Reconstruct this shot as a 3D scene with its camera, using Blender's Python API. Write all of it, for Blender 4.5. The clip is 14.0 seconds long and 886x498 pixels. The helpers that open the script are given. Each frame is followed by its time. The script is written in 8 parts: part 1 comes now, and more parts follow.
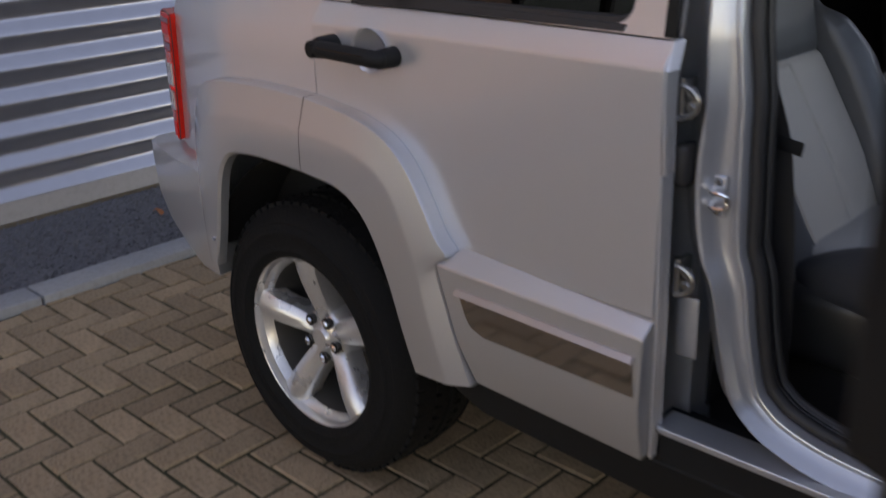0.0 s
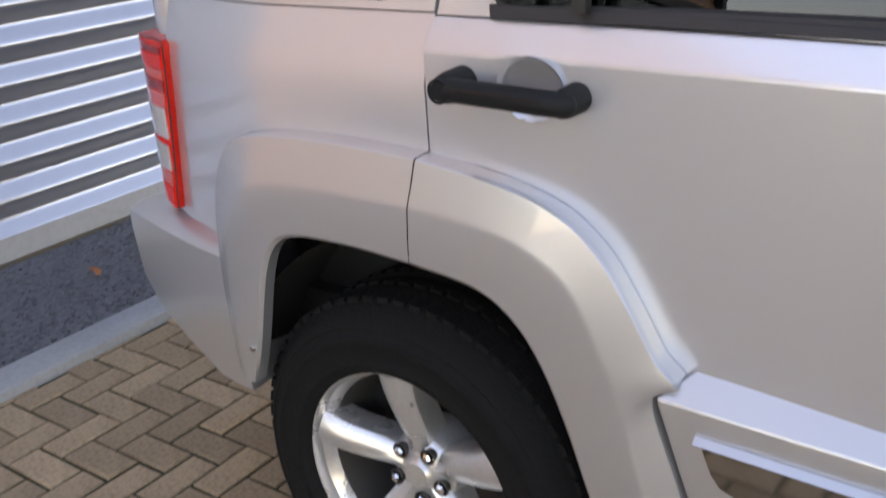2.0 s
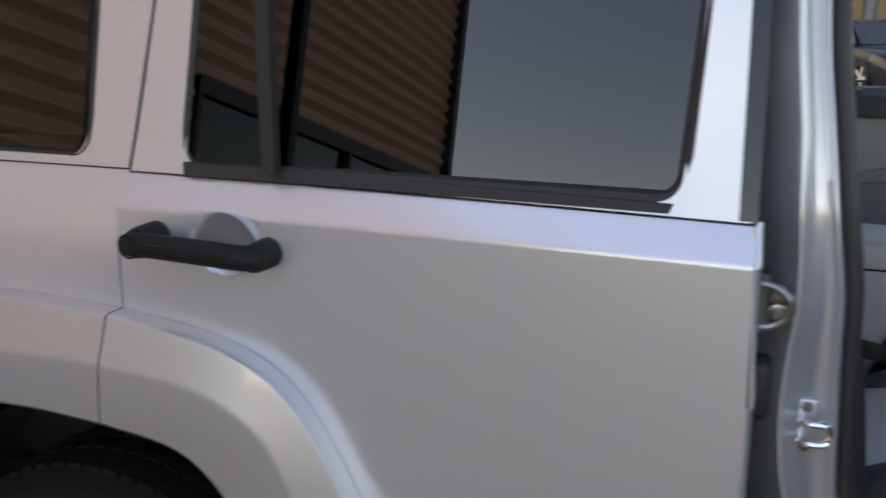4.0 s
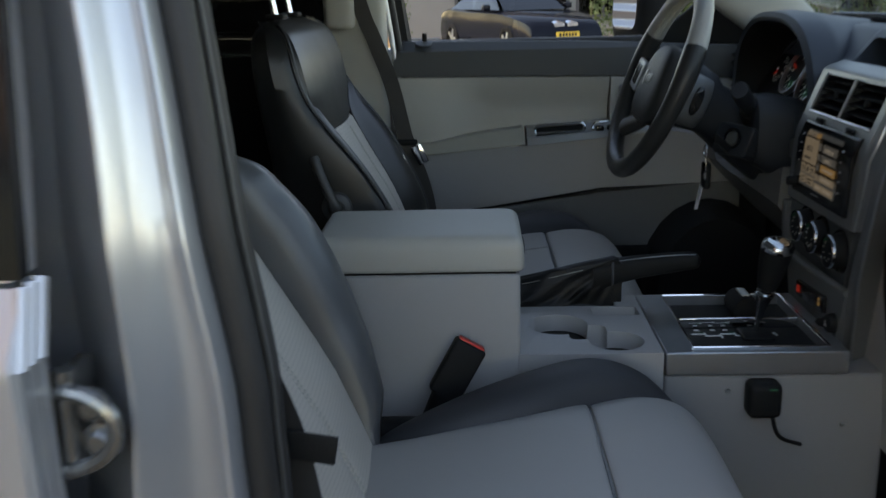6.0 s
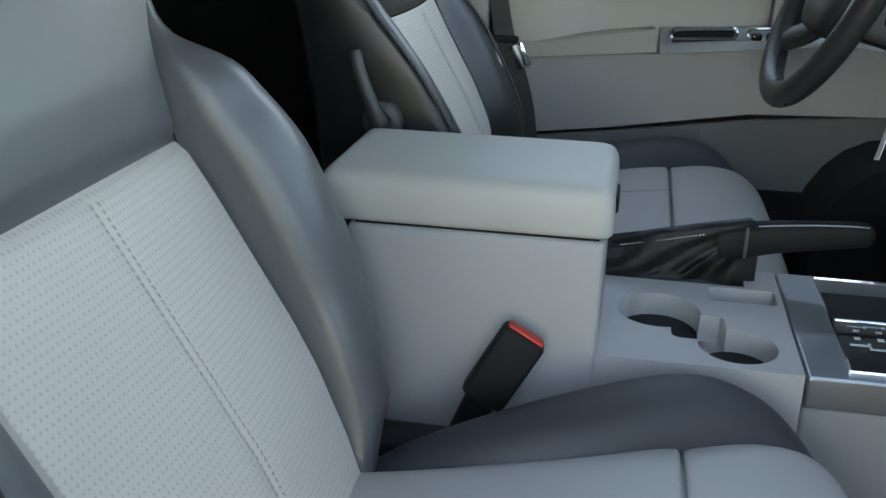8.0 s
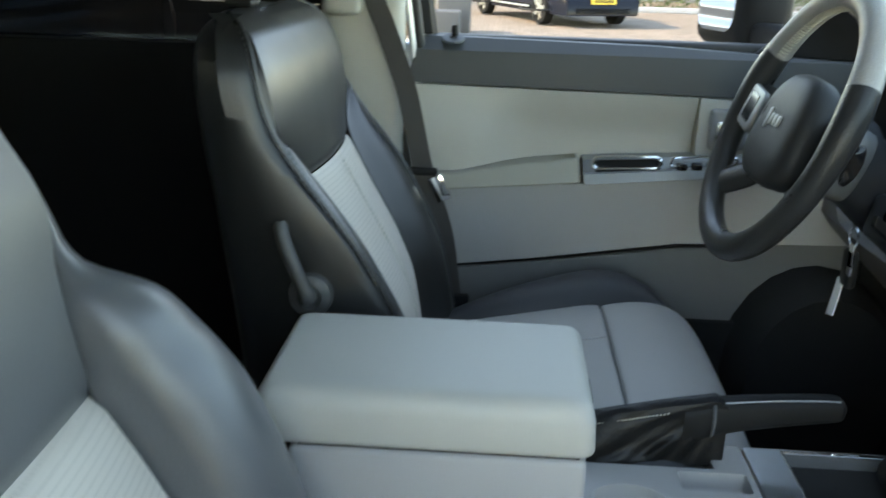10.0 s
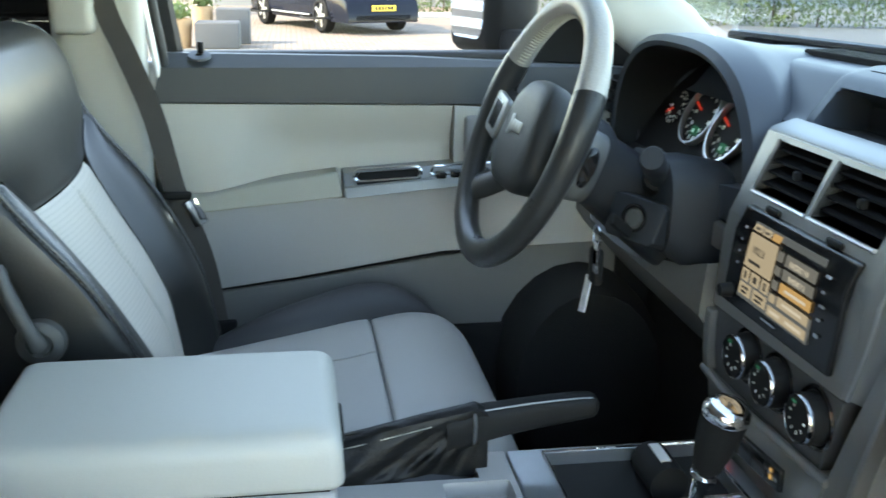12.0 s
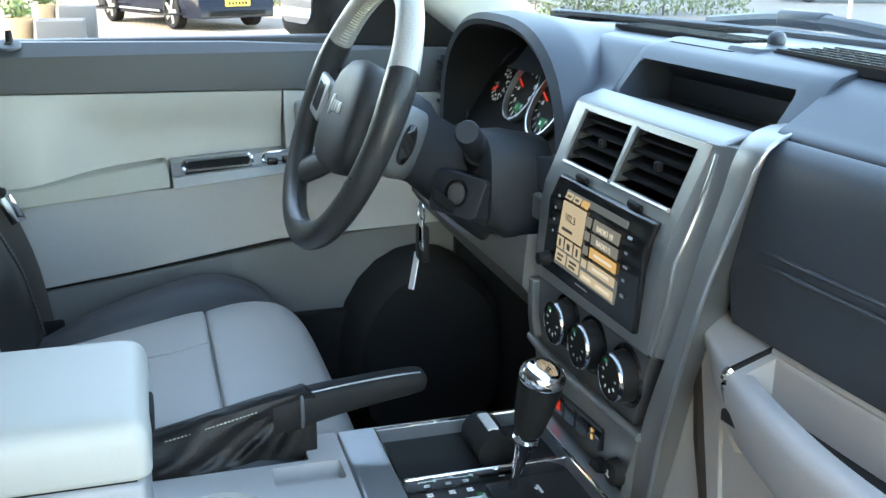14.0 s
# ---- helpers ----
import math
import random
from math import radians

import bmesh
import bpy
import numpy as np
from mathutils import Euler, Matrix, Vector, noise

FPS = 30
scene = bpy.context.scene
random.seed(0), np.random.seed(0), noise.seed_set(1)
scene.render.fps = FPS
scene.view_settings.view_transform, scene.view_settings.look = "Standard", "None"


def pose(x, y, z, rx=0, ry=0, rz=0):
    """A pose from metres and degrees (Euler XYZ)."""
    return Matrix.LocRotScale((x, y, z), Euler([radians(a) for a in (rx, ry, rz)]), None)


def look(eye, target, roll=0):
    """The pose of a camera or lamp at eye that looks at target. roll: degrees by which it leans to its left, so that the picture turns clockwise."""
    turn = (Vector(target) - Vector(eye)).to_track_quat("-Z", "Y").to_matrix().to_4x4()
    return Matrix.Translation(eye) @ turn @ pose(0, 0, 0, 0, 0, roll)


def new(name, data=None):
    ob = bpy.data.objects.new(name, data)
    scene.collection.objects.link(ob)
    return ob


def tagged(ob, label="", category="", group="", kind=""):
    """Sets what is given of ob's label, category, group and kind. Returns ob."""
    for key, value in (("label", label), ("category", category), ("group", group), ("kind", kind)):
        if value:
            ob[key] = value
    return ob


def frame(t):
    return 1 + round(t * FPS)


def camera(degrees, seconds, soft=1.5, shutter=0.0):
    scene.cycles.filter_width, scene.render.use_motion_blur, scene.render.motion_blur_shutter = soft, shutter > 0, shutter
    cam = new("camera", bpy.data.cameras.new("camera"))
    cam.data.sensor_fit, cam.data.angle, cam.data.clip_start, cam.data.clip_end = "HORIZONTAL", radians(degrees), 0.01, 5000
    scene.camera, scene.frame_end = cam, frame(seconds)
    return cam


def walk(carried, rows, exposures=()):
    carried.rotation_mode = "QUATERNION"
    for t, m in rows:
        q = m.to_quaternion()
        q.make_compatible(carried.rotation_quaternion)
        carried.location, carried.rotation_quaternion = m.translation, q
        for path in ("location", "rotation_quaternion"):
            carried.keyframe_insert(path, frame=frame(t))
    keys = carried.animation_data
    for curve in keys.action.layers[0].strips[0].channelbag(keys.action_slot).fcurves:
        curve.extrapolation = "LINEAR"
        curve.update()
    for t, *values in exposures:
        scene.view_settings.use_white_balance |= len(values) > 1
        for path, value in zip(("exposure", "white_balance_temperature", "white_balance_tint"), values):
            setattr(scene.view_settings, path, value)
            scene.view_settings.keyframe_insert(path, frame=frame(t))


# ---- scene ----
cam = camera(49.1, 14.0, shutter=0.5)
PATH = [
    (0, (1.789, -1.35, 1.464), (0.49, -0.013, 0.74), -2.0),
    (0.2, (1.672, -1.356, 1.46), (0.392, 0.015, 0.764), -1.8),
    (0.5, (1.484, -1.285, 1.443), (0.23, 0.098, 0.725), -3.0),
    (1, (1.257, -1.192, 1.426), (0.044, 0.198, 0.653), -4.4),
    (1.5, (1.078, -1.147, 1.429), (-0.077, 0.266, 0.609), -4.7),
    (2, (0.971, -1.146, 1.438), (-0.135, 0.338, 0.681), -3.7),
    (2.2, (0.946, -1.146, 1.452), (-0.137, 0.378, 0.742), -3.6),
    (4.3, (1.106, -1.141, 1.435), (0.493, 0.708, 0.984), -0.0),
    (4.5, (1.153, -1.141, 1.44), (0.587, 0.723, 0.987), -0.5),
    (5, (1.27, -1.092, 1.433), (0.804, 0.806, 1.01), -3.0),
    (5.5, (1.296, -0.862, 1.411), (1.043, 1.073, 0.97), -3.0),
    (6, (1.271, -0.543, 1.369), (1.195, 1.389, 0.858), -1.5),
    (6.5, (1.309, -0.307, 1.338), (1.165, 1.593, 0.732), 0.2),
    (7, (1.34, -0.183, 1.316), (1.032, 1.665, 0.616), 1.2),
    (7.2, (1.342, -0.159, 1.308), (1.006, 1.677, 0.589), 1.6),
    (9.3, (1.341, -0.097, 1.352), (0.96, 1.745, 0.674), 0.0),
    (9.5, (1.311, -0.06, 1.362), (0.99, 1.807, 0.721), 0.7),
    (10, (1.239, 0.022, 1.407), (1.131, 1.928, 0.813), 1.7),
    (10.5, (1.231, 0.057, 1.415), (1.256, 1.976, 0.853), 1.6),
    (11, (1.241, 0.06, 1.415), (1.359, 1.975, 0.853), 1.4),
    (11.5, (1.265, 0.054, 1.416), (1.474, 1.961, 0.85), 1.2),
    (12, (1.301, 0.051, 1.415), (1.597, 1.945, 0.843), 0.8),
    (12.5, (1.33, 0.049, 1.408), (1.725, 1.924, 0.836), 0.7),
    (13, (1.35, 0.042, 1.404), (1.827, 1.898, 0.83), 0.5),
    (13.5, (1.355, 0.04, 1.399), (1.888, 1.879, 0.822), 0.5),
    (14, (1.357, 0.037, 1.397), (1.911, 1.869, 0.816), 0.3),
]
walk(cam, [(t, look(eye, target, roll)) for t, eye, target, roll in PATH],
     [(0, 1.46, 10100, 27), (0.5, 1.80, 9900, 27), (1, 1.96, 9900, 27), (2, 2.36, 9900, 24), (3.2, 2.05, 9300, 23), (4.5, 1.68, 9000, 21), (5, 1.55, 8800, 20), (5.5, 1.62, 8900, 18),
      (6, 1.92, 9400, 14), (6.5, 2.70, 9800, 12), (7, 3.02, 10000, 12), (9.3, 3.30, 9900, 9), (11, 3.66, 9400, 5), (14, 4.34, 8700, 6)])

# ---- world and light ----
world = bpy.data.worlds.new("world")
scene.world = world
world.use_nodes = True
wn = world.node_tree
sky = wn.nodes.new("ShaderNodeTexSky")
sky.sky_type = "NISHITA"
sky.sun_disc = False
sky.sun_elevation = radians(36)
sky.sun_rotation = radians(260)
sky.air_density, sky.dust_density, sky.ozone_density = 0.9, 0.2, 1.6
wn.links.new(sky.outputs[0], wn.nodes["Background"].inputs[0])
wn.nodes["Background"].inputs[1].default_value = 0.15
sun = new("sun", bpy.data.lights.new("sun", "SUN"))
sun.data.energy, sun.data.angle, sun.data.color = 1.0, radians(3), (1.0, 0.90, 0.78)
sun.matrix_world = look((-27, -5, 20), (0, 0, 0))


# ---- materials ----
def mat(name, color, rough=0.5, metal=0.0, var=0.12, scale=6.0, grain=0.0, grain_scale=200.0, coat=0.0, tint=None,
        emit=0.0, spec=0.5, per_object=0.0, rough_var=0.1, trans=0.0, dirt=0.0):
    m = bpy.data.materials.new(name)
    m.use_nodes = True
    n, l = m.node_tree.nodes, m.node_tree.links
    p = n["Principled BSDF"]
    p.inputs["Roughness"].default_value = rough
    p.inputs["Metallic"].default_value = metal
    p.inputs["Coat Weight"].default_value = coat
    p.inputs["Coat Roughness"].default_value = 0.04
    p.inputs["Specular IOR Level"].default_value = spec
    p.inputs["Transmission Weight"].default_value = trans
    co = n.new("ShaderNodeTexCoord")
    big = n.new("ShaderNodeTexNoise")
    big.inputs["Scale"].default_value = scale
    big.inputs["Detail"].default_value = 4
    l.new(co.outputs["Object"], big.inputs["Vector"])
    mix = n.new("ShaderNodeMix")
    mix.data_type = "RGBA"
    a = [c * (1 - var) for c in color]
    b = [min(1, c * (1 + var)) for c in (tint or color)]
    mix.inputs[6].default_value, mix.inputs[7].default_value = (*a, 1), (*b, 1)
    l.new(big.outputs["Fac"], mix.inputs[0])
    out = mix.outputs[2]
    if per_object:
        info = n.new("ShaderNodeObjectInfo")
        ramp = n.new("ShaderNodeMapRange")
        ramp.inputs["To Min"].default_value, ramp.inputs["To Max"].default_value = 1 - per_object, 1 + per_object
        l.new(info.outputs["Random"], ramp.inputs[0])
        hsv = n.new("ShaderNodeHueSaturation")
        l.new(ramp.outputs[0], hsv.inputs["Value"])
        l.new(out, hsv.inputs["Color"])
        out = hsv.outputs[0]
    if dirt:
        spots = n.new("ShaderNodeTexNoise")
        spots.inputs["Scale"].default_value = scale * 9
        spots.inputs["Detail"].default_value = 6
        l.new(co.outputs["Object"], spots.inputs["Vector"])
        mr = n.new("ShaderNodeMapRange")
        mr.inputs["From Min"].default_value, mr.inputs["From Max"].default_value = 0.45, 0.7
        mr.inputs["To Max"].default_value = dirt
        l.new(spots.outputs["Fac"], mr.inputs[0])
        m2 = n.new("ShaderNodeMix")
        m2.data_type = "RGBA"
        m2.inputs[7].default_value = (0.06, 0.045, 0.03, 1)
        l.new(mr.outputs[0], m2.inputs[0])
        l.new(out, m2.inputs[6])
        out = m2.outputs[2]
    l.new(out, p.inputs["Base Color"])
    if rough_var:
        rr = n.new("ShaderNodeMapRange")
        rr.inputs["To Min"].default_value = max(0.02, rough * (1 - rough_var))
        rr.inputs["To Max"].default_value = min(1, rough * (1 + rough_var))
        l.new(big.outputs["Fac"], rr.inputs[0])
        l.new(rr.outputs[0], p.inputs["Roughness"])
    if grain:
        g = n.new("ShaderNodeTexNoise")
        g.inputs["Scale"].default_value = grain_scale
        g.inputs["Detail"].default_value = 3
        l.new(co.outputs["Object"], g.inputs["Vector"])
        bp = n.new("ShaderNodeBump")
        bp.inputs["Strength"].default_value = grain
        bp.inputs["Distance"].default_value = 0.6 / grain_scale
        l.new(g.outputs["Fac"], bp.inputs["Height"])
        l.new(bp.outputs[0], p.inputs["Normal"])
    if emit:
        l.new(out, p.inputs["Emission Color"])
        p.inputs["Emission Strength"].default_value = emit
    return m


SILVER = mat("silver_paint", (0.68, 0.69, 0.715), 0.34, 0.66, 0.025, 2.0, 0.02, 900, coat=1.0, rough_var=0.08)
ZINC = mat("zinc_hinge", (0.27, 0.27, 0.265), 0.22, 0.85, 0.2, 60, 0.1, 120)
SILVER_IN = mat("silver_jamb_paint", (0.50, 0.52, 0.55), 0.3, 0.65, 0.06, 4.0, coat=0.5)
CLAD = mat("silver_cladding", (0.58, 0.58, 0.585), 0.36, 0.68, 0.03, 3.0, 0.03, 700, coat=0.9)
CHROME = mat("chrome", (0.82, 0.82, 0.83), 0.07, 1.0, 0.02, 20, rough_var=0.4)
SATIN = mat("satin_silver_plastic", (0.30, 0.305, 0.30), 0.36, 0.6, 0.05, 8, 0.03, 600)
ALLOY = mat("alloy_wheel", (0.70, 0.69, 0.68), 0.28, 0.7, 0.05, 12, 0.03, 300, dirt=0.08)
RUBBER = mat("tyre_rubber", (0.0075, 0.0075, 0.0075), 0.85, 0, 0.3, 30, 0.5, 120, spec=0.2)
COLUMN = mat("charcoal_column_plastic", (0.024, 0.027, 0.032), 0.5, 0, 0.12, 8, 0.2, 450, spec=0.3)
BLACK = mat("black_plastic", (0.014, 0.0143, 0.0148), 0.58, 0, 0.2, 15, 0.3, 500, spec=0.18)
# near-black plastic; also laid into gaps, hollows and dim corners as their shade
DEEP = mat("black_trim_and_shade", (0.008, 0.008, 0.008), 0.9, 0, 0.3, 8)
SEAL = mat("black_rubber_seal", (0.022, 0.021, 0.021), 0.55, 0, 0.2, 12, 0.1, 200)
GLOSS = mat("gloss_black", (0.01, 0.01, 0.011), 0.12, 0, 0.1, 10)
DASH = mat("charcoal_dash_plastic", (0.038, 0.047, 0.061), 0.44, 0, 0.12, 6, 0.10, 420, rough_var=0.12)
LEVERGREY = mat("grey_lever_plastic", (0.075, 0.075, 0.072), 0.45, 0, 0.1, 12, 0.15, 400)
DOORDK = mat("dark_door_cap", (0.058, 0.064, 0.068), 0.5, 0, 0.1, 5, 0.2, 520)
GREY = mat("light_grey_plastic", (0.415, 0.405, 0.395), 0.55, 0, 0.04, 4, 0.14, 500)
GREYLO = mat("mid_grey_plastic", (0.29, 0.285, 0.28), 0.6, 0, 0.05, 4, 0.15, 500)
VINYL = mat("light_grey_vinyl", (0.51, 0.492, 0.44), 0.5, 0, 0.05, 5, 0.12, 420)
PAD = mat("beige_grey_armrest_vinyl", (0.37, 0.355, 0.295), 0.55, 0, 0.06, 5, 0.4, 380)
CLOTH = mat("light_grey_seat_leather", (0.62, 0.565, 0.495), 0.55, 0, 0.06, 7, 0.3, 260)
CLOTH2 = mat("grey_cushion_leather", (0.43, 0.415, 0.395), 0.55, 0, 0.05, 7, 0.10, 330)
# one dark seat leather: LEATHER2 is a copy lightened for sheen, LEATHER stays dark
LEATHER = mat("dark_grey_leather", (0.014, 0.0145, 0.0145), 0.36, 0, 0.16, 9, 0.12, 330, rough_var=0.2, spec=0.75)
LEATHER2 = mat("lit_seat_leather", (0.098, 0.101, 0.104), 0.34, 0, 0.08, 9, 0.09, 330, rough_var=0.15, spec=0.75)
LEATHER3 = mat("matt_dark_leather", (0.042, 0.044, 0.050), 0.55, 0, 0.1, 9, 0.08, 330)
BRUSHED = mat("brushed_plate", (0.48, 0.50, 0.52), 0.30, 0.85, 0.06, 40, 0.05, 500)
WHEELLEA = mat("steering_leather", (0.034, 0.0345, 0.035), 0.30, 0, 0.2, 20, 0.3, 300, rough_var=0.25, spec=0.35)
WHEELLT = mat("grey_steering_leather", (0.36, 0.345, 0.32), 0.42, 0, 0.1, 20, 0.4, 300)
# passenger belt's webbing, darkened to paint in the shade by the pillar
WEB = mat("shaded_belt_webbing", (0.020, 0.019, 0.019), 0.6, 0, 0.15, 40, 0.6, 700)
STITCH = mat("light_thread", (0.5, 0.48, 0.42), 0.7)
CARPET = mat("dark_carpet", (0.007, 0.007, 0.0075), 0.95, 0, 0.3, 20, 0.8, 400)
RED = mat("red_button", (0.65, 0.03, 0.02), 0.4, 0, 0.1, 30)
REDLENS = mat("red_tail_lens", (0.78, 0.022, 0.012), 0.25, 0, 0.2, 22, 0.15, 160, spec=0.3)
CLEARLENS = mat("clear_tail_lens", (0.62, 0.58, 0.55), 0.15, 0.3, 0.2, 40, 0.3, 160, coat=0.6)
WHITE = mat("pale_plaster", (0.20, 0.19, 0.18), 0.7, 0, 0.08, 2)
TAG = mat("white_paper_tag", (0.8, 0.8, 0.78), 0.7)
BRICK = mat("clay_paver", (0.32, 0.215, 0.128), 0.85, 0, 0.28, 9, 0.6, 90, tint=(0.41, 0.285, 0.178), per_object=0.2, dirt=0.35)
SAND = mat("joint_sand", (0.052, 0.048, 0.022), 0.95, 0, 0.35, 14, 0.7, 150)
KERB = mat("concrete_kerb", (0.30, 0.31, 0.32), 0.85, 0, 0.12, 6, 0.5, 120, dirt=0.15)
GRAVEL = mat("dark_gravel", (0.085, 0.086, 0.095), 0.9, 0, 0.6, 55, 0.9, 90, tint=(0.13, 0.13, 0.14))
CLADW = mat("corrugated_cladding", (0.48, 0.485, 0.515), 0.30, 0.85, 0.05, 1.5, 0.03, 60, dirt=0.04)
# same cladding as CLADW, with its reflected brown light painted into the colour
BROWNCL = mat("reflected_brown_cladding", (0.78, 0.46, 0.32), 0.5, 0.2, 0.08, 1.5, dirt=0.05)
FRAME = mat("anthracite_frame", (0.05, 0.05, 0.055), 0.5, 0, 0.1, 5)
NAVY = mat("navy_car_paint", (0.007, 0.009, 0.015), 0.12, 0.0, 0.1, 3, spec=0.12)
YELLOW = mat("yellow_plate", (0.75, 0.47, 0.05), 0.5)
PLANTER = mat("grey_planter", (0.06, 0.063, 0.066), 0.8, 0, 0.15, 5, 0.4, 60)
WICKER = mat("wicker", (0.32, 0.20, 0.11), 0.8, 0, 0.3, 60, 0.9, 80)
LEAF = mat("leaf_green", (0.055, 0.095, 0.03), 0.6, 0, 0.4, 3, tint=(0.085, 0.12, 0.035), per_object=0.2)
BARK = mat("bark", (0.09, 0.065, 0.045), 0.9, 0, 0.3, 20, 0.8, 40)
ORANGELEAF = mat("fallen_leaf", (0.36, 0.11, 0.035), 0.7)
LAMPGLOW = mat("lamp_glow", (1.0, 0.72, 0.4), 0.5, emit=6.0)


def lit(name, color, strength):
    """A dark pane that gives off its own colour."""
    m = mat(name, (0.02, 0.02, 0.02), 0.6, spec=0.1)
    p = m.node_tree.nodes["Principled BSDF"]
    p.inputs["Emission Color"].default_value = (*color, 1)
    p.inputs["Emission Strength"].default_value = strength
    return m


GREENGLOW = lit("green_display", (0.05, 0.6, 0.4), 0.012)
REDGLOW = lit("red_display", (1.0, 0.06, 0.03), 0.03)
DIALWHITE = mat("dial_white", (0.75, 0.75, 0.72), 0.5)
SCRBLUE = lit("screen_slate", (0.16, 0.20, 0.25), 0.035)
SCRCREAM = lit("screen_cream", (0.84, 0.77, 0.65), 0.030)
SCRORANGE = lit("screen_orange", (0.95, 0.64, 0.30), 0.033)
SCRTEXT = lit("screen_light", (0.9, 0.9, 0.88), 0.04)


def glass(name, color, rough=0.0, alpha=0.15):
    m = bpy.data.materials.new(name)
    m.use_nodes = True
    n, l = m.node_tree.nodes, m.node_tree.links
    n.clear()
    out = n.new("ShaderNodeOutputMaterial")
    mix = n.new("ShaderNodeMixShader")
    tr = n.new("ShaderNodeBsdfTransparent")
    tr.inputs[0].default_value = (*color, 1)
    gl = n.new("ShaderNodeBsdfGlossy")
    gl.inputs["Roughness"].default_value = rough
    lw = n.new("ShaderNodeLayerWeight")
    lw.inputs[0].default_value = 0.5
    fr = n.new("ShaderNodeMath")
    fr.operation = "POWER"
    fr.inputs[1].default_value = 5.0
    l.new(lw.outputs["Facing"], fr.inputs[0])
    add = n.new("ShaderNodeMath")
    add.operation = "MULTIPLY_ADD"
    add.inputs[1].default_value, add.inputs[2].default_value = 0.95, 0.05 + alpha
    l.new(fr.outputs[0], add.inputs[0])
    l.new(add.outputs[0], mix.inputs[0])
    l.new(tr.outputs[0], mix.inputs[1])
    l.new(gl.outputs[0], mix.inputs[2])
    l.new(mix.outputs[0], out.inputs[0])
    return m


def perforate(m):
    """Rows of tiny punched holes over a leather."""
    n, l = m.node_tree.nodes, m.node_tree.links
    p = n["Principled BSDF"]
    co = n.new("ShaderNodeTexCoord")
    sep = n.new("ShaderNodeSeparateXYZ")
    com = n.new("ShaderNodeCombineXYZ")
    l.new(co.outputs["Object"], sep.inputs[0])
    l.new(sep.outputs[1], com.inputs[0])
    l.new(sep.outputs[2], com.inputs[1])
    vo = n.new("ShaderNodeTexVoronoi")
    vo.voronoi_dimensions = "2D"
    vo.inputs["Scale"].default_value = 185
    vo.inputs["Randomness"].default_value = 0.0
    l.new(com.outputs[0], vo.inputs["Vector"])
    mr = n.new("ShaderNodeMapRange")
    mr.inputs["From Min"].default_value, mr.inputs["From Max"].default_value = 0.14, 0.28
    l.new(vo.outputs["Distance"], mr.inputs[0])
    old = p.inputs["Base Color"].links[0].from_socket
    mx = n.new("ShaderNodeMix")
    mx.data_type = "RGBA"
    mx.inputs[6].default_value = (0.50, 0.455, 0.395, 1)
    l.new(mr.outputs[0], mx.inputs[0])
    l.new(old, mx.inputs[7])
    l.new(mx.outputs[2], p.inputs["Base Color"])


perforate(CLOTH)
TINT = glass("privacy_glass", (0.06, 0.065, 0.07), alpha=0.015)
CLEAR = glass("window_glass", (0.74, 0.79, 0.77), alpha=0.0)
MIRROR = mat("mirror_silver", (0.9, 0.9, 0.9), 0.01, 1.0, 0.0, 1, rough_var=0)


# ---- building blocks ----
def thing(name, base, label, category, group="", kind=""):
    return tagged(place(new(name), base), label, category, group, kind)


def place(ob, base):
    ob.location = base
    return ob


def part(name, bm, material, parent, label="", smooth=True, bevel=0.0, sub=0):
    me = bpy.data.meshes.new(name)
    bmesh.ops.recalc_face_normals(bm, faces=bm.faces)
    bm.to_mesh(me)
    bm.free()
    me.materials.append(material)
    ob = new(name, me)
    if smooth:
        me.shade_smooth()
        me.set_sharp_from_angle(angle=radians(38))
    if parent is not None:
        ob.parent = parent
        if parent.type == "EMPTY":
            ob.matrix_parent_inverse = Matrix.Translation(-Vector(parent.location))
    if bevel:
        b = ob.modifiers.new("bevel", "BEVEL")
        b.width, b.segments, b.limit_method, b.angle_limit = bevel, 3, "ANGLE", radians(40)
        b.harden_normals = True
    if sub:
        ob.modifiers.new("soft", "SUBSURF").levels = sub
        ob.modifiers["soft"].render_levels = sub
    if label:
        ob["label"] = label
    return ob


def solo(name, bm, material, label, category, group="", kind="", smooth=True, bevel=0.0):
    return tagged(part(name, bm, material, None, "", smooth, bevel), label, category, group, kind)


def box(a, b, bm=None, m=None):
    bm = bm or bmesh.new()
    vs = bmesh.ops.create_cube(bm, size=1)["verts"]
    for v in vs:
        co = Vector([(a[i] + b[i]) / 2 + v.co[i] * (b[i] - a[i]) for i in range(3)])
        v.co = m @ co if m else co
    return bm


def rbox(a, b, r, bm=None, m=None, seg=3):
    """A box with rounded edges, added to bm."""
    own = bmesh.new()
    box(a, b, own)
    bmesh.ops.bevel(own, geom=own.edges[:], offset=r, segments=seg, affect="EDGES", profile=0.5)
    return merge(own, bm, m)


def merge(own, bm=None, m=None):
    if m:
        bmesh.ops.transform(own, matrix=m, verts=own.verts)
    if bm is None:
        return own
    me = bpy.data.meshes.new("tmp")
    own.to_mesh(me)
    own.free()
    bm.from_mesh(me)
    bpy.data.meshes.remove(me)
    return bm


def rings(bm, loops, closed=True, caps=True):
    """Skins a row of loops, each with the same number of points."""
    vs = [[bm.verts.new(p) for p in loop] for loop in loops]
    n = len(vs[0])
    for a, b in zip(vs, vs[1:]):
        for i in range(n if closed else n - 1):
            j = (i + 1) % n
            bm.faces.new((a[i], a[j], b[j], b[i]))
    if caps and closed:
        bm.faces.new(vs[0][::-1])
        bm.faces.new(vs[-1])
    return bm


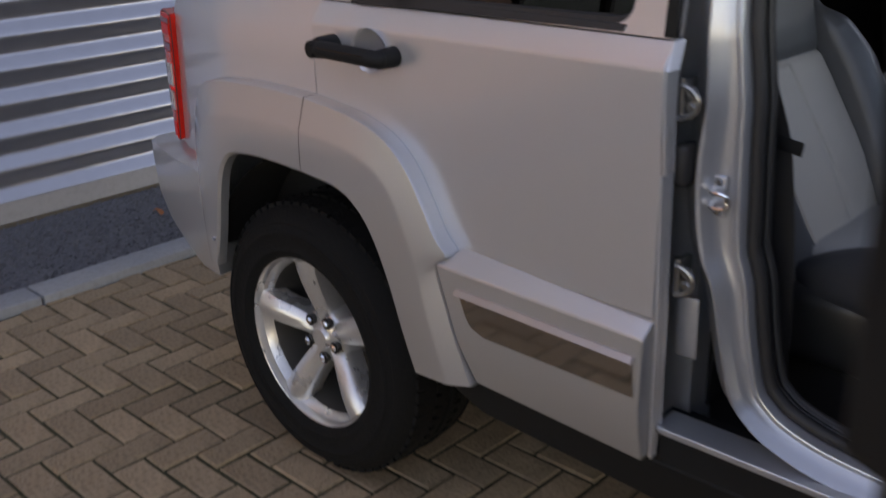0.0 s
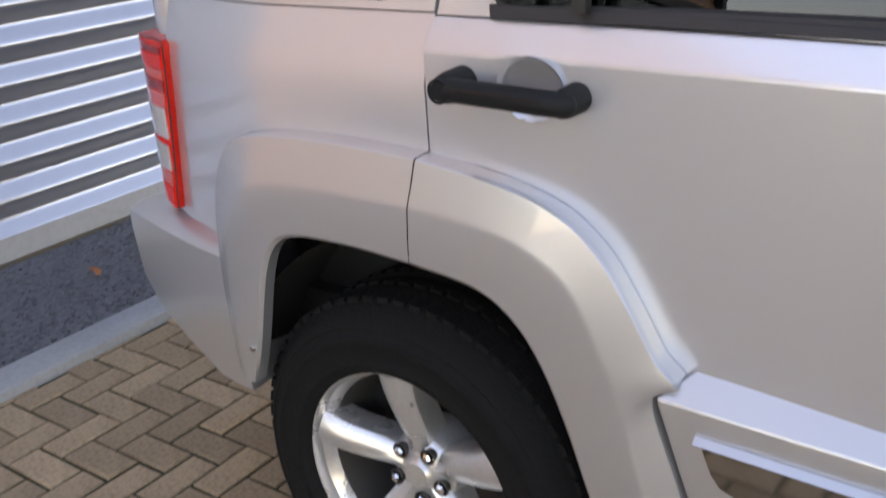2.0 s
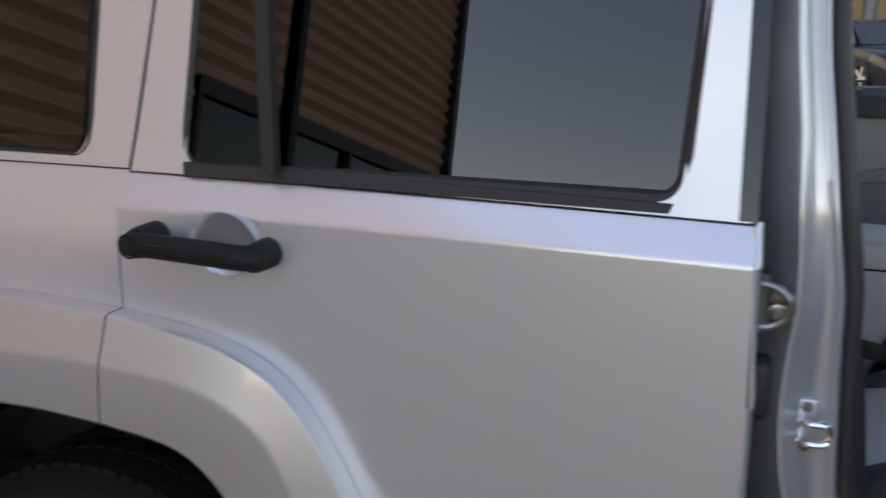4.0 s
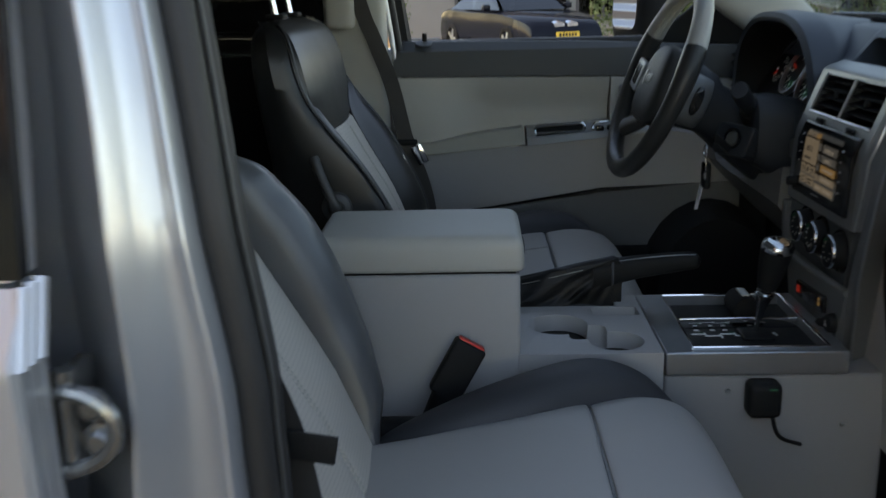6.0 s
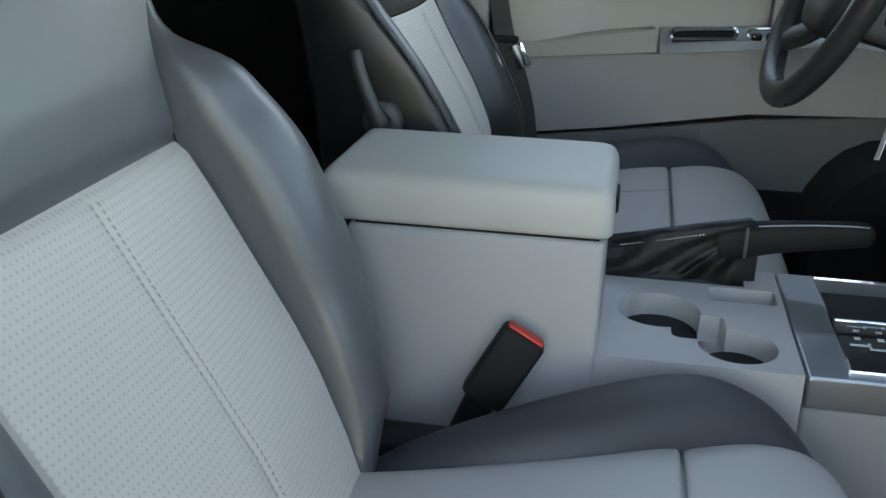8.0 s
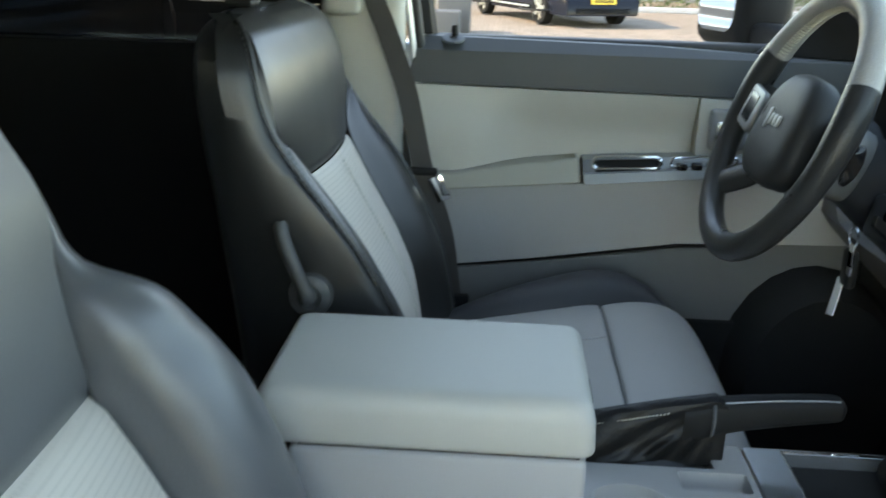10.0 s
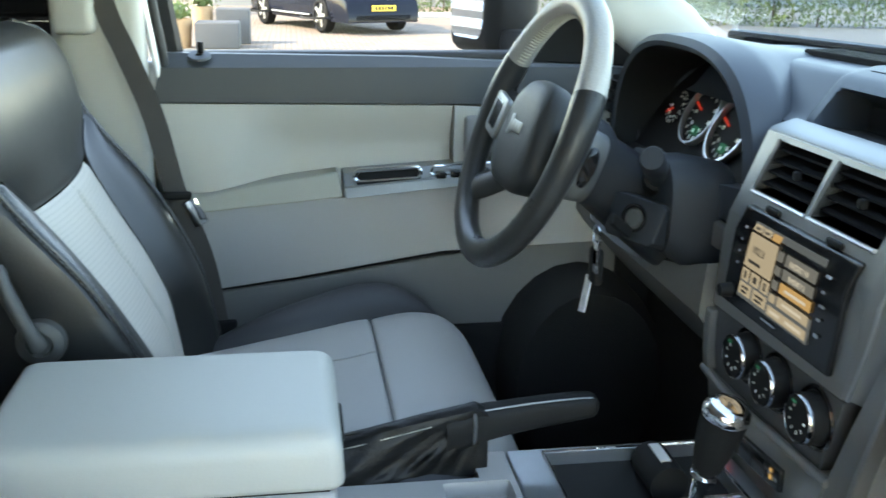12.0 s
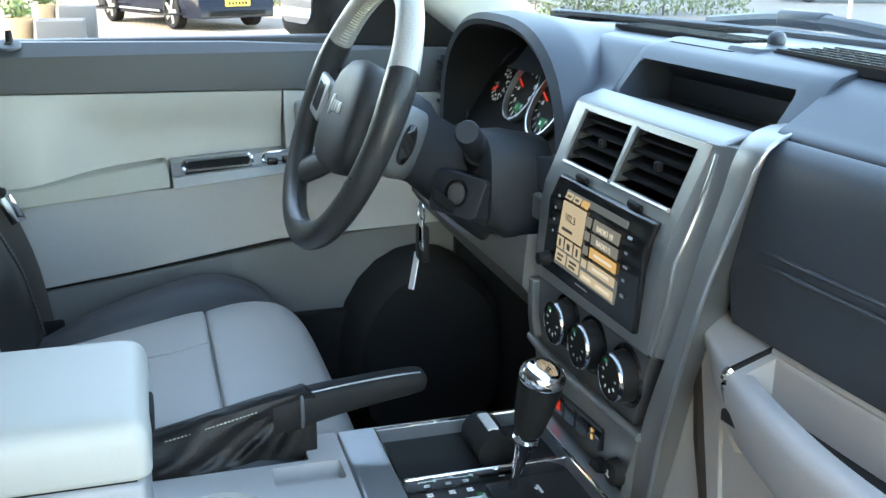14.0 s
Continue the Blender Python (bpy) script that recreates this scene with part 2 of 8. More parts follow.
def oval(c, u, v, n=18, p=2.6):
    out = []
    for i in range(n):
        a = 2 * math.pi * i / n
        x, y = math.cos(a), math.sin(a)
        out.append(Vector(c) + Vector(u) * math.copysign(abs(x) ** (2 / p), x) + Vector(v) * math.copysign(abs(y) ** (2 / p), y))
    return out


def tube(points, r, bm=None, n=10, caps=True, flat=1.0, up=(0, 0, 1)):
    """A round bar along points; r a number or one for each point; flat squeezes it along its second axis."""
    bm = bm or bmesh.new()
    pts = [Vector(p) for p in points]
    loops = []
    for i, p in enumerate(pts):
        d = (pts[min(i + 1, len(pts) - 1)] - pts[max(i - 1, 0)]).normalized()
        s = d.cross(Vector(up))
        s = s.normalized() if s.length > 1e-4 else Vector((1, 0, 0))
        t = s.cross(d)
        rr = r[i] if isinstance(r, (list, tuple)) else r
        loops.append([p + rr * (math.cos(a) * s + flat * math.sin(a) * t) for a in [2 * math.pi * k / n for k in range(n)]])
    return rings(bm, loops, True, caps)


def curve(ctrl, n):
    """n points on a smooth line through the control points."""
    c = [Vector(p) for p in ctrl]
    c = [2 * c[0] - c[1]] + c + [2 * c[-1] - c[-2]]
    out = []
    for k in range(n):
        f = k / (n - 1) * (len(c) - 3)
        i = min(int(f), len(c) - 4)
        t = f - i
        a, b, d, e = c[i:i + 4]
        out.append(0.5 * (2 * b + (d - a) * t + (2 * a - 5 * b + 4 * d - e) * t * t + (3 * b - a - 3 * d + e) * t ** 3))
    return out


def lathe(profile, m, n=40, bm=None, cap=False):
    """Turns (radius, height) pairs round the z axis of m."""
    own = bmesh.new()
    loops = [[Vector((r * math.cos(2 * math.pi * k / n), r * math.sin(2 * math.pi * k / n), h)) for k in range(n)] for r, h in profile]
    rings(own, loops, True, cap)
    bmesh.ops.remove_doubles(own, verts=own.verts, dist=1e-6)
    return merge(own, bm, m)


def grid(f, nu, nv, bm=None):
    bm = bm or bmesh.new()
    vs = [[bm.verts.new(f(i / nu, j / nv)) for j in range(nv + 1)] for i in range(nu + 1)]
    for i in range(nu):
        for j in range(nv):
            bm.faces.new((vs[i][j], vs[i + 1][j], vs[i + 1][j + 1], vs[i][j + 1]))
    return bm


def slab(outline, depth, to, step=0.0, cuts=()):
    """A plate from a 2D outline; to(a, b, d) puts its points into the world, d from 0 (face) to depth. step cuts it into cells, so that it can bend."""
    bm = bmesh.new()
    bm.faces.new([bm.verts.new((a, b, 0)) for a, b in outline])
    if step:
        lo = [min(p[i] for p in outline) for i in (0, 1)]
        hi = [max(p[i] for p in outline) for i in (0, 1)]
        for i in (0, 1):
            at = [lo[i] + step * k for k in range(1, int((hi[i] - lo[i]) / step) + 1)] + [c for ax, c in cuts if ax == i]
            for x in at:
                no = (1, 0, 0) if i == 0 else (0, 1, 0)
                bmesh.ops.bisect_plane(bm, geom=bm.verts[:] + bm.edges[:] + bm.faces[:], plane_co=[x * k for k in no], plane_no=no, dist=1e-5)
    front = bm.faces[:]
    new_geo = bmesh.ops.extrude_face_region(bm, geom=front)["geom"]
    moved = {v for v in new_geo if isinstance(v, bmesh.types.BMVert)}
    for v in bm.verts:
        d = depth if v in moved else 0.0
        v.co = to(v.co.x, v.co.y, d)
    return bm


def table(rows, x):
    """A smooth value at x from (x, value) rows."""
    if x <= rows[0][0]:
        return rows[0][1]
    for (a, u), (b, v) in zip(rows, rows[1:]):
        if x <= b:
            t = (x - a) / (b - a)
            return u + (v - u) * t
    return rows[-1][1]


def smooth_table(rows, x, d=0.010):
    return sum(table(rows, x + d * k) for k in (-1.5, -0.5, 0.5, 1.5)) / 4


def rounded(x0, z0, x1, z1, r, n=5):
    out = []
    for cx, cz, a0 in ((x1 - r, z1 - r, 0), (x0 + r, z1 - r, 90), (x0 + r, z0 + r, 180), (x1 - r, z0 + r, 270)):
        out += [(cx + r * math.cos(radians(a0 + 90 * k / n)), cz + r * math.sin(radians(a0 + 90 * k / n))) for k in range(n + 1)]
    return out


def hole(ob, cutter):
    """Takes the cutter's volume out of ob."""
    b = ob.modifiers.new("opening", "BOOLEAN")
    b.operation, b.solver, b.object = "DIFFERENCE", "EXACT", cutter
    dg = bpy.context.evaluated_depsgraph_get()
    me = bpy.data.meshes.new_from_object(ob.evaluated_get(dg))
    ob.modifiers.clear()
    ob.data = me
    me.shade_smooth()
    me.set_sharp_from_angle(angle=radians(25))
    ob.modifiers.new("normals", "WEIGHTED_NORMAL").keep_sharp = True
    old = cutter.data
    bpy.data.objects.remove(cutter)
    bpy.data.meshes.remove(old)
    return ob


def bars(parent, name, rows, to, material, depth=0.0008):
    """Small plain bars (a0, b0, a1, b1) on a surface, one mesh."""
    bm = bmesh.new()
    for a0, b0, a1, b1 in rows:
        q = [to(a0, b0, 0), to(a1, b0, 0), to(a1, b1, 0), to(a0, b1, 0)]
        w = [to(a0, b0, depth), to(a1, b0, depth), to(a1, b1, depth), to(a0, b1, depth)]
        rings(bm, [w, q])
    return part(name, bm, material, parent, smooth=False)


# ---- ground, kerb, wall ----
def paver_ground():
    m = mat("far_pavers", (0.135, 0.11, 0.085), 0.85, 0, 0.2, 0.6, 0.4, 30, tint=(0.16, 0.13, 0.10))
    n, l = m.node_tree.nodes, m.node_tree.links
    p = n["Principled BSDF"]
    old = p.inputs["Base Color"].links[0].from_socket
    br = n.new("ShaderNodeTexBrick")
    br.inputs["Scale"].default_value = 2.5
    br.inputs["Mortar Size"].default_value = 0.03
    br.inputs["Mortar"].default_value = (0.09, 0.07, 0.05, 1)
    br.inputs["Color2"].default_value = (0.25, 0.19, 0.15, 1)
    co = n.new("ShaderNodeTexCoord")
    l.new(co.outputs["Object"], br.inputs["Vector"])
    l.new(old, br.inputs["Color1"])
    l.new(br.outputs[0], p.inputs["Base Color"])
    bm = bmesh.new()
    bmesh.ops.create_grid(bm, x_segments=20, y_segments=20, size=1)
    for v in bm.verts:
        r = 1.0
        v.co = Vector((v.co.x * 400 * abs(v.co.x) ** 1.5 * r, v.co.y * 400 * abs(v.co.y) ** 1.5 * r, -0.014))
    solo("ground", bm, m, "wide paved yard of reddish clay pavers", "ground", kind="structure", smooth=False)


paver_ground()
solo("road", box((7.2, -60, -0.03), (200, 200, -0.006)), mat("street_asphalt", (0.115, 0.12, 0.125), 0.85, 0, 0.18, 0.5, 0.5, 60), "grey asphalt street beyond the yard", "road", kind="structure", smooth=False)
solo("road_kerb", rbox((7.05, -60, -0.05), (7.20, 120, 0.02), 0.01), KERB, "grey kerb between the yard and the street", "kerb", kind="structure")
solo("sand_bed", box((-1.615, -4.8, -0.05), (5.7, 5.7, -0.006)), SAND, "dark mossy joint sand under the pavers", "ground", kind="structure", smooth=False)
kb = bmesh.new()
for k in range(10):
    rbox((-1.765, -5 + k * 1.0, -0.1), (-1.615, -4.006 + k * 1.0, 0.035), 0.012, kb, seg=2)
solo("kerb", kb, KERB, "grey concrete edging kerb between pavers and gravel", "kerb", kind="structure")


def gravel_bed():
    bm = grid(lambda u, v: Vector((-2.75 + u * 1.0, -5 + v * 10, 0.004 + 0.006 * noise.noise(Vector((u * 60, v * 500, 0))))), 50, 300)
    solo("gravel_bed", bm, GRAVEL, "bed of dark grey gravel along the building", "gravel", kind="stuff")
    st = bmesh.new()
    rng = random.Random(4)
    for k in range(2600):
        x, y, r = rng.uniform(-2.6, -1.77), rng.uniform(-0.9, 1.7), rng.uniform(0.006, 0.014)
        m = Matrix.Translation((x, y, 0.008)) @ Euler((rng.random() * 6, rng.random() * 6, rng.random() * 6)).to_matrix().to_4x4() @ Matrix.Diagonal((r, r * 0.8, r * 0.6, 1))
        vs = [m @ Vector(p) for p in ((1, 0, 0), (-1, 0, 0), (0, 1, 0), (0, -1, 0), (0, 0, 1), (0, 0, -1))]
        vs = [st.verts.new(p) for p in vs]
        for a, b, c in ((0, 2, 4), (2, 1, 4), (1, 3, 4), (3, 0, 4), (2, 0, 5), (1, 2, 5), (3, 1, 5), (0, 3, 5)):
            st.faces.new((vs[a], vs[b], vs[c]))
    solo("gravel_stones", st, GRAVEL, "loose dark grey gravel stones on the bed", "gravel", kind="stuff", smooth=False)


gravel_bed()
lf = grid(lambda u, v: Vector((-2.2 + 0.05 * u, 0.81 + 0.04 * v * math.sin(math.pi * (0.15 + 0.7 * u)), 0.025 + 0.012 * math.sin(3 * u + 2 * v))), 6, 4)
solo("fallen_leaf", lf, ORANGELEAF, "single orange fallen leaf on the gravel", "leaf")


def corrugated(name, origin, along, length, z0, z1, material, pitch, depth, label):
    """Sheet cladding with lying trapezoid ribs; along is the direction of the ribs, its left hand side the outside."""
    o, a = Vector(origin), Vector(along).normalized()
    outw = Vector((0, 0, 1)).cross(a)
    n = round((z1 - z0) / pitch) * 14
    prof = [(z0 + pitch * k / 14, depth * (0.5 + math.asin(0.96 * math.sin(2 * math.pi * k / 14)) / 2.6)) for k in range(n + 1)]
    z = prof[-1][0]
    bm = bmesh.new()
    loops = [[o + a * s + outw * d + Vector((0, 0, h)) for h, d in prof] for s in [length * k / 12 for k in range(13)]]
    rings(bm, loops, False, False)
    back = [[o + a * s - outw * 0.25 + Vector((0, 0, h)) for h in (z0, z)] for s in (0, length)]
    rings(bm, back, False, False)
    return solo(name, bm, material, label, "wall", kind="structure")


corrugated("wall_west", (-2.64, 9.0, 0), (0, -1, 0), 10.5, 0.071, 7.0, CLADW, 0.148, 0.046, "light grey corrugated metal cladding of a building")
corrugated("wall_west_middle", (-2.64, -1.5, 0), (0, -1, 0), 2.4, 0.071, 7.0, BROWNCL, 0.148, 0.046, "corrugated cladding with reflected brown painted in, beside a glazed shop front")
corrugated("wall_west_upper", (-2.64, -3.9, 0), (0, -1, 0), 4.6, 2.30, 7.0, BROWNCL, 0.148, 0.046, "corrugated cladding with reflected brown painted in, above a glazed shop front")
solo("wall_trim", box((-2.66, -8.56, 2.28), (-2.535, -8.44, 7.05)), FRAME, "dark corner flashing at the end of the cladding", "trim", kind="structure", smooth=False)
solo("wall_plinth", box((-2.9, -3.9, -0.05), (-2.592, 9, 0.118)), mat("base_flashing", (0.42, 0.415, 0.42), 0.45, 0.3, 0.08, 3, 0.1, 60, dirt=0.12), "low grey metal flashing under the cladding", "plinth", kind="structure", smooth=False)
solo("wall_foot", box((-2.88, -3.9, -0.05), (-2.584, 9, 0.022)), mat("mossy_edge", (0.13, 0.10, 0.07), 0.9, 0, 0.35, 9, 0.6, 80), "dirty strip where the wall meets the gravel", "trim", kind="structure", smooth=False)

# ---- the car body ----
suv = thing("suv", (0.6, 0.9, 0.0), "silver off-road station wagon with the front passenger door open", "car")


def bulge(x):
    """The body is widest at the pillar between the doors."""
    return -0.040 * min(max((x - 0.36) / 0.64, 0), 1) ** 1.2


def side(x, z):
    """How far the right flank lies in from its outermost line."""
    y = min(max(z - 1.172, 0), 0.05) * 0.8 + max(z - 1.222, 0) * 0.15 + max(0.6 - z, 0) ** 2 * 0.3
    return y + 0.36 * max(-0.25 - x, 0) ** 1.4 + bulge(x)


def soft_side(x, z, d):
    """The quarter panel's flank, whose shoulder rolls softly into the window line."""
    s = min(max((z - 1.10) / 0.13, 0), 1)
    return Vector((x, 0.043 * s * s * (3 - 2 * s) * s ** 0.5 + max(0.6 - z, 0) ** 2 * 0.3 + 0.36 * max(-0.25 - x, 0) ** 1.4 + d, z))


def flank(off=0.0, curl=1.0):
    return lambda x, z, d: Vector((x, side(x, z) + off + d, z))


FL_OUT = [(0.1045, 1.013), (0.25, 0.993), (0.345, 0.962), (0.41, 0.913), (0.458, 0.845), (0.50, 0.775), (0.532, 0.742)]
FR_OUT = [(-0.405, 0.50), (-0.418, 0.70), (-0.395, 0.87), (-0.335, 0.975), (-0.24, 1.012), (-0.06, 1.019), (0.1015, 1.013)]
fl = [(p.x, p.y) for p in curve([(*p, 0) for p in FL_OUT], 14)]
fr = [(p.x, p.y) for p in curve([(*p, 0) for p in FR_OUT], 18)]

skin = part("rear_door", slab([(0.1045, 1.213), *fl, (1.004, 0.748), (1.006, 1.0), (1.003, 1.208)], 0.03, flank(), 0.06, [(1, 1.172)]), SILVER, suv, "silver rear door panel", bevel=0.004)
eye = bmesh.new()
bmesh.ops.create_uvsphere(eye, u_segments=24, v_segments=16, radius=1, matrix=Matrix.Translation((0.288, -0.013, 1.127)) @ Matrix.Diagonal((0.056, 0.026, 0.047, 1)))
cutter = part("cutter", eye, SILVER, None)
bowl = cutter.data.copy()
hole(skin, cutter)
skin.data.materials.clear()
skin.data.materials.append(SILVER)
bb = bmesh.new()
bb.from_mesh(bowl)
bmesh.ops.delete(bb, geom=[v for v in bb.verts if v.co.y < -0.0095 - 0.05 * (v.co.x - 0.288)], context="VERTS")
part("handle_cup", bb, SILVER, skin)
bpy.data.meshes.remove(bowl)

# door frame round the window, above the belt
fr_me = part("door_frame", slab([(0.108, 1.216), (0.996, 1.211), (0.985, 1.66), (0.17, 1.66)], 0.035, flank(), 0.07), SILVER, suv, "silver door frame round the side window")
cut = part("cutter", slab(rounded(0.2, 1.226, 0.914, 1.60, 0.03), 0.4, lambda x, z, d: Vector((x + (z - 1.23) * 0.06, -0.1 + d, z))), SILVER, None)
hole(fr_me, cut)
fr_me.data.materials.clear()
fr_me.data.materials.append(SILVER)


def window_set(x0, x1, z0, z1, lean, split=None, name="side_window"):
    to = lambda off: (lambda x, z, d: Vector((x + (z - z0) * lean, side(x, z) + off + d, z)))
    flat = lambda x, z, d: Vector((x + (z - z0) * lean, side(x, z) - bulge(x) + bulge(0.78) + 0.020 + d, z))
    pane = part(name, slab(rounded(x0 + 0.005, z0 + 0.004, x1 - 0.005, z1, 0.025), 0.004, flat), TINT, suv, "dark privacy glass", smooth=False)
    ring = bmesh.new()
    path = [to(0.010)(x, z, 0) for x, z in rounded(x0 - 0.004, z0 - 0.004, x1 + 0.004, z1 + 0.004, 0.03)]
    tube(path + path[:1], 0.012, ring, 8, up=(0, 1, 0))
    part("window_seal", ring, SEAL, pane, "black rubber window seal")
    return pane


pane = window_set(0.2, 0.914, 1.230, 1.60, 0.06)
part("belt_seal", slab([(0.206, 1.214), (0.902, 1.215), (0.907, 1.226), (0.200, 1.234)], 0.02, lambda x, z, d: Vector((x, side(x, z) - 0.008 + d, z)), 0.1), SEAL, pane, "black belt-line rubber seal", bevel=0.004)
part("window_divider", box((0.345, 0.012, 1.23), (0.365, 0.030, 1.60)), SEAL, pane, smooth=False)
part("pillar_applique", slab([(0.982, 1.213), (1.003, 1.213), (0.996, 1.66), (0.973, 1.66)], 0.012, flank(-0.003)), GLOSS, suv, "gloss black pillar cover", smooth=False)
edge = bmesh.new()
for off, r in ((0.004, 0.005), (0.016, 0.005), (0.028, 0.006)):
    tube([(1.002, off - 0.022, 0.46), (1.008, off - 0.034, 0.74), (1.009, off - 0.040, 1.0), (1.006, off - 0.036, 1.165), (1.003, off - 0.014, 1.208)], r, edge, 8)
part("door_edge", edge, SILVER, skin, "folded edge of the rear door")


def door_handle():
    dy = -0.007
    bar = tube(curve([(0.176, -0.040 + dy, 1.127), (0.20, -0.046 + dy, 1.1275), (0.27, -0.048 + dy, 1.126), (0.335, -0.046 + dy, 1.123), (0.360, -0.038 + dy, 1.121), (0.368, -0.026 + dy, 1.120)], 20), [0.0185] * 16 + [0.0185, 0.018, 0.0165, 0.013], None, 14, flat=0.95)
    h = part("door_handle", bar, BLACK, skin, "black plastic grab handle")
    part("handle_groove", tube(curve([(0.205, -0.0655 + dy, 1.1335), (0.27, -0.0665 + dy, 1.132), (0.34, -0.064 + dy, 1.129)], 10), 0.0016, None, 6), GLOSS, skin)
    for x, z, r in ((0.174, 1.127, 0.0235), (0.360, 1.1205, 0.0205)):
        part("handle_base", lathe([(0.0, -0.046), (r - 0.008, -0.046), (r - 0.002, -0.041), (r, -0.03), (r + 0.001, 0.008)], Matrix.Translation((x, dy, z)) @ Matrix.Rotation(radians(-90), 4, "X"), 28), BLACK, skin)
    lock = lathe([(0.0, 0.0), (0.0125, 0.0), (0.0145, -0.003), (0.0145, -0.010)], Matrix.Translation((0.174, -0.0615 + dy, 1.127)) @ Matrix.Rotation(radians(90), 4, "X"), 28)
    part("lock_cover", lock, BLACK, skin, "round black lock cover")
    part("lock_ring", lathe([(0.0148, 0.0), (0.0165, 0.0015), (0.0185, 0.0), (0.0185, -0.006)], Matrix.Translation((0.174, -0.0585 + dy, 1.127)) @ Matrix.Rotation(radians(90), 4, "X"), 32), BLACK, skin)


door_handle()

# lower door cladding with its chrome plate
lip = bmesh.new()
rings(lip, [[Vector((x0, -0.004 + 0.4 * bulge(x0), z0)), Vector((x1, -0.050 + 0.4 * bulge(x1), z1)), Vector((x2, -0.050 + 0.4 * bulge(x2), z1 - 0.01)), Vector((x2, 0.4 * bulge(x2), z1 - 0.01))] for x0, z0, x1, z1, x2 in
            [(0.545, 0.756, 0.503, 0.722, 0.51), (0.78, 0.753, 0.76, 0.718, 0.76), (1.004, 0.749, 1.004, 0.714, 1.004)]], True, True)
cl = part("door_cladding", slab([(0.504, 0.719), (1.004, 0.711), (0.996, 0.458), (0.592, 0.470)], 0.05, lambda x, z, d: Vector((x, 0.4 * bulge(x) - 0.050 + max(0.56 - z, 0) * 0.25 + d, z)), 0.06), CLAD, suv, "grey-silver lower door cladding", bevel=0.006)
part("cladding_lip", lip, CLAD, cl, smooth=False, bevel=0.004)
BADGE = [(0.573, 0.672), (0.986, 0.666), (0.990, 0.601), (0.638, 0.600), (0.604, 0.612), (0.590, 0.630)]
part("chrome_plate", slab(BADGE, 0.01, lambda x, z, d: Vector((x, 0.4 * bulge(x) - 0.0535 + d, z)), 0.06), mat("dark_chrome", (0.42, 0.40, 0.38), 0.06, 1.0, 0.02, 5), cl, "polished chrome insert plate", smooth=False)
part("chrome_strip", rings(bmesh.new(), [[Vector((x, 0.4 * bulge(x) - 0.0655, z - 0.003)), Vector((x, 0.4 * bulge(x) - 0.0560, z + 0.006)), Vector((x, 0.4 * bulge(x) - 0.046, z + 0.006)), Vector((x, 0.4 * bulge(x) - 0.046, z - 0.005))] for x, z in ((0.566, 0.680), (0.990, 0.674))], True, True), BRUSHED, cl, "bright chrome top strip", smooth=False)

# quarter panel
qx = [(-0.645, 0.77), (-0.62, 0.90), (-0.596, 1.0), (-0.580, 1.14), (-0.60, 1.216)]
quarter = part("quarter_panel", slab([(0.1005, 1.216), *qx[::-1], (-0.425, 0.74), *fr[6:]], 0.03, soft_side, 0.025), SILVER, suv, "silver rear quarter panel", bevel=0.004)
qf = part("quarter_frame", slab([(0.101, 1.219), (-0.60, 1.219), (-0.55, 1.66), (0.163, 1.66)], 0.03, flank(), 0.07), SILVER, suv, "silver frame of the rear side window")
hole(qf, part("cutter", slab(rounded(-0.43, 1.232, 0.022, 1.58, 0.035), 0.5, lambda x, z, d: Vector((x + (z - 1.23) * 0.05, -0.1 + d, z))), SILVER, None))
qf.data.materials.clear()
qf.data.materials.append(SILVER)
window_set(-0.43, 0.022, 1.236, 1.58, 0.05)


def flare(name, out, ridge, inner, n, label):
    o, r, i = (curve([(*p, 0) for p in c], n) for c in (out, ridge, inner))
    loops = []
    for k in range(n):
        a, b, c = o[k], r[k], i[k]
        q = lambda f: a.lerp(b, f)
        s = lambda p, d: Vector((p.x, side(p.x, p.y) + d, p.y))
        mid = b.lerp(c, 0.5)
        loops.append([s(a, 0.010), s(a, -0.020), s(q(0.006), -0.0300), s(q(0.020), -0.0360), s(q(0.045), -0.0388), s(q(0.12), -0.0403), s(q(0.55), -0.0465), s(q(0.90), -0.0530), s(q(0.97), -0.0540), s(b.lerp(c, 0.05), -0.0547),
                      s(mid, -0.0545), s(b.lerp(c, 0.93), -0.0525), s(c, -0.046), s(c, -0.022)])
    f = part(name, rings(bmesh.new(), loops, False, False), CLAD, suv, label)
    f.data.set_sharp_from_angle(angle=radians(30))
    part("flare_gap", tube([Vector((p.x, side(p.x, p.y) - 0.001, p.y)) for p in o], 0.0014, None, 6, up=(0, 1, 0)), SILVER_IN, f)
    return f


flare("wheel_flare", FR_OUT, [(-0.362, 0.50), (-0.368, 0.68), (-0.348, 0.82), (-0.29, 0.905), (-0.2, 0.932), (-0.05, 0.938), (0.0925, 0.936)],
      [(-0.330, 0.50), (-0.292, 0.60), (-0.25, 0.75), (-0.215, 0.815), (-0.16, 0.84), (-0.04, 0.845), (0.0855, 0.838)], 40, "silver wheel-arch flare on the quarter panel")
flare("wheel_flare", FL_OUT + [(0.498, 0.712), (0.535, 0.60), (0.588, 0.465)], [(0.0948, 0.936), (0.238, 0.922), (0.321, 0.894), (0.375, 0.85), (0.420, 0.765), (0.452, 0.69), (0.485, 0.58), (0.53, 0.455)],
      [(0.0878, 0.838), (0.206, 0.821), (0.273, 0.78), (0.319, 0.716), (0.360, 0.623), (0.392, 0.53), (0.420, 0.445)], 44, "silver wheel-arch flare on the rear door")
part("flare_screw", lathe([(0, 0), (0.006, 0), (0.006, 0.004)], Matrix.Translation((-0.312, 0.0 - 0.052, 0.585)) @ Matrix.Rotation(radians(-90), 4, "X"), 10), CHROME, suv)


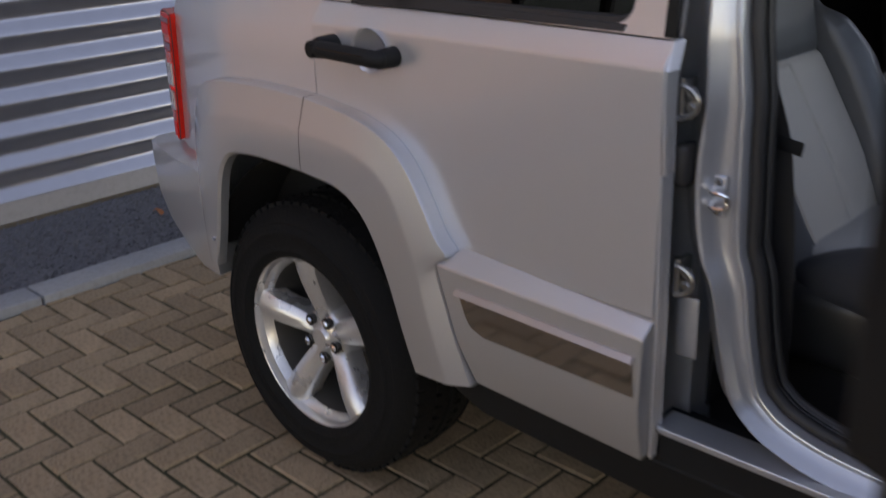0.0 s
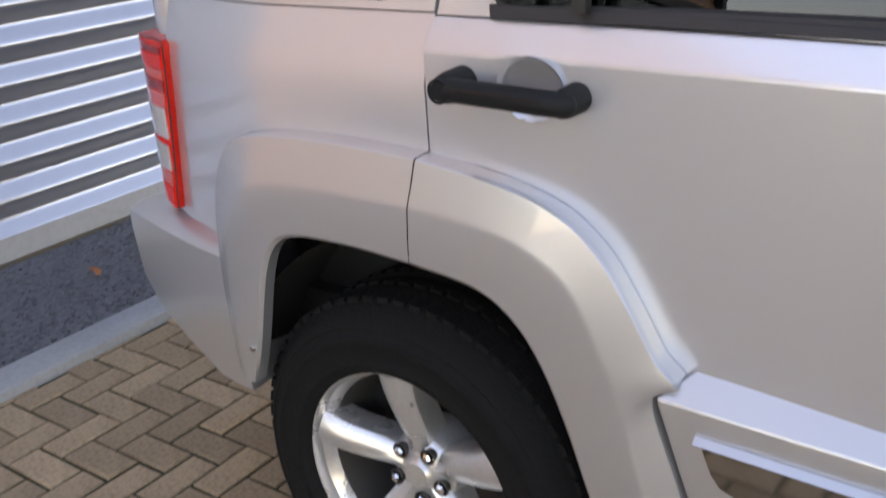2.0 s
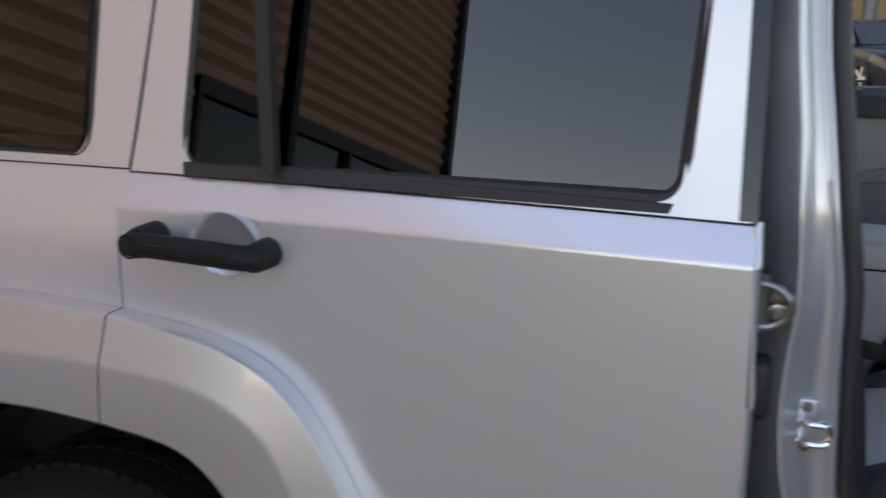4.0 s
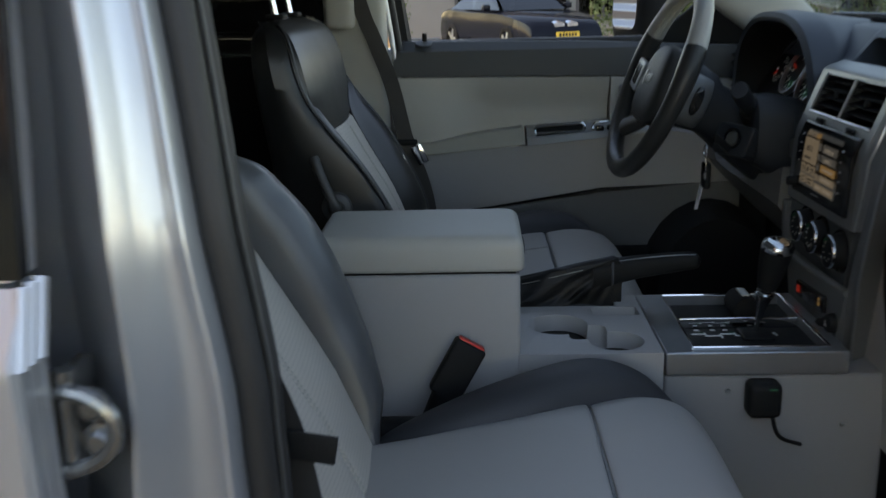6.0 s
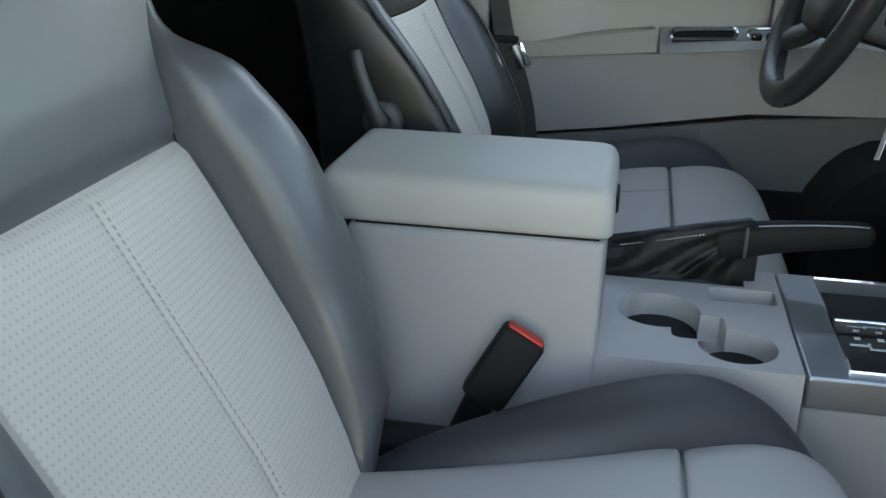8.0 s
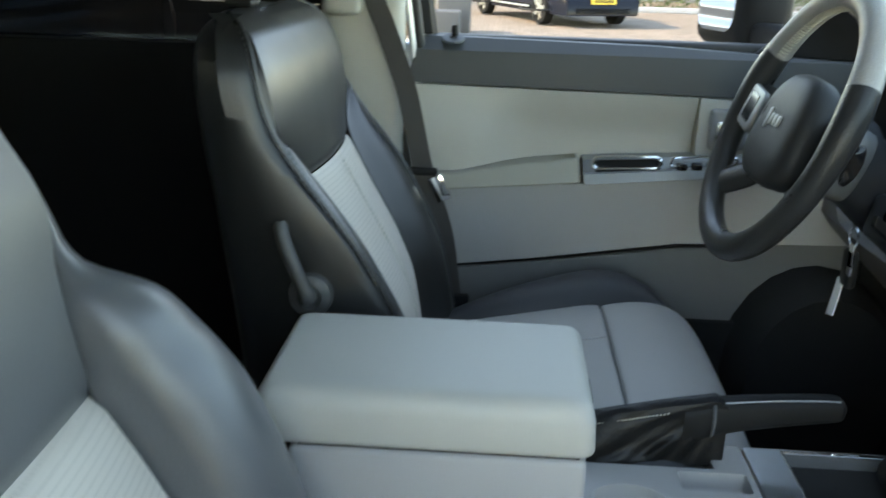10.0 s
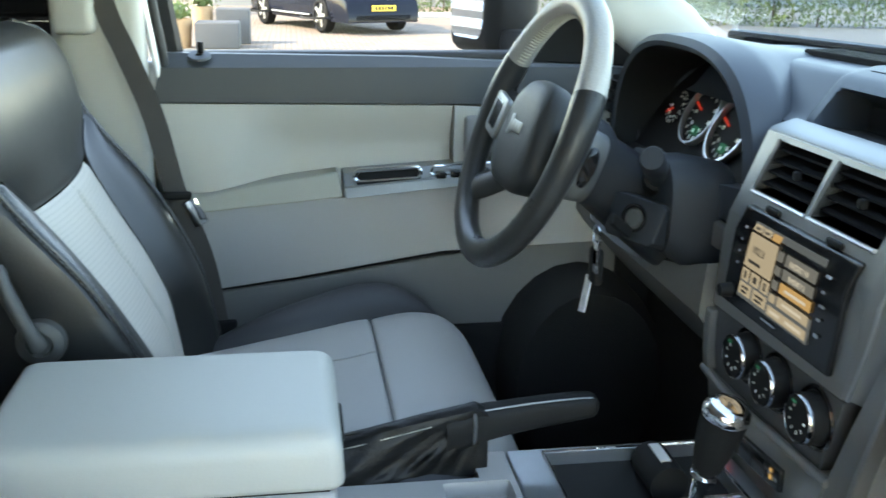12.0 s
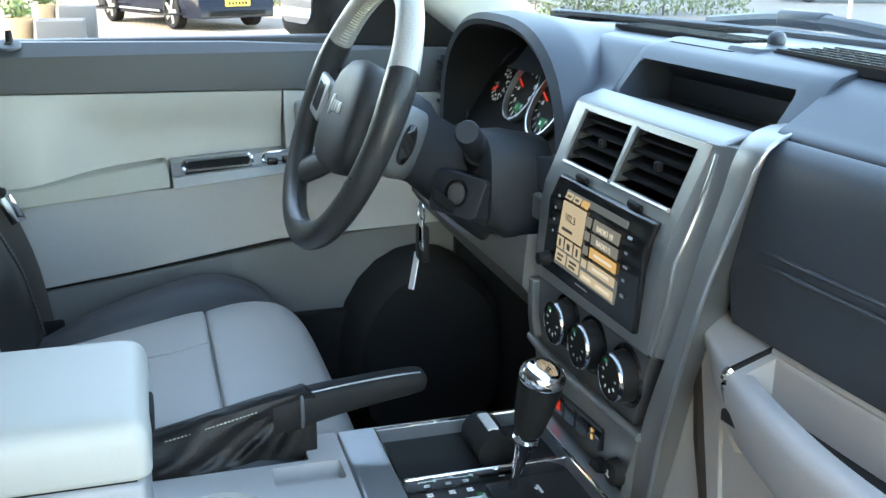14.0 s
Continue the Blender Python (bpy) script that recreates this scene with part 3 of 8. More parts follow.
def bside(x):
    return -0.012 + 0.34 * max(-0.40 - x, 0) ** 1.35


part("rear_bumper", slab([(-0.412, 0.768), (-0.815, 0.752), (-0.825, 0.70), (-0.80, 0.585), (-0.735, 0.52), (-0.50, 0.44), (-0.395, 0.44), (-0.402, 0.6), (-0.408, 0.7)], 0.42,
     lambda x, z, d: Vector((x if d == 0 else min(x, -0.425), bside(x) + max(0.6 - z, 0) * 0.12 + 2.2 * max(z - 0.742, 0) + d, z)), 0.05, [(1, 0.742)]), CLAD, suv, "silver-grey rear bumper corner", bevel=0.006)
part("bumper_beam", rbox((-0.90, 0.34, 0.45), (-0.76, 1.5, 0.765), 0.03), CLAD, suv)


def tail_light():
    skin_ = lambda off: (lambda x, z, d: Vector((x, side(x, z) - off + 0.5 * max(-0.655 - x, 0) ** 1.2 + d, z)))
    body = slab([(-0.742, 1.128), (-0.575, 1.134), (-0.563, 1.126), (-0.580, 1.0), (-0.622, 0.778), (-0.640, 0.776), (-0.735, 0.788), (-0.735, 0.9)], 0.05, skin_(0.018), 0.02)
    lamp = part("tail_light", body, REDLENS, suv, "red rear light with clear reversing lens", bevel=0.005)
    rim = [skin_(0.016)(x, z, 0) for x, z in ((-0.70, 1.131), (-0.575, 1.136), (-0.5615, 1.128), (-0.578, 1.0), (-0.620, 0.776), (-0.70, 0.782))]
    part("lamp_gasket", tube(rim, 0.0013, None, 6, up=(0, 1, 0)), SEAL, lamp, "dark gasket round the light")
    edge_at = lambda z: table([(0.778, -0.6235), (0.86, -0.607), (1.0, -0.5815), (1.10, -0.567), (1.128, -0.565)], z)
    reds = [mat("pale_red_lens", (0.72, 0.085, 0.06), 0.2, 0, 0.15, 30, 0.2, 120, coat=0.5), REDLENS, mat("deep_red_lens", (0.36, 0.010, 0.008), 0.2, 0, 0.2, 30, 0.2, 120, coat=0.5)]
    for z1, z0, kind in ((1.122, 1.108, 2), (1.106, 1.079, 1), (1.077, 1.057, 0), (1.055, 1.032, 2), (1.030, 1.001, 0), (0.925, 0.921, 1), (0.860, 0.829, 0), (0.826, 0.784, 1)):
        part("lens_segment", slab([(-0.735, z1), (edge_at(z1) - 0.006, z1), (edge_at(z0) - 0.006, z0), (-0.735, z0)], 0.012, skin_(0.0215), 0.02), reds[kind], lamp, "red lens segment", bevel=0.0025)
    for z0, z1 in ((0.934, 0.998), (0.864, 0.918)):
        part("clear_lens", slab(rounded(-0.735, z0, edge_at((z0 + z1) / 2) - 0.010, z1, 0.006), 0.012, skin_(0.0235), 0.02), CLEARLENS, lamp, "clear reversing lens", bevel=0.003)


tail_light()
# rear end, roof, floor, far side
part("tailgate", rbox((-0.80, 0.22, 0.74), (-0.72, 1.62, 1.70), 0.03), SILVER, suv)
part("roof", rbox((-0.78, 0.12, 1.655), (1.62, 1.70, 1.71), 0.03), SILVER, suv)
part("roof_lining", box((-0.72, 0.16, 1.635), (1.60, 1.66, 1.652)), GREY, suv, smooth=False)
part("floor_pan", box((-0.72, 0.14, 0.40), (2.3, 1.70, 0.46)), CARPET, suv, smooth=False)
part("rear_floor", box((-0.72, 0.16, 0.46), (0.5, 1.66, 0.62)), CARPET, suv, smooth=False)
# both cabin side trims are near-black to paint in the dim rear
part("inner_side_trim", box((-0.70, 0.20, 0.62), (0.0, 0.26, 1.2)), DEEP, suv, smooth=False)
part("far_side_panel", box((-0.78, 1.70, 0.45), (0.95, 1.80, 1.24)), SILVER, suv, smooth=False)
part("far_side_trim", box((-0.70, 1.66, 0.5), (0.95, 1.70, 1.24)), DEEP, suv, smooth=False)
part("far_side_window", box((-0.65, 1.70, 1.24), (0.93, 1.706, 1.64)), TINT, suv, smooth=False)
part("far_rear_pillar", box((0.2, 1.66, 1.24), (0.30, 1.75, 1.66)), BLACK, suv, smooth=False)
part("sill", slab([(0.585, 0.455), (1.0, 0.448), (2.6, 0.448), (2.6, 0.33), (1.0, 0.33), (0.56, 0.36), (0.46, 0.42)], 0.3, lambda x, z, d: Vector((x, -0.005 + max(0.448 - z, 0) * 0.3 + d, z)), 0), BLACK, suv, "black plastic side sill", bevel=0.01)
well = bmesh.new()
loops = []
for k in range(19):
    a = math.pi * (0.04 + 0.88 * k / 18)
    loops.append([Vector((0.02 + 0.44 * math.cos(a), y, 0.40 + 0.445 * math.sin(a))) for y in (0.02, 0.18, 0.42)])
rings(well, loops, False, False)
rings(well, [[lp[-1] for lp in loops], [Vector((0.02, 0.42, 0.40))] * 19], False, False)
part("wheel_well", well, DEEP, suv, "black wheel-arch liner")
part("suspension_bracket", rbox((-0.335, 0.265, 0.565), (-0.245, 0.31, 0.655), 0.015), mat("rusty_bracket", (0.30, 0.20, 0.15), 0.7, 0, 0.3, 20), suv, "light rusty suspension bracket")
part("underbody", box((-0.7, 0.3, 0.30), (2.5, 1.6, 0.41)), DEEP, suv, smooth=False)


def wheel(c, label):
    """The rear wheel; c is the hub's centre, the axle lies along y."""
    m = Matrix.Translation(c) @ Matrix.Rotation(radians(90), 4, "X")
    prof = [(0.228, 0.008), (0.236, 0.018), (0.246, 0.0205), (0.249, 0.0232), (0.254, 0.0232), (0.257, 0.0222), (0.290, 0.0225), (0.293, 0.0245), (0.299, 0.0240), (0.302, 0.0205), (0.318, 0.0165), (0.321, 0.0180), (0.327, 0.0150), (0.338, 0.004), (0.356, -0.018), (0.364, -0.04)]
    for k in range(4):
        h = -0.055 - 0.042 * k
        prof += [(0.366, h), (0.366, h - 0.024), (0.358, h - 0.027), (0.358, h - 0.039)]
    prof += [(0.364, -0.225), (0.35, -0.24), (0.30, -0.25), (0.23, -0.24)]
    ty = part("wheel", lathe(prof, m, 72), RUBBER, suv, label)
    tread = bmesh.new()
    for k in range(64):
        for h, w in ((-0.018, 0.03), (-0.08, 0.022), (-0.15, 0.022)):
            q = m @ Matrix.Rotation(2 * math.pi * (k + (0.5 if h < -0.1 else 0)) / 64, 4, "Z")
            box((0.352, -0.012, h - w), (0.3695 if h < -0.05 else 0.3655, 0.012, h), tread, q)
    tagged(part("tread", tread, RUBBER, ty, smooth=False), kind="stuff")
    rim = lathe([(0.222, -0.06), (0.221, -0.01), (0.226, 0.006), (0.233, 0.010), (0.235, 0.004), (0.231, -0.004), (0.214, -0.02), (0.208, -0.038)], m, 64)
    rimo = part("rim", rim, ALLOY, ty, "five-spoke alloy rim, polished and dusty")
    # the barrel is painted dark for the shade between the spokes
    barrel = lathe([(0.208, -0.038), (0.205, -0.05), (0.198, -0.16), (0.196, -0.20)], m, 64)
    part("rim_barrel", barrel, mat("shaded_barrel", (0.07, 0.066, 0.062), 0.55, 0.4, 0.2, 15, 0.1, 200), rimo, "inside of the rim with its shade painted dark")
    # added near-black disc that paints the shade in the spoke gaps
    part("gap_backing", lathe([(0.05, -0.175), (0.195, -0.178), (0.195, -0.19), (0.05, -0.19)], m, 40), mat("gap_backing_black", (0.02, 0.019, 0.018), 0.7, 0.2), ty, "near-black disc added to darken the spoke gaps")
    hubm = lathe([(0.0, -0.026), (0.026, -0.026), (0.030, -0.030), (0.033, -0.036), (0.062, -0.046), (0.074, -0.058), (0.078, -0.09), (0.075, -0.16)], m, 48)
    part("hub", hubm, ALLOY, ty)
    for k in range(5):
        a = radians(96 + 72 * k)
        q = m @ Matrix.Rotation(a, 4, "Z")
        sp = bmesh.new()
        secs = []
        for r, w, top in ((0.03, 0.028, -0.046), (0.07, 0.031, -0.040), (0.11, 0.034, -0.027), (0.15, 0.036, -0.015), (0.185, 0.038, -0.008), (0.218, 0.042, -0.006)):
            secs.append([q @ Vector(p) for p in ((r, -w, top - 0.035), (r, -w * 0.96, top - 0.010), (r, -w * 0.80, top - 0.004), (r, -w * 0.30, top + 0.004), (r, w * 0.02, top + 0.0075), (r, w * 0.34, top + 0.003), (r, w * 0.80, top - 0.005), (r, w * 0.96, top - 0.012), (r, w, top - 0.035), (r, w * 0.8, top - 0.07), (r, -w * 0.8, top - 0.07))])
        rings(sp, secs)
        part("spoke", sp, ALLOY, ty)
        q = m @ Matrix.Rotation(a + radians(36), 4, "Z") @ Matrix.Translation((0.055, 0, 0))
        # the recess's shade is put into the pocket's dark colour
        part("nut_pocket", lathe([(0.0165, -0.031), (0.0150, -0.0285), (0.0138, -0.032), (0.0132, -0.044), (0.0, -0.044)], q, 24), mat("shaded_nut_pocket", (0.06, 0.058, 0.055), 0.5, 0.5), ty, "nut pocket with its shade painted dark")
        part("lug_nut", lathe([(0.0, -0.022), (0.006, -0.022), (0.0105, -0.026), (0.0110, -0.044)], q, 6), CHROME, ty, "bright lug nut")
    disc = lathe([(0.05, -0.15), (0.15, -0.15), (0.15, -0.165), (0.05, -0.165)], m, 40)
    part("brake_disc", disc, mat("brake_steel", (0.10, 0.09, 0.085), 0.5, 0.8), ty)


wheel((0.0, 0.0, 0.362), "black all-terrain tyre of the rear wheel")
fw = lathe([(0.2, 0.0), (0.34, 0.0), (0.366, -0.03), (0.366, -0.2), (0.2, -0.23)], Matrix.Translation((2.70, 0.0, 0.362)) @ Matrix.Rotation(radians(90), 4, "X"), 40)
part("wheel", fw, RUBBER, suv, "black tyre of a front wheel")
for x in (0.0, 2.70):
    part("wheel", lathe([(0.05, 0.0), (0.34, 0.0), (0.366, -0.03), (0.366, -0.2), (0.05, -0.23)], Matrix.Translation((x, 1.84, 0.362)) @ Matrix.Rotation(radians(-90), 4, "X"), 40), RUBBER, suv)


# ---- the open door's jamb ----
JAMB = [(1.020, 1.66), (1.026, 1.50), (1.032, 1.41), (1.043, 1.31), (1.050, 1.20), (1.053, 1.12), (1.048, 1.06), (1.044, 1.00), (1.047, 0.93), (1.060, 0.86), (1.086, 0.80), (1.104, 0.72), (1.130, 0.62), (1.162, 0.578), (1.21, 0.548), (1.30, 0.524), (1.45, 0.513), (1.80, 0.509), (2.25, 0.509)]
JAMB_WIDE = [(0.50, 0.040), (0.70, 0.042), (0.80, 0.048), (0.90, 0.066), (1.00, 0.068), (1.10, 0.054), (1.20, 0.043), (1.33, 0.034), (1.66, 0.032)]


def jamb():
    """The painted pillar and sill round the front doorway: a ridge that swings down the pillar and forward along the sill."""
    pts = curve([(a, b, 0) for a, b in JAMB], 110)
    prof = [(-0.075, 0.085), (-0.050, 0.060), (-0.030, 0.040), (-0.014, 0.024), (-0.006, 0.014), (-0.002, 0.0105), (0.002, 0.0105), (0.007, 0.014), (0.016, 0.026), (0.028, 0.036), (0.042, 0.041), (0.052, 0.040), (0.058, 0.036), (0.062, 0.037), (0.065, 0.044), (0.067, 0.062), (0.068, 0.12)]
    loops, sl, trim = [], [], []
    for i, p in enumerate(pts):
        d = (pts[min(i + 1, 109)] - pts[max(i - 1, 0)]).normalized()
        nrm = Vector((-d.y, d.x))
        tum = max(p.y - 1.22, 0) * 0.16
        w = smooth_table(JAMB_WIDE, p.y, 0.03)
        at = lambda a, b: Vector((p.x + nrm.x * a, b + tum, p.y + nrm.y * a))
        loops.append([at(a * (w / 0.066 if a > 0 else 0.8 if p.y > 0.6 else 0.35), b) for a, b in prof])
        sl.append(at(w + 0.009, 0.066))
        trim.append(at(w + 0.014, 0.098))
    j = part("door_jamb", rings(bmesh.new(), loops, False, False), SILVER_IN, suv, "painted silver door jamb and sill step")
    part("door_seal", tube(sl, 0.0115, None, 12, up=(0, 1, 0)), SEAL, j, "black rubber door seal")
    part("jamb_trim", tube(trim, 0.008, None, 10, up=(0, 1, 0)), SEAL, j, "dark inner trim edge")
    part("trim_edge", tube([p + Vector((0.004, -0.010, 0.0)) for p in trim], 0.0022, None, 6, up=(0, 1, 0)), LEVERGREY, j, "lighter edge of the inner trim")
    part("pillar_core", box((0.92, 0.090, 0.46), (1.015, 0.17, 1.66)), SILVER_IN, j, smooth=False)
    part("pillar_trim", slab([(1.02, 0.5), (1.035, 0.8), (1.03, 1.2), (1.01, 1.64), (0.94, 1.64), (0.94, 0.5)], 0.05, lambda x, z, d: Vector((x, 0.15 + max(z - 1.22, 0) * 0.2 + d, z))), BLACK, j)
    part("striker_plate", rbox((1.060, 0.030, 0.925), (1.086, 0.038, 0.995), 0.003), SILVER_IN, j, "striker mounting plate")
    part("door_striker", tube(curve([(1.066, 0.036, 0.972), (1.068, 0.014, 0.973), (1.078, 0.006, 0.973), (1.094, 0.006, 0.973), (1.100, 0.007, 0.966), (1.100, 0.007, 0.955), (1.094, 0.006, 0.949), (1.078, 0.006, 0.948), (1.068, 0.014, 0.948), (1.066, 0.036, 0.949)], 36), 0.0045, None, 8), CHROME, j, "bright steel door striker loop")
    for z in (0.985, 0.935):
        part("striker_bolt", lathe([(0.0, 0.005), (0.005, 0.005), (0.007, 0.003), (0.0075, 0.0)], Matrix.Translation((1.074, 0.030, z)) @ Matrix.Rotation(radians(90), 4, "X"), 6), ZINC, j)
    for z in (1.118, 0.815):
        x0 = 1.006 if z > 1 else 1.016
        h = rbox((x0, 0.006, z - 0.030), (x0 + 0.012, 0.045, z + 0.030), 0.003)
        arc = [(x0 + 0.006 + 0.034 * math.sin(t), -0.002, z - 0.004 + 0.026 * math.cos(t)) for t in [math.pi * k / 14 for k in range(15)]]
        tube(arc, [0.0055] * 15, h, 8, up=(0, 1, 0))
        tube([(x0 + 0.008, 0.004, z - 0.036), (x0 + 0.008, 0.004, z + 0.034)], 0.0075, h, 12)
        hg = part("door_hinge", h, ZINC, j, "dull zinc rear door hinge")
        for bx, bz in ((0.024, 0.010), (0.026, -0.014)):
            part("hinge_bolt", lathe([(0.0, 0.008), (0.006, 0.008), (0.0085, 0.006), (0.0085, 0.002), (0.012, 0.0015), (0.012, 0.0)], Matrix.Translation((x0 + bx, 0.006, z + bz)) @ Matrix.Rotation(radians(90), 4, "X"), 12), ZINC, hg, "zinc hinge bolt")
    part("cable_grommet", rbox((1.004, -0.004, 0.972), (1.030, 0.045, 1.044), 0.010), SEAL, j, "black rubber cable grommet")
    part("inspection_panel", rbox((1.012, 0.030, 0.655), (1.052, 0.036, 0.770), 0.003), SILVER_IN, j, "shallow pressed panel on the pillar foot")


jamb()
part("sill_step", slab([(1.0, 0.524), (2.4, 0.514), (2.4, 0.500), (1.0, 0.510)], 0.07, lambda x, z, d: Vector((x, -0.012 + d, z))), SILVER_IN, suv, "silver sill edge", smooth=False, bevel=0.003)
part("sill_kick", box((0.98, 0.000, 0.44), (2.4, 0.10, 0.509)), BLACK, suv, smooth=False)


def front_door():
    """The open front passenger door, swung forward on its hinges."""
    m = Matrix.Translation((2.10, -0.03, 0)) @ Matrix.Rotation(radians(64.6), 4, "Z")
    shell = part("front_door", rbox((-1.02, -0.10, 0.47), (0.0, -0.03, 1.22), 0.02, None, m), SILVER, suv, "open silver front passenger door")
    part("door_panel", rbox((-1.0, -0.028, 0.50), (-0.02, 0.02, 1.23), 0.02, None, m), DOORDK, shell, "dark inner door panel")
    part("door_armrest", rbox((-0.85, 0.02, 0.90), (-0.2, 0.07, 0.98), 0.02, None, m), PAD, shell)
    fr = bmesh.new()
    tube([m @ Vector(p) for p in ((-1.0, -0.06, 1.22), (-0.98, -0.06 + 0.05, 1.45), (-0.93, 0.02, 1.62), (-0.4, 0.02, 1.62), (-0.02, -0.05, 1.24))], 0.022, fr, 8)
    part("door_window_frame", fr, BLACK, shell)
    part("frame_post", rbox((-1.02, -0.08, 1.20), (-0.93, 0.02, 1.66), 0.012, None, m), BLACK, shell, "dark window frame post")
    part("door_glass", box((-0.97, -0.065, 0.95), (-0.06, -0.061, 1.23), None, m), CLEAR, shell, smooth=False)


front_door()

# ---- far door, pillars, windscreen ----
def driver_door():
    d = part("driver_door", rbox((1.045, 1.76, 0.45), (2.02, 1.83, 1.245), 0.015), SILVER, suv, "closed driver's door with grey inner panel")
    cap = slab([(1.075, 1.185), (1.09, 1.262), (1.50, 1.256), (1.93, 1.236), (1.96, 1.16), (1.60, 1.178)], 0.06, lambda x, z, e: Vector((x, 1.690 + max(z - 1.235, 0) * 1.2 + e, z)), 0.04)
    part("door_cap", cap, DOORDK, d, "dark grey upper door cap", bevel=0.012)

    def scoop(x, z, e):
        fx = min(max((x - 1.17) / 0.13, 0), 1) * min(max((1.66 - x) / 0.05, 0), 1)
        fx = fx * fx * (3 - 2 * fx)
        fz = min(max((1.176 - z) / 0.07, 0), 1)
        fz = fz * fz * (3 - 2 * fz)
        return Vector((x, 1.686 + 0.028 * fx * fz - 0.016 * (1 - fx) * fz + e, z))
    part("upper_panel", slab([(1.080, 1.183), (1.57, 1.176), (1.57, 1.07), (1.38, 1.058), (1.26, 1.045), (1.18, 1.028), (1.085, 1.020)], 0.05, scoop, 0.02), VINYL, d, "light grey upper door trim", bevel=0.006)
    part("front_panel", slab([(1.573, 1.176), (1.96, 1.158), (1.98, 1.02), (1.70, 1.045), (1.573, 1.055)], 0.05, lambda x, z, e: Vector((x, 1.688 + e, z)), 0.05), VINYL, d, "light grey front door trim", bevel=0.004)
    part("armrest_pad", slab([(1.10, 1.035), (1.16, 1.038), (1.24, 1.052), (1.375, 1.068), (1.379, 1.031), (1.25, 1.020), (1.12, 1.008)], 0.10, lambda x, z, e: Vector((x, 1.632 + max(z - 1.025, 0) * 0.9 + e, z)), 0.03), PAD, d, "beige-grey padded armrest", bevel=0.014)
    part("switch_panel", slab([(1.381, 1.066), (1.70, 1.086), (1.70, 1.058), (1.381, 1.031)], 0.09, lambda x, z, e: Vector((x, 1.634 + max(z - 1.03, 0) * 0.9 + e, z)), 0.05), SATIN, d, "silver switch panel", bevel=0.006)
    strip = slab([(1.381, 1.047), (1.50, 1.057), (1.64, 1.069), (1.70, 1.074), (1.70, 1.059), (1.64, 1.053), (1.50, 1.041), (1.383, 1.030)], 0.02, lambda x, z, e: Vector((x, 1.630 + max(z - 1.038 - (x - 1.381) * 0.088, 0) * 0.8 + e, z)), 0.03)
    part("silver_trim", strip, SATIN, d, "satin silver strip along the armrest", bevel=0.004)
    pull = tube(rect_path(1.400, 1.053, 1.512, 1.071, 1.648), 0.004, None, 8, up=(0, 1, 0))
    part("pull_rim", pull, CHROME, d)
    part("door_pull", slab(rounded(1.402, 1.045, 1.512, 1.066, 0.009), 0.004, lambda x, z, e: Vector((x, 1.6385 + (z - 1.03) * 0.9 - 0.006 + e, z + (x - 1.4) * 0.06))), BLACK, d, "black recessed door pull", smooth=False)
    sw = bmesh.new()
    for x in (1.535, 1.56, 1.585, 1.61):
        rbox((x, 1.634, 1.058 + (x - 1.5) * 0.06), (x + 0.018, 1.648, 1.070 + (x - 1.5) * 0.06), 0.003, sw)
    part("window_switch", sw, GLOSS, d)
    rim2 = tube(rect_path(1.530, 1.060, 1.640, 1.076, 1.648), 0.003, None, 8, up=(0, 1, 0))
    part("switch_rim", rim2, CHROME, d)
    lev = part("inner_handle", rbox((1.590, 1.674, 1.090), (1.655, 1.69, 1.160), 0.008), GREYLO, d, "grey inner handle bezel")
    part("handle_lever", rbox((1.600, 1.668, 1.108), (1.640, 1.680, 1.140), 0.006), CHROME, lev)
    part("lower_panel", slab([(1.085, 1.010), (1.38, 1.029), (1.70, 1.058), (1.98, 1.02), (1.90, 0.94), (1.55, 0.928), (1.30, 0.888), (1.12, 0.865)], 0.10, lambda x, z, e: Vector((x, 1.646 + (1.0 - z) * 0.10 + e, z)), 0.04), GREY, d, "grey lower door trim", bevel=0.008)
    # the door's mid grey, taken darker to paint in the shade low down
    part("map_pocket", slab([(1.12, 0.858), (1.30, 0.880), (1.55, 0.916), (1.80, 0.934), (1.95, 0.935), (1.93, 0.85), (1.80, 0.76), (1.70, 0.5), (1.12, 0.5)], 0.06, lambda x, z, e: Vector((x, 1.662 + 0.012 * max(x - 1.5, 0) / 0.3 + e, z)), 0.05), mat("shaded_pocket_grey", (0.155, 0.155, 0.152), 0.6, 0, 0.06, 4, 0.15, 500), d, "grey map pocket with its shade painted in", bevel=0.006)
    part("pocket_gap", slab([(1.10, 0.868), (1.30, 0.890), (1.55, 0.930), (1.82, 0.946), (1.82, 0.936), (1.55, 0.919), (1.30, 0.879), (1.10, 0.855)], 0.03, lambda x, z, e: Vector((x, 1.668 + e, z))), DEEP, d, smooth=False)
    part("lock_knob", lathe([(0.0, 0.018), (0.005, 0.018), (0.006, 0.0)], Matrix.Translation((1.152, 1.722, 1.262)), 12), BLACK, d, "black lock knob")
    part("knob_well", lathe([(0.006, 0.004), (0.018, 0.0035), (0.020, 0.0)], Matrix.Translation((1.150, 1.715, 1.2565)) @ Matrix.Rotation(radians(20), 4, "X"), 20), DOORDK, d)
    part("belt_rail", rbox((1.08, 1.742, 1.235), (1.98, 1.79, 1.262), 0.008), SEAL, d)
    part("window_frame", tube([(1.10, 1.765, 1.25), (1.075, 1.745, 1.42), (1.05, 1.70, 1.64)], 0.022, None, 8), BLACK, d)
    part("mirror_sail", slab([(1.66, 1.245), (1.93, 1.235), (1.80, 1.36)], 0.02, lambda x, z, e: Vector((x, 1.725 + e, z))), BLACK, d, smooth=False, bevel=0.006)
    return d


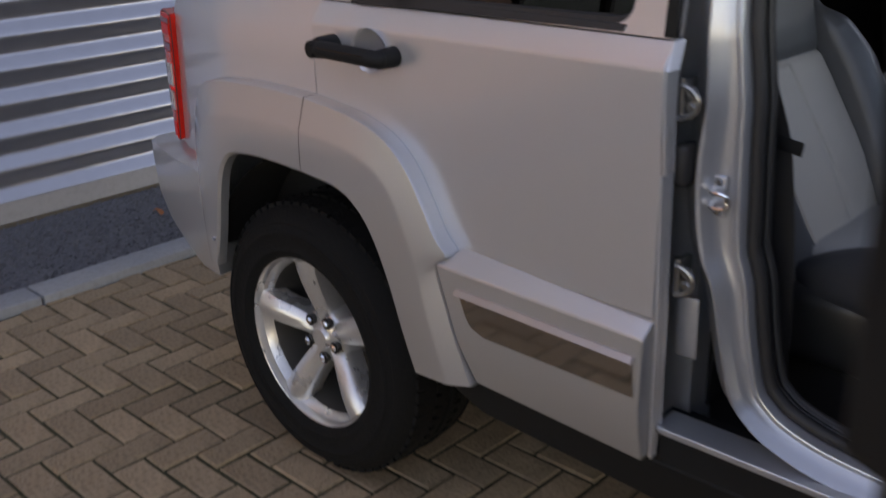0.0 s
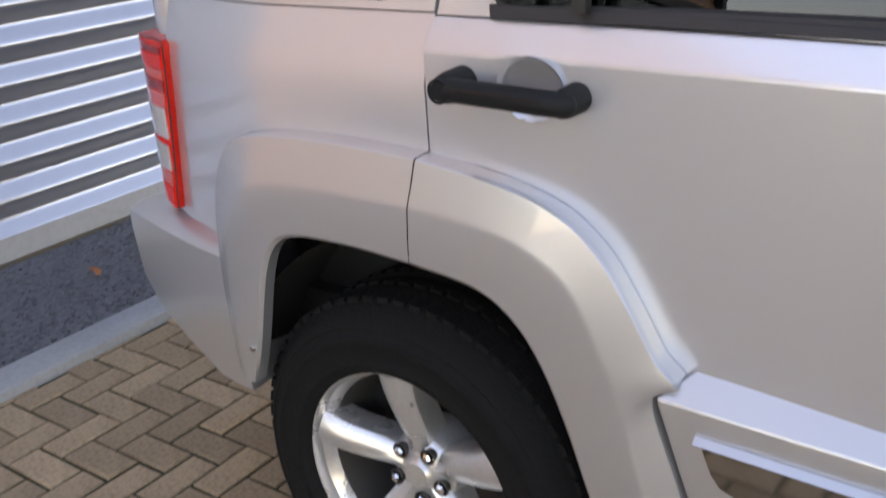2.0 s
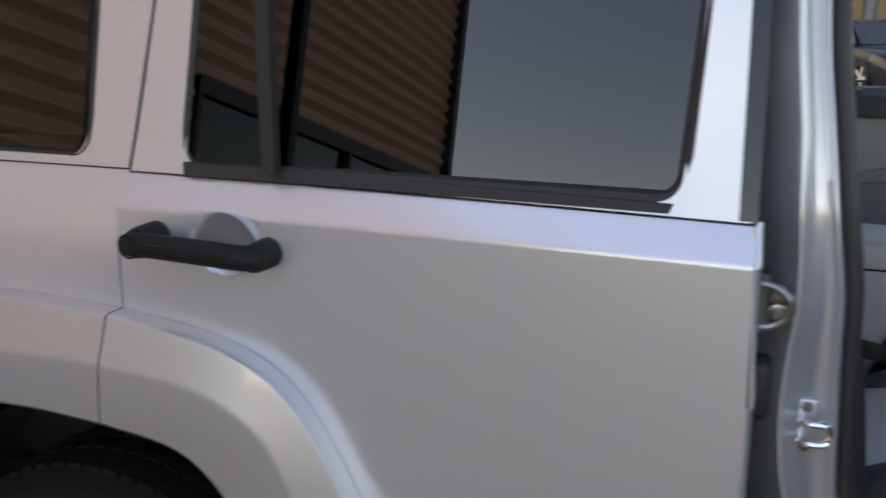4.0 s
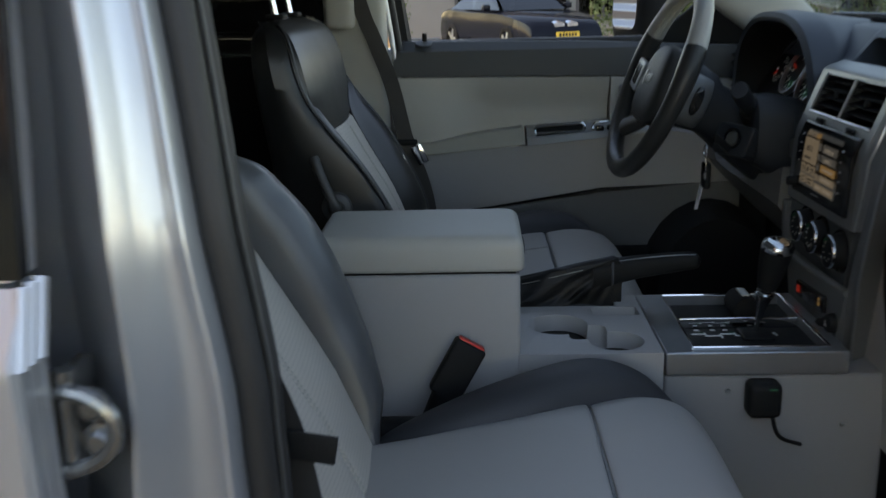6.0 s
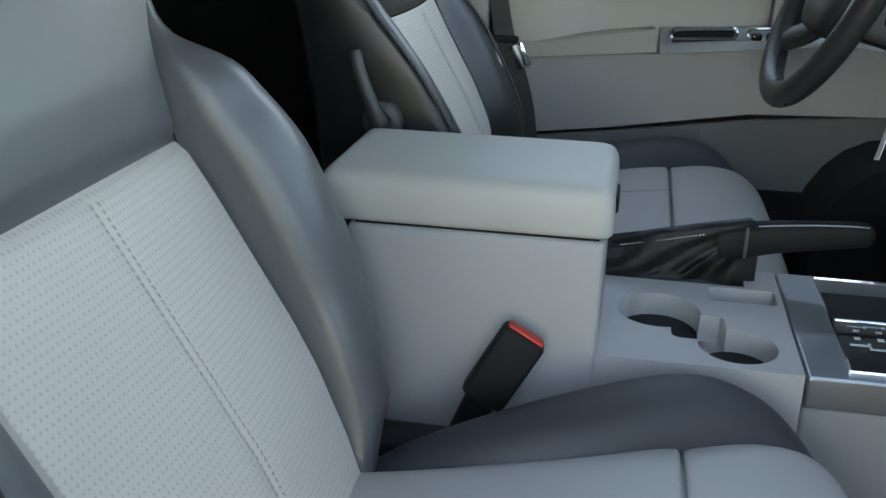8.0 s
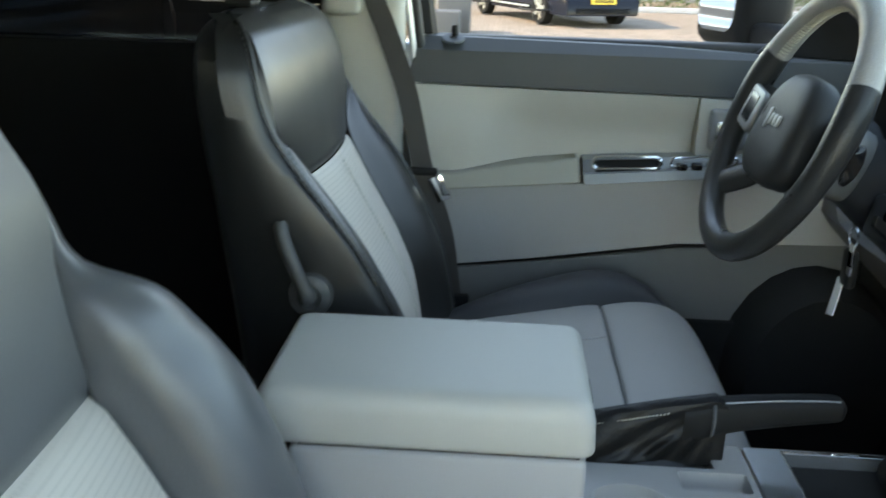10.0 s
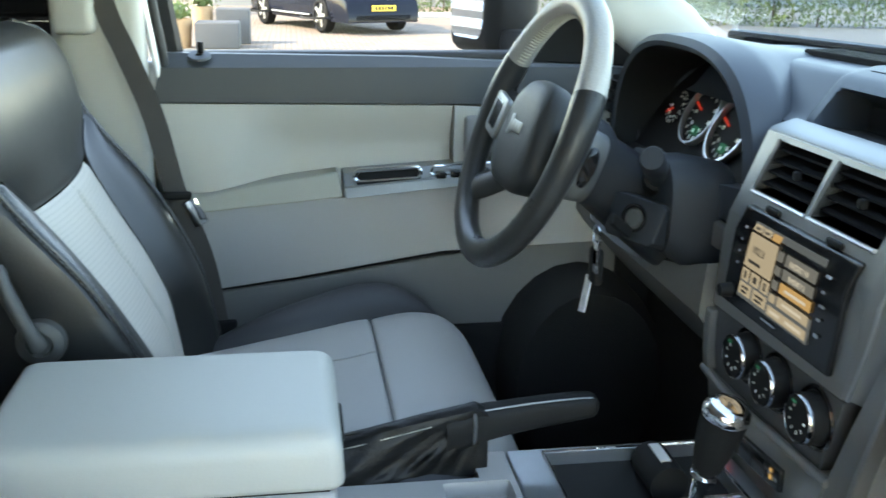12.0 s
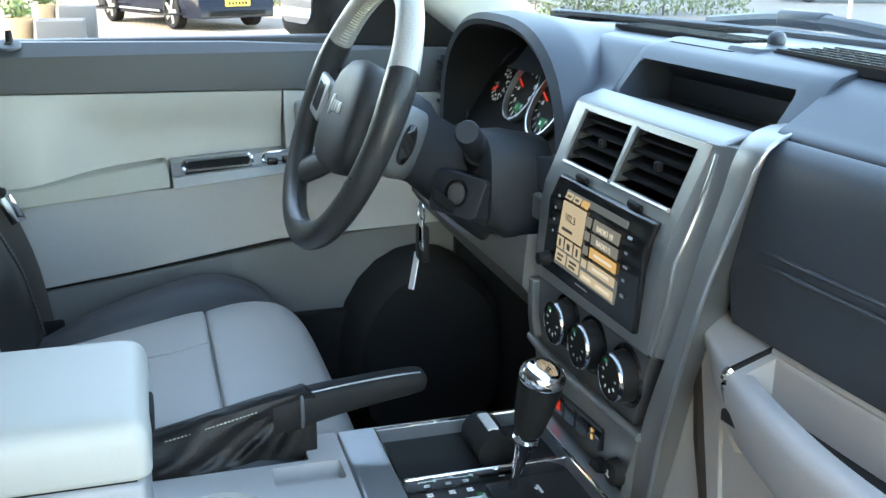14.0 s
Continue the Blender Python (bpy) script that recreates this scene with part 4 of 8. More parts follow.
def rect_path(x0, z0, x1, z1, y):
    p = [(x, y + (z - 1.03) * 0.35, z + (x - x0) * 0.05) for x, z in rounded(x0, z0, x1, z1, 0.008, 4)]
    return p + p[:1]


driver_door()


def door_mirror():
    m = Matrix.Translation((1.668, 1.98, 1.322)) @ Matrix.Rotation(radians(14), 4, "Z") @ Matrix.Rotation(radians(3), 4, "Y")
    sh = part("door_mirror", rbox((-0.02, -0.10, -0.085), (0.09, 0.11, 0.085), 0.03, None, m), BLACK, suv, "black door mirror reflecting pale cladding")
    part("mirror_glass", slab(rounded(-0.070, -0.055, 0.080, 0.062, 0.03), 0.004, lambda a, b, e: m @ Vector((-0.0245 + e, a, b))), MIRROR, sh, "mirror glass", smooth=False)
    part("mirror_arm", rbox((0.0, -0.24, -0.08), (0.07, -0.09, -0.03), 0.015, None, m), BLACK, sh)


door_mirror()
part("pillar_trim", rbox((0.93, 1.655, 0.5), (1.07, 1.72, 1.66), 0.02), VINYL, suv, "light grey middle pillar trim")
part("far_pillar", box((0.92, 1.72, 0.45), (1.06, 1.79, 1.66)), SILVER, suv, smooth=False)
part("windscreen_pillar", rings(bmesh.new(), [oval((2.02, 1.675, 1.22), (0.05, 0, 0.03), (0, 0.035, 0)), oval((1.93, 1.665, 1.30), (0.045, 0, 0.045), (0, 0.035, 0)), oval((1.60, 1.61, 1.52), (0.03, 0, 0.045), (0, 0.035, 0)), oval((1.40, 1.58, 1.645), (0.03, 0, 0.045), (0, 0.035, 0))]), VINYL, suv, "light grey windscreen pillar trim")
part("near_windscreen_pillar", rings(bmesh.new(), [oval((2.02, 0.14, 1.22), (0.05, 0, 0.03), (0, 0.035, 0)), oval((1.60, 0.20, 1.52), (0.03, 0, 0.045), (0, 0.035, 0)), oval((1.40, 0.23, 1.645), (0.03, 0, 0.045), (0, 0.035, 0))]), VINYL, suv)
ws = grid(lambda u, v: Vector((2.16 - 0.72 * v - 0.10 * (2 * u - 1) ** 2 * (1 - v), 0.16 + 1.50 * u, 1.29 + 0.36 * v)), 8, 4)
part("windscreen", ws, glass("windscreen_glass", (0.66, 0.72, 0.72), alpha=0.0), suv, "clear windscreen")
part("cowl", rbox((2.06, 0.14, 1.20), (2.26, 1.70, 1.272), 0.012), BLACK, suv, "black plastic windscreen cowl")
part("bonnet", grid(lambda u, v: Vector((2.22 + 1.05 * u, 0.26 + 1.32 * v, 1.195 + 0.020 * math.sin(math.pi * min(u * 1.6, 1)) - 0.08 * u * u)), 24, 20), SILVER, suv, "silver engine bonnet")
for sg, cy in ((1, 0.92), (-1, 0.92)):
    loops = []
    for k in range(30):
        x = 2.03 + 1.2 * (k / 29) ** 1.6
        zt = table([(2.03, 1.225), (2.10, 1.240), (2.3, 1.245), (2.7, 1.225), (3.23, 1.15)], x)
        zi = zt - 0.012
        loops.append([Vector((x, cy + sg * y, z)) for y, z in ((0.92, zt - 0.16), (0.905, zt - 0.05), (0.87, zt - 0.012), (0.83, zt), (0.78, zt + 0.001), (0.72, (zt + zi) / 2), (0.685, zi), (0.672, zi - 0.008), (0.655, zi - 0.025), (0.65, zi - 0.06))])
    part("bonnet_wing", rings(bmesh.new(), loops), SILVER, suv, "raised silver wing of the bonnet")
part("windscreen_seal", tube([(2.150 - 0.10 * (2 * k / 20 - 1) ** 2, 0.16 + 1.50 * k / 20, 1.2985) for k in range(21)], 0.0095, None, 8), GLOSS, suv, "black seal along the windscreen base")
part("front_end", rbox((3.1, 0.15, 0.4), (3.35, 1.70, 1.12), 0.06), SILVER, suv)
part("front_fender", rbox((2.1, 1.70, 0.6), (3.25, 1.84, 1.22), 0.05), SILVER, suv)
part("front_fender", rbox((2.1, 0.0, 0.6), (3.25, 0.14, 1.22), 0.05), SILVER, suv)
WIPER = mat("wiper_black", (0.016, 0.020, 0.030), 0.35, 0, 0.1, 20)
for y0, y1, dz in ((1.42, 0.92, 0.016), (0.98, 0.30, 0.012)):
    w = tube(curve([(2.215, y0, 1.282 + dz), (2.20, (y0 + y1) / 2, 1.300 + dz), (2.20, y1, 1.287 + dz)], 12), 0.010, None, 8)
    tube(curve([(2.19, y0 - 0.02, 1.270 + dz), (2.18, (y0 + y1) / 2, 1.284 + dz), (2.18, y1, 1.272 + dz)], 12), 0.005, w, 8)
    rbox((2.19, (y0 + y1) / 2 - 0.05, 1.288 + dz), (2.215, (y0 + y1) / 2 + 0.05, 1.312 + dz), 0.008, w)
    part("wiper", w, WIPER, suv, "black windscreen wiper")
part("firewall", box((2.02, 0.14, 0.44), (2.08, 1.70, 1.24)), DEEP, suv, smooth=False)
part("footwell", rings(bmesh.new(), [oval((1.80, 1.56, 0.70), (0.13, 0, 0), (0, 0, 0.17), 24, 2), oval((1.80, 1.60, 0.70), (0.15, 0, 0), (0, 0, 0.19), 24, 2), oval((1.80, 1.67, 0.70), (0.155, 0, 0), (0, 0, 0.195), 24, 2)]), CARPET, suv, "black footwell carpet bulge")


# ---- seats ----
# kick panel in carpet black, painting the footwell's dimness
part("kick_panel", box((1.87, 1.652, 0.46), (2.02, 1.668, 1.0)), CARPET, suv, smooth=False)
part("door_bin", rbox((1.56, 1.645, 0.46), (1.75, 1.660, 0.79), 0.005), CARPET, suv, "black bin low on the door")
# near-black box added so that the footwell looks dim
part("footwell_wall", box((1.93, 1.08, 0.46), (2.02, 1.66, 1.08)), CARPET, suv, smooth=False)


WIDTH = [(-0.34, 0.220), (-0.26, 0.240), (-0.19, 0.262), (-0.14, 0.280), (-0.05, 0.294), (0.0, 0.290), (0.03, 0.277), (0.055, 0.256), (0.075, 0.236), (0.092, 0.226), (0.13, 0.220), (0.165, 0.212), (0.185, 0.198), (0.198, 0.176), (0.205, 0.150)]
INSET = [(-0.34, 0.128), (-0.26, 0.153), (-0.16, 0.168), (-0.05, 0.170), (0.02, 0.166), (0.05, 0.169), (0.075, 0.180), (0.10, 0.200), (0.13, 0.204), (0.165, 0.198), (0.185, 0.184), (0.198, 0.162), (0.205, 0.136)]
RISE = [(-0.34, 0.030), (-0.26, 0.052), (-0.14, 0.072), (-0.04, 0.084), (0.02, 0.076), (0.05, 0.052), (0.075, 0.016), (0.10, 0.006), (0.19, 0.003)]
DEPTH = [(-0.34, 0.20), (-0.15, 0.155), (0.0, 0.125), (0.1, 0.095), (0.16, 0.085), (0.19, 0.065)]
FACE = [(-0.34, -0.016), (-0.2, 0.0), (0.0, 0.0), (0.05, 0.004), (0.12, 0.0), (0.165, -0.008), (0.188, -0.020), (0.198, -0.030), (0.205, -0.045)]


REAR_X = [(0.80, 0.945), (1.01, 0.926), (1.062, 0.919), (1.126, 0.911), (1.188, 0.900), (1.247, 0.892), (1.288, 0.890), (1.314, 0.894), (1.328, 0.905)]
CREST_X = [(0.80, 1.178), (0.86, 1.170), (0.94, 1.152), (0.98, 1.135), (1.033, 1.108), (1.079, 1.081), (1.117, 1.052), (1.151, 1.023), (1.19, 0.995), (1.208, 0.985), (1.249, 0.972), (1.278, 0.966), (1.302, 0.957), (1.318, 0.943), (1.328, 0.922)]
MIDDLE_X = [(0.80, 1.140), (0.94, 1.114), (1.0, 1.086), (1.065, 1.048), (1.135, 1.010), (1.16, 1.003), (1.19, 0.998), (1.25, 0.986), (1.285, 0.976), (1.308, 0.962), (1.322, 0.940), (1.328, 0.922)]
HALF = [(0.80, 0.225), (0.90, 0.240), (1.0, 0.250), (1.10, 0.255), (1.20, 0.254), (1.26, 0.250), (1.285, 0.244), (1.302, 0.234), (1.314, 0.218), (1.322, 0.200), (1.328, 0.178)]
INNER = [(0.80, 0.108), (0.90, 0.124), (1.0, 0.140), (1.10, 0.149), (1.135, 0.152), (1.155, 0.166), (1.175, 0.196), (1.19, 0.228), (1.20, 0.238), (1.26, 0.236), (1.285, 0.230), (1.302, 0.220), (1.314, 0.204), (1.322, 0.186), (1.328, 0.164)]


def driver_back(s, cy):
    """The driver's backrest: flat sides, a piped crest on either hand, a sunken light insert and a broad shoulder pad."""
    zs = [0.80 + 0.528 * (k / 84) ** 0.9 for k in range(85)]

    def cut_at(z):
        r, c, m, w, i = (smooth_table(t, z) if z < 1.29 else table(t, z) for t in (REAR_X, CREST_X, MIDDLE_X, HALF, INNER))
        return r, c, m, w, i
    shell, stitch = [], bmesh.new()
    crest = {-1: [], 1: []}
    for z in zs:
        r, c, m, w, i = cut_at(z)
        side_ = [(c - 0.004, w - 0.010), (c - 0.010, w - 0.003), (c - 0.022, w), ((c + r) / 2, w + 0.004), (r + 0.035, w), (r + 0.014, w - 0.008), (r + 0.004, w - 0.022), (r, w - 0.05)]
        shell.append([Vector((x, cy - y, z)) for x, y in side_] + [Vector((r - 0.006, cy, z))] + [Vector((x, cy + y, z)) for x, y in side_[::-1]])
    bm = rings(bmesh.new(), shell, False, False)
    r, c, m, w, i = cut_at(1.328)
    rings(bm, [[Vector((x, cy + w * 0.92 * k, 1.328 + lift * (1 - k * k) - 0.002)) for k in (-1, -0.6, -0.2, 0.2, 0.6, 1)] for x, lift in ((m, 0.0), (m - 0.006, 0.005), (r + 0.006, 0.005), (r, 0.0))], False, False)
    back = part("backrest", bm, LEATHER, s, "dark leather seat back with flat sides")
    for sgn in (-1, 1):
        loops = []
        for z in zs:
            r, c, m, w, i = cut_at(z)
            puff = 0.010 if z < 1.19 else 0.003
            row = []
            for k in range(9):
                q = k / 8
                y = (w - 0.010) * (1 - q) + i * q
                x = (c - 0.004) * (1 - q ** 1.6) + (m - 0.004) * q ** 1.6 + puff * math.sin(math.pi * min(q * 1.25, 1.0)) ** 0.8
                row.append(Vector((x, cy + sgn * y, z)))
            loops.append(row)
            crest[sgn].append(Vector((c - 0.0005, cy + sgn * (w - 0.0085), z)))
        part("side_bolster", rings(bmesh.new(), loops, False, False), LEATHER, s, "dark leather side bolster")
        pip = part("piping", tube(crest[sgn], 0.0032, None, 8, up=(0, 1, 0)), LEATHER, s, "raised piping along the crest")
        st = bmesh.new()
        for k in range(1, 84):
            p = crest[sgn][k]
            d = (crest[sgn][k + 1] - crest[sgn][k - 1]).normalized()
            for off in (0.006, -0.006):
                q = p + Vector((-0.0035 if off > 0 else 0.0, sgn * off, 0.0)) + Vector((0.002, 0, 0))
                tube([q - d * 0.0022, q + d * 0.0022], 0.0009, st, 5)
        tagged(part("piping_stitches", st, LEATHER2, pip), kind="stuff")
        pp = []
        for z in zs:
            r, c, m, w, i = cut_at(z)
            if z < 1.19:
                pp.append(Vector((m - 0.002, cy + sgn * (i + 0.001), z)))
        part("insert_piping", tube(pp, 0.0022, None, 6, up=(0, 1, 0)), LEATHER, s)

    def middle(name, a, b, material, lab):
        hs = [a + (b - a) * k / 44 for k in range(45)]
        ys = [-1, -0.97, -0.88, -0.7, -0.5, -0.3, -0.12, -0.03, -0.012, 0, 0.012, 0.03, 0.12, 0.3, 0.5, 0.7, 0.88, 0.97, 1]
        loops = []
        for z in hs:
            r, c, m, w, i = cut_at(z)
            roll = 0.006 * math.exp(-((z - 1.135) / 0.006) ** 2)
            seam = 0.003 if z < 1.13 else 0.0
            loops.append([Vector((m - 0.004 + 0.014 * (1 - k * k) ** 0.8 - roll - seam * math.exp(-(k * i / 0.004) ** 2), cy + k * i, z)) for k in ys])
        return part(name, rings(bmesh.new(), loops, False, False), material, s, lab)

    insert = middle("centre_insert", 0.80, 1.134, CLOTH, "light grey perforated leather insert")
    middle("upper_cushion", 1.136, 1.328, LEATHER, "dark leather shoulder pad")
    st = bmesh.new()
    for dy in (-0.005, 0.005):
        for k in range(55):
            z = 0.82 + 0.0056 * k
            r, c, m, w, i = cut_at(z)
            r2, c2, m2, w2, i2 = cut_at(z + 0.0034)
            tube([Vector((m + 0.0105, cy + dy, z)), Vector((m2 + 0.0105, cy + dy, z + 0.0034))], 0.0008, st, 5)
    part("stitching", st, STITCH, insert)
    for y in (-0.072, 0.072):
        part("headrest_post", tube([(0.912, cy + y, 1.32), (0.896, cy + y, 1.41)], 0.0065, None, 12), CHROME, s, "notched chrome headrest post")
        part("post_collar", rbox((-0.017, -0.024, 0.0), (0.017, 0.024, 0.009), 0.004, None, Matrix.Translation((0.912, cy + y, 1.330))), BLACK, s, "black plastic post collar")
    hr = curve([(1.385, 0.06, 0.02), (1.395, 0.12, 0.045), (1.47, 0.135, 0.05), (1.54, 0.11, 0.04), (1.55, 0.05, 0.01)], 24)
    part("headrest", rings(bmesh.new(), [oval((0.895 - 0.2 * (p.x - 1.40), cy, p.x), (0, p.y, 0), (max(p.z, 0.002), 0, 0), 22, 3.0) for p in hr]), LEATHER, s, "dark leather headrest")


def seat(cy, x0, z0, lean, cz, label, driver):
    s = thing("front_seat", (1.25, cy, 0.46), label, "car seat", "front seats")
    ln = math.hypot(lean, 1)
    up, fw = Vector((-lean, 0, 1)) / ln, Vector((1, 0, lean)) / ln
    Y = Vector((0, 1, 0))
    at = lambda z, y=0.0, f=0.0: Vector((x0 - lean * (z - z0), cy + y, z)) + fw * f

    def face(dz, y):
        """How far the middle of the back stands forward."""
        wi = table(INSET, dz)
        seam = 0.003 * math.exp(-(y / 0.0035) ** 2) if dz < 0 else 0.0
        return table(FACE, dz) + 0.26 * max(dz, 0) + 0.010 * (1 - (y / wi) ** 2) - 0.007 * math.exp(-(dz / 0.006) ** 2) - seam

    def edge(dz):
        return table(FACE, dz) + 0.26 * max(dz, 0) - 0.007

    def heights(a, b, n):
        return [a + (b - a) * k / n for k in range(n + 1)]

    def middle(name, a, b, material, lab):
        ys = [-1, -0.97, -0.9, -0.75, -0.55, -0.35, -0.15, -0.04, -0.02, 0, 0.02, 0.04, 0.15, 0.35, 0.55, 0.75, 0.9, 0.97, 1]
        bm = bmesh.new()
        hs = heights(a, b, max(10, int((b - a) / 0.006)))
        rings(bm, [[at(z0 + h, k * table(INSET, h), face(h, k * table(INSET, h)) if abs(k) < 1 else edge(h)) for k in ys] for h in hs], False, False)
        return part(name, bm, material, s, lab)

    if driver:
        driver_back(s, cy)
    else:
        insert = middle("centre_insert", -0.34, 0.0, CLOTH, "light grey perforated leather insert")
        middle("upper_cushion", 0.0, 0.205, LEATHER2, "shoulder pad in leather lightened for sheen")
        hs = heights(-0.34, 0.205, 60)
        for sgn in (-1, 1):
            puff = 0.45 if sgn < 0 else 1.25
            full = 0.0 if sgn < 0 else 0.016
            loops = []
            for h in hs:
                wi, w, e = table(INSET, h), table(WIDTH, h) + (full + 0.014 * min(1, max(0, (0.0 - h) / 0.14)) * (full > 0)) * min(1, max(0, (0.12 - h) / 0.1)), edge(h)
                rise = sum(table(RISE, h + 0.012 * j) for j in (-2, -1, 0, 1, 2)) / 5
                if full:
                    rise *= (0.92 + 0.08 * min(1, max(0, (0.03 - h) / 0.13))) * min(1, max(0.2, (h + 0.36) / 0.10))
                row = []
                for k in range(13):
                    a = math.pi * (1 - k / 12)
                    q = k / 12
                    row.append(at(z0 + h, sgn * ((wi + w) / 2 + (w - wi) / 2 * math.cos(a)), e * (1 - q) + (e - min(0.055, (w - wi) * 0.7)) * q + puff * rise * math.sin(a) ** 0.7))
                loops.append(row)
            # same leather as the driver's bolsters, its sheen painted as a lighter tone
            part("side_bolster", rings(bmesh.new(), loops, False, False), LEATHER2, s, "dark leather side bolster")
            pp = [at(z0 + h, sgn * (table(INSET, h) + 0.001), edge(h) + 0.0015) for h in hs]
            part("piping", tube(pp, 0.0024, None, 6, up=(0, 1, 0)), LEATHER, s)
        shell = []
        for h in hs:
            w, e = table(WIDTH, h), edge(h) - min(0.055, (table(WIDTH, h) - table(INSET, h)) * 0.7)
            d = table(DEPTH, h)
            shell.append([at(z0 + h, y, f) for y, f in ((-w, e), (-w - 0.003, (e - d) / 2), (-w * 0.985, -d + 0.02), (-w * 0.95, -d + 0.004), (-w * 0.85, -d), (0, -d - 0.006), (w * 0.85, -d), (w * 0.95, -d + 0.004), (w * 0.985, -d + 0.02), (w + 0.003, (e - d) / 2), (w, e))])
        bm = rings(bmesh.new(), shell, False, False)
        # closing the top
        h, w = 0.205, 0.150
        d, tp = table(DEPTH, h), bm
        rows = []
        for f, lift in ((edge(h), 0.0), (edge(h) - 0.006, 0.004), (-d + 0.006, 0.004), (-d, 0.0)):
            rows.append([at(z0 + h + lift * (1 - k * k), w * k, f) for k in (-1, -0.6, -0.2, 0.2, 0.6, 1)])
        rings(bm, rows, False, False)
        back = part("backrest", bm, LEATHER, s, "dark leather seat back")
        st = bmesh.new()
        for dy in (-0.0045, 0.0045):
            for k in range(58):
                h = -0.012 - 0.0055 * k
                p = at(z0 + h, dy, face(h, dy) + 0.0006)
                tube([p - up * 0.0017, p + up * 0.0017], 0.0008, st, 5)
        part("stitching", st, STITCH, insert)
        st = bmesh.new()
        for sgn in (-1, 1):
            for k in range(30):
                h = 0.06 + 0.004 * k
                p = at(z0 + h, sgn * (table(INSET, h) - 0.004), edge(h) + 0.005)
                tube([p - up * 0.0013, p + up * 0.0013], 0.0007, st, 5)
        tagged(part("edge_stitching", st, LEATHER2, back), kind="stuff")
        for y in (-0.078, 0.078):
            part("headrest_post", tube([at(z0 + 0.18, y, -0.045), at(z0 + 0.29, y, -0.045)], 0.0065, None, 12), CHROME, s, "notched chrome headrest post")
            part("post_collar", rbox((-0.018, -0.020, 0.0), (0.018, 0.020, 0.010), 0.004, None, Matrix.Translation(at(z0 + 0.204, y, -0.045))), BLACK, s, "black plastic post collar")
        hr = curve([(0.258, 0.06, 0.02), (0.268, 0.12, 0.045), (0.35, 0.135, 0.05), (0.42, 0.11, 0.04), (0.43, 0.05, 0.01)], 24)
        part("headrest", rings(bmesh.new(), [oval(at(z0 + p.x, 0, -0.04), Y * p.y, fw * max(p.z, 0.002), 22, 3.0) for p in hr]), LEATHER, s, "dark leather headrest")

    # cushion
    def run(name, rows, material, p=4.0, lab=""):
        """rows: (x, y, top z, half width, half height)"""
        c = curve([(r[0], r[1], r[2]) for r in rows], len(rows) * 5)
        e = curve([(r[3], r[4], 0) for r in rows], len(rows) * 5)
        loops = [oval((a.x, cy + a.y, a.z - b.y), Y * max(b.x, 0.002), Vector((0, 0, max(b.y, 0.002))), 26, p) for a, b in zip(c, e)]
        return part(name, rings(bmesh.new(), loops), material, s, lab)

    run("cushion", [(1.00, 0, cz - 0.05, 0.15, 0.04), (1.08, 0, cz - 0.035, 0.155, 0.06), (1.2, 0, cz - 0.018, 0.165, 0.06), (1.35, 0, cz - 0.002, 0.205, 0.06), (1.403, 0, cz - 0.001, 0.225, 0.06), (1.412, 0, cz - 0.007, 0.225, 0.05)], CLOTH2, 6.0, "grey leather seat cushion")
    run("cushion_front", [(1.414, 0, cz - 0.007, 0.225, 0.05), (1.422, 0, cz + 0.001, 0.23, 0.06), (1.48, 0, cz + 0.003, 0.248, 0.06), (1.53, 0, cz - 0.008, 0.255, 0.06), (1.562, 0, cz - 0.032, 0.24, 0.06), (1.583, 0, cz - 0.075, 0.22, 0.05), (1.588, 0, cz - 0.10, 0.19, 0.03)], CLOTH2, 5.0, "grey leather front of the cushion")
    part("cushion_seam", tube([(1.413, cy - 0.19, cz - 0.012), (1.413, cy, cz - 0.0065), (1.413, cy + 0.19, cz - 0.012)], 0.003, None, 6), LEATHER2, s)
    if driver:
        seam_ = curve([(1.20, cy + 0.030, cz - 0.0165), (1.30, cy + 0.022, cz - 0.0055), (1.37, cy + 0.030, cz + 0.0002), (1.408, cy + 0.050, cz - 0.0008)], 20)
        part("cushion_crease", tube(seam_, 0.0022, None, 6), CLOTH2, s, "sewn crease in the cushion")
    for sgn in (-1, 1):
        low = -0.03 if driver and sgn < 0 else 0.0
        run("cushion_bolster", [(1.115, 0.185 * sgn, cz - 0.06, 0.012, 0.02), (1.165, 0.188 * sgn, cz - 0.030, 0.034, 0.045), (1.25, 0.202 * sgn, cz + 0.004 + low, 0.048, 0.06), (1.335, 0.230 * sgn, cz + 0.022 + low, 0.060, 0.07), (1.40, 0.256 * sgn, cz + 0.029 + low, 0.060, 0.075), (1.45, 0.267 * sgn, cz + 0.024 + low, 0.054, 0.075), (1.50, 0.268 * sgn, cz + 0.002 + low, 0.042, 0.06), (1.54, 0.25 * sgn, cz - 0.035 + low, 0.026, 0.04), (1.56, 0.245 * sgn, cz - 0.07 + low, 0.008, 0.01)], LEATHER3, 2.6, "dark leather cushion bolster")
    part("seat_base", rbox((1.06, cy - 0.23, 0.60), (1.50, cy + 0.23, cz - 0.09), 0.03), LEATHER, s)
    part("seat_rail", box((1.0, cy - 0.20, 0.459), (1.52, cy + 0.20, 0.61)), DEEP, s, smooth=False)
    hinge = -1 if driver else 1
    part("recliner_cover", rbox((1.02, cy + hinge * 0.245 - 0.02, cz - 0.20), (1.26, cy + hinge * 0.245 + 0.02, cz - 0.045), 0.015), BLACK, s)
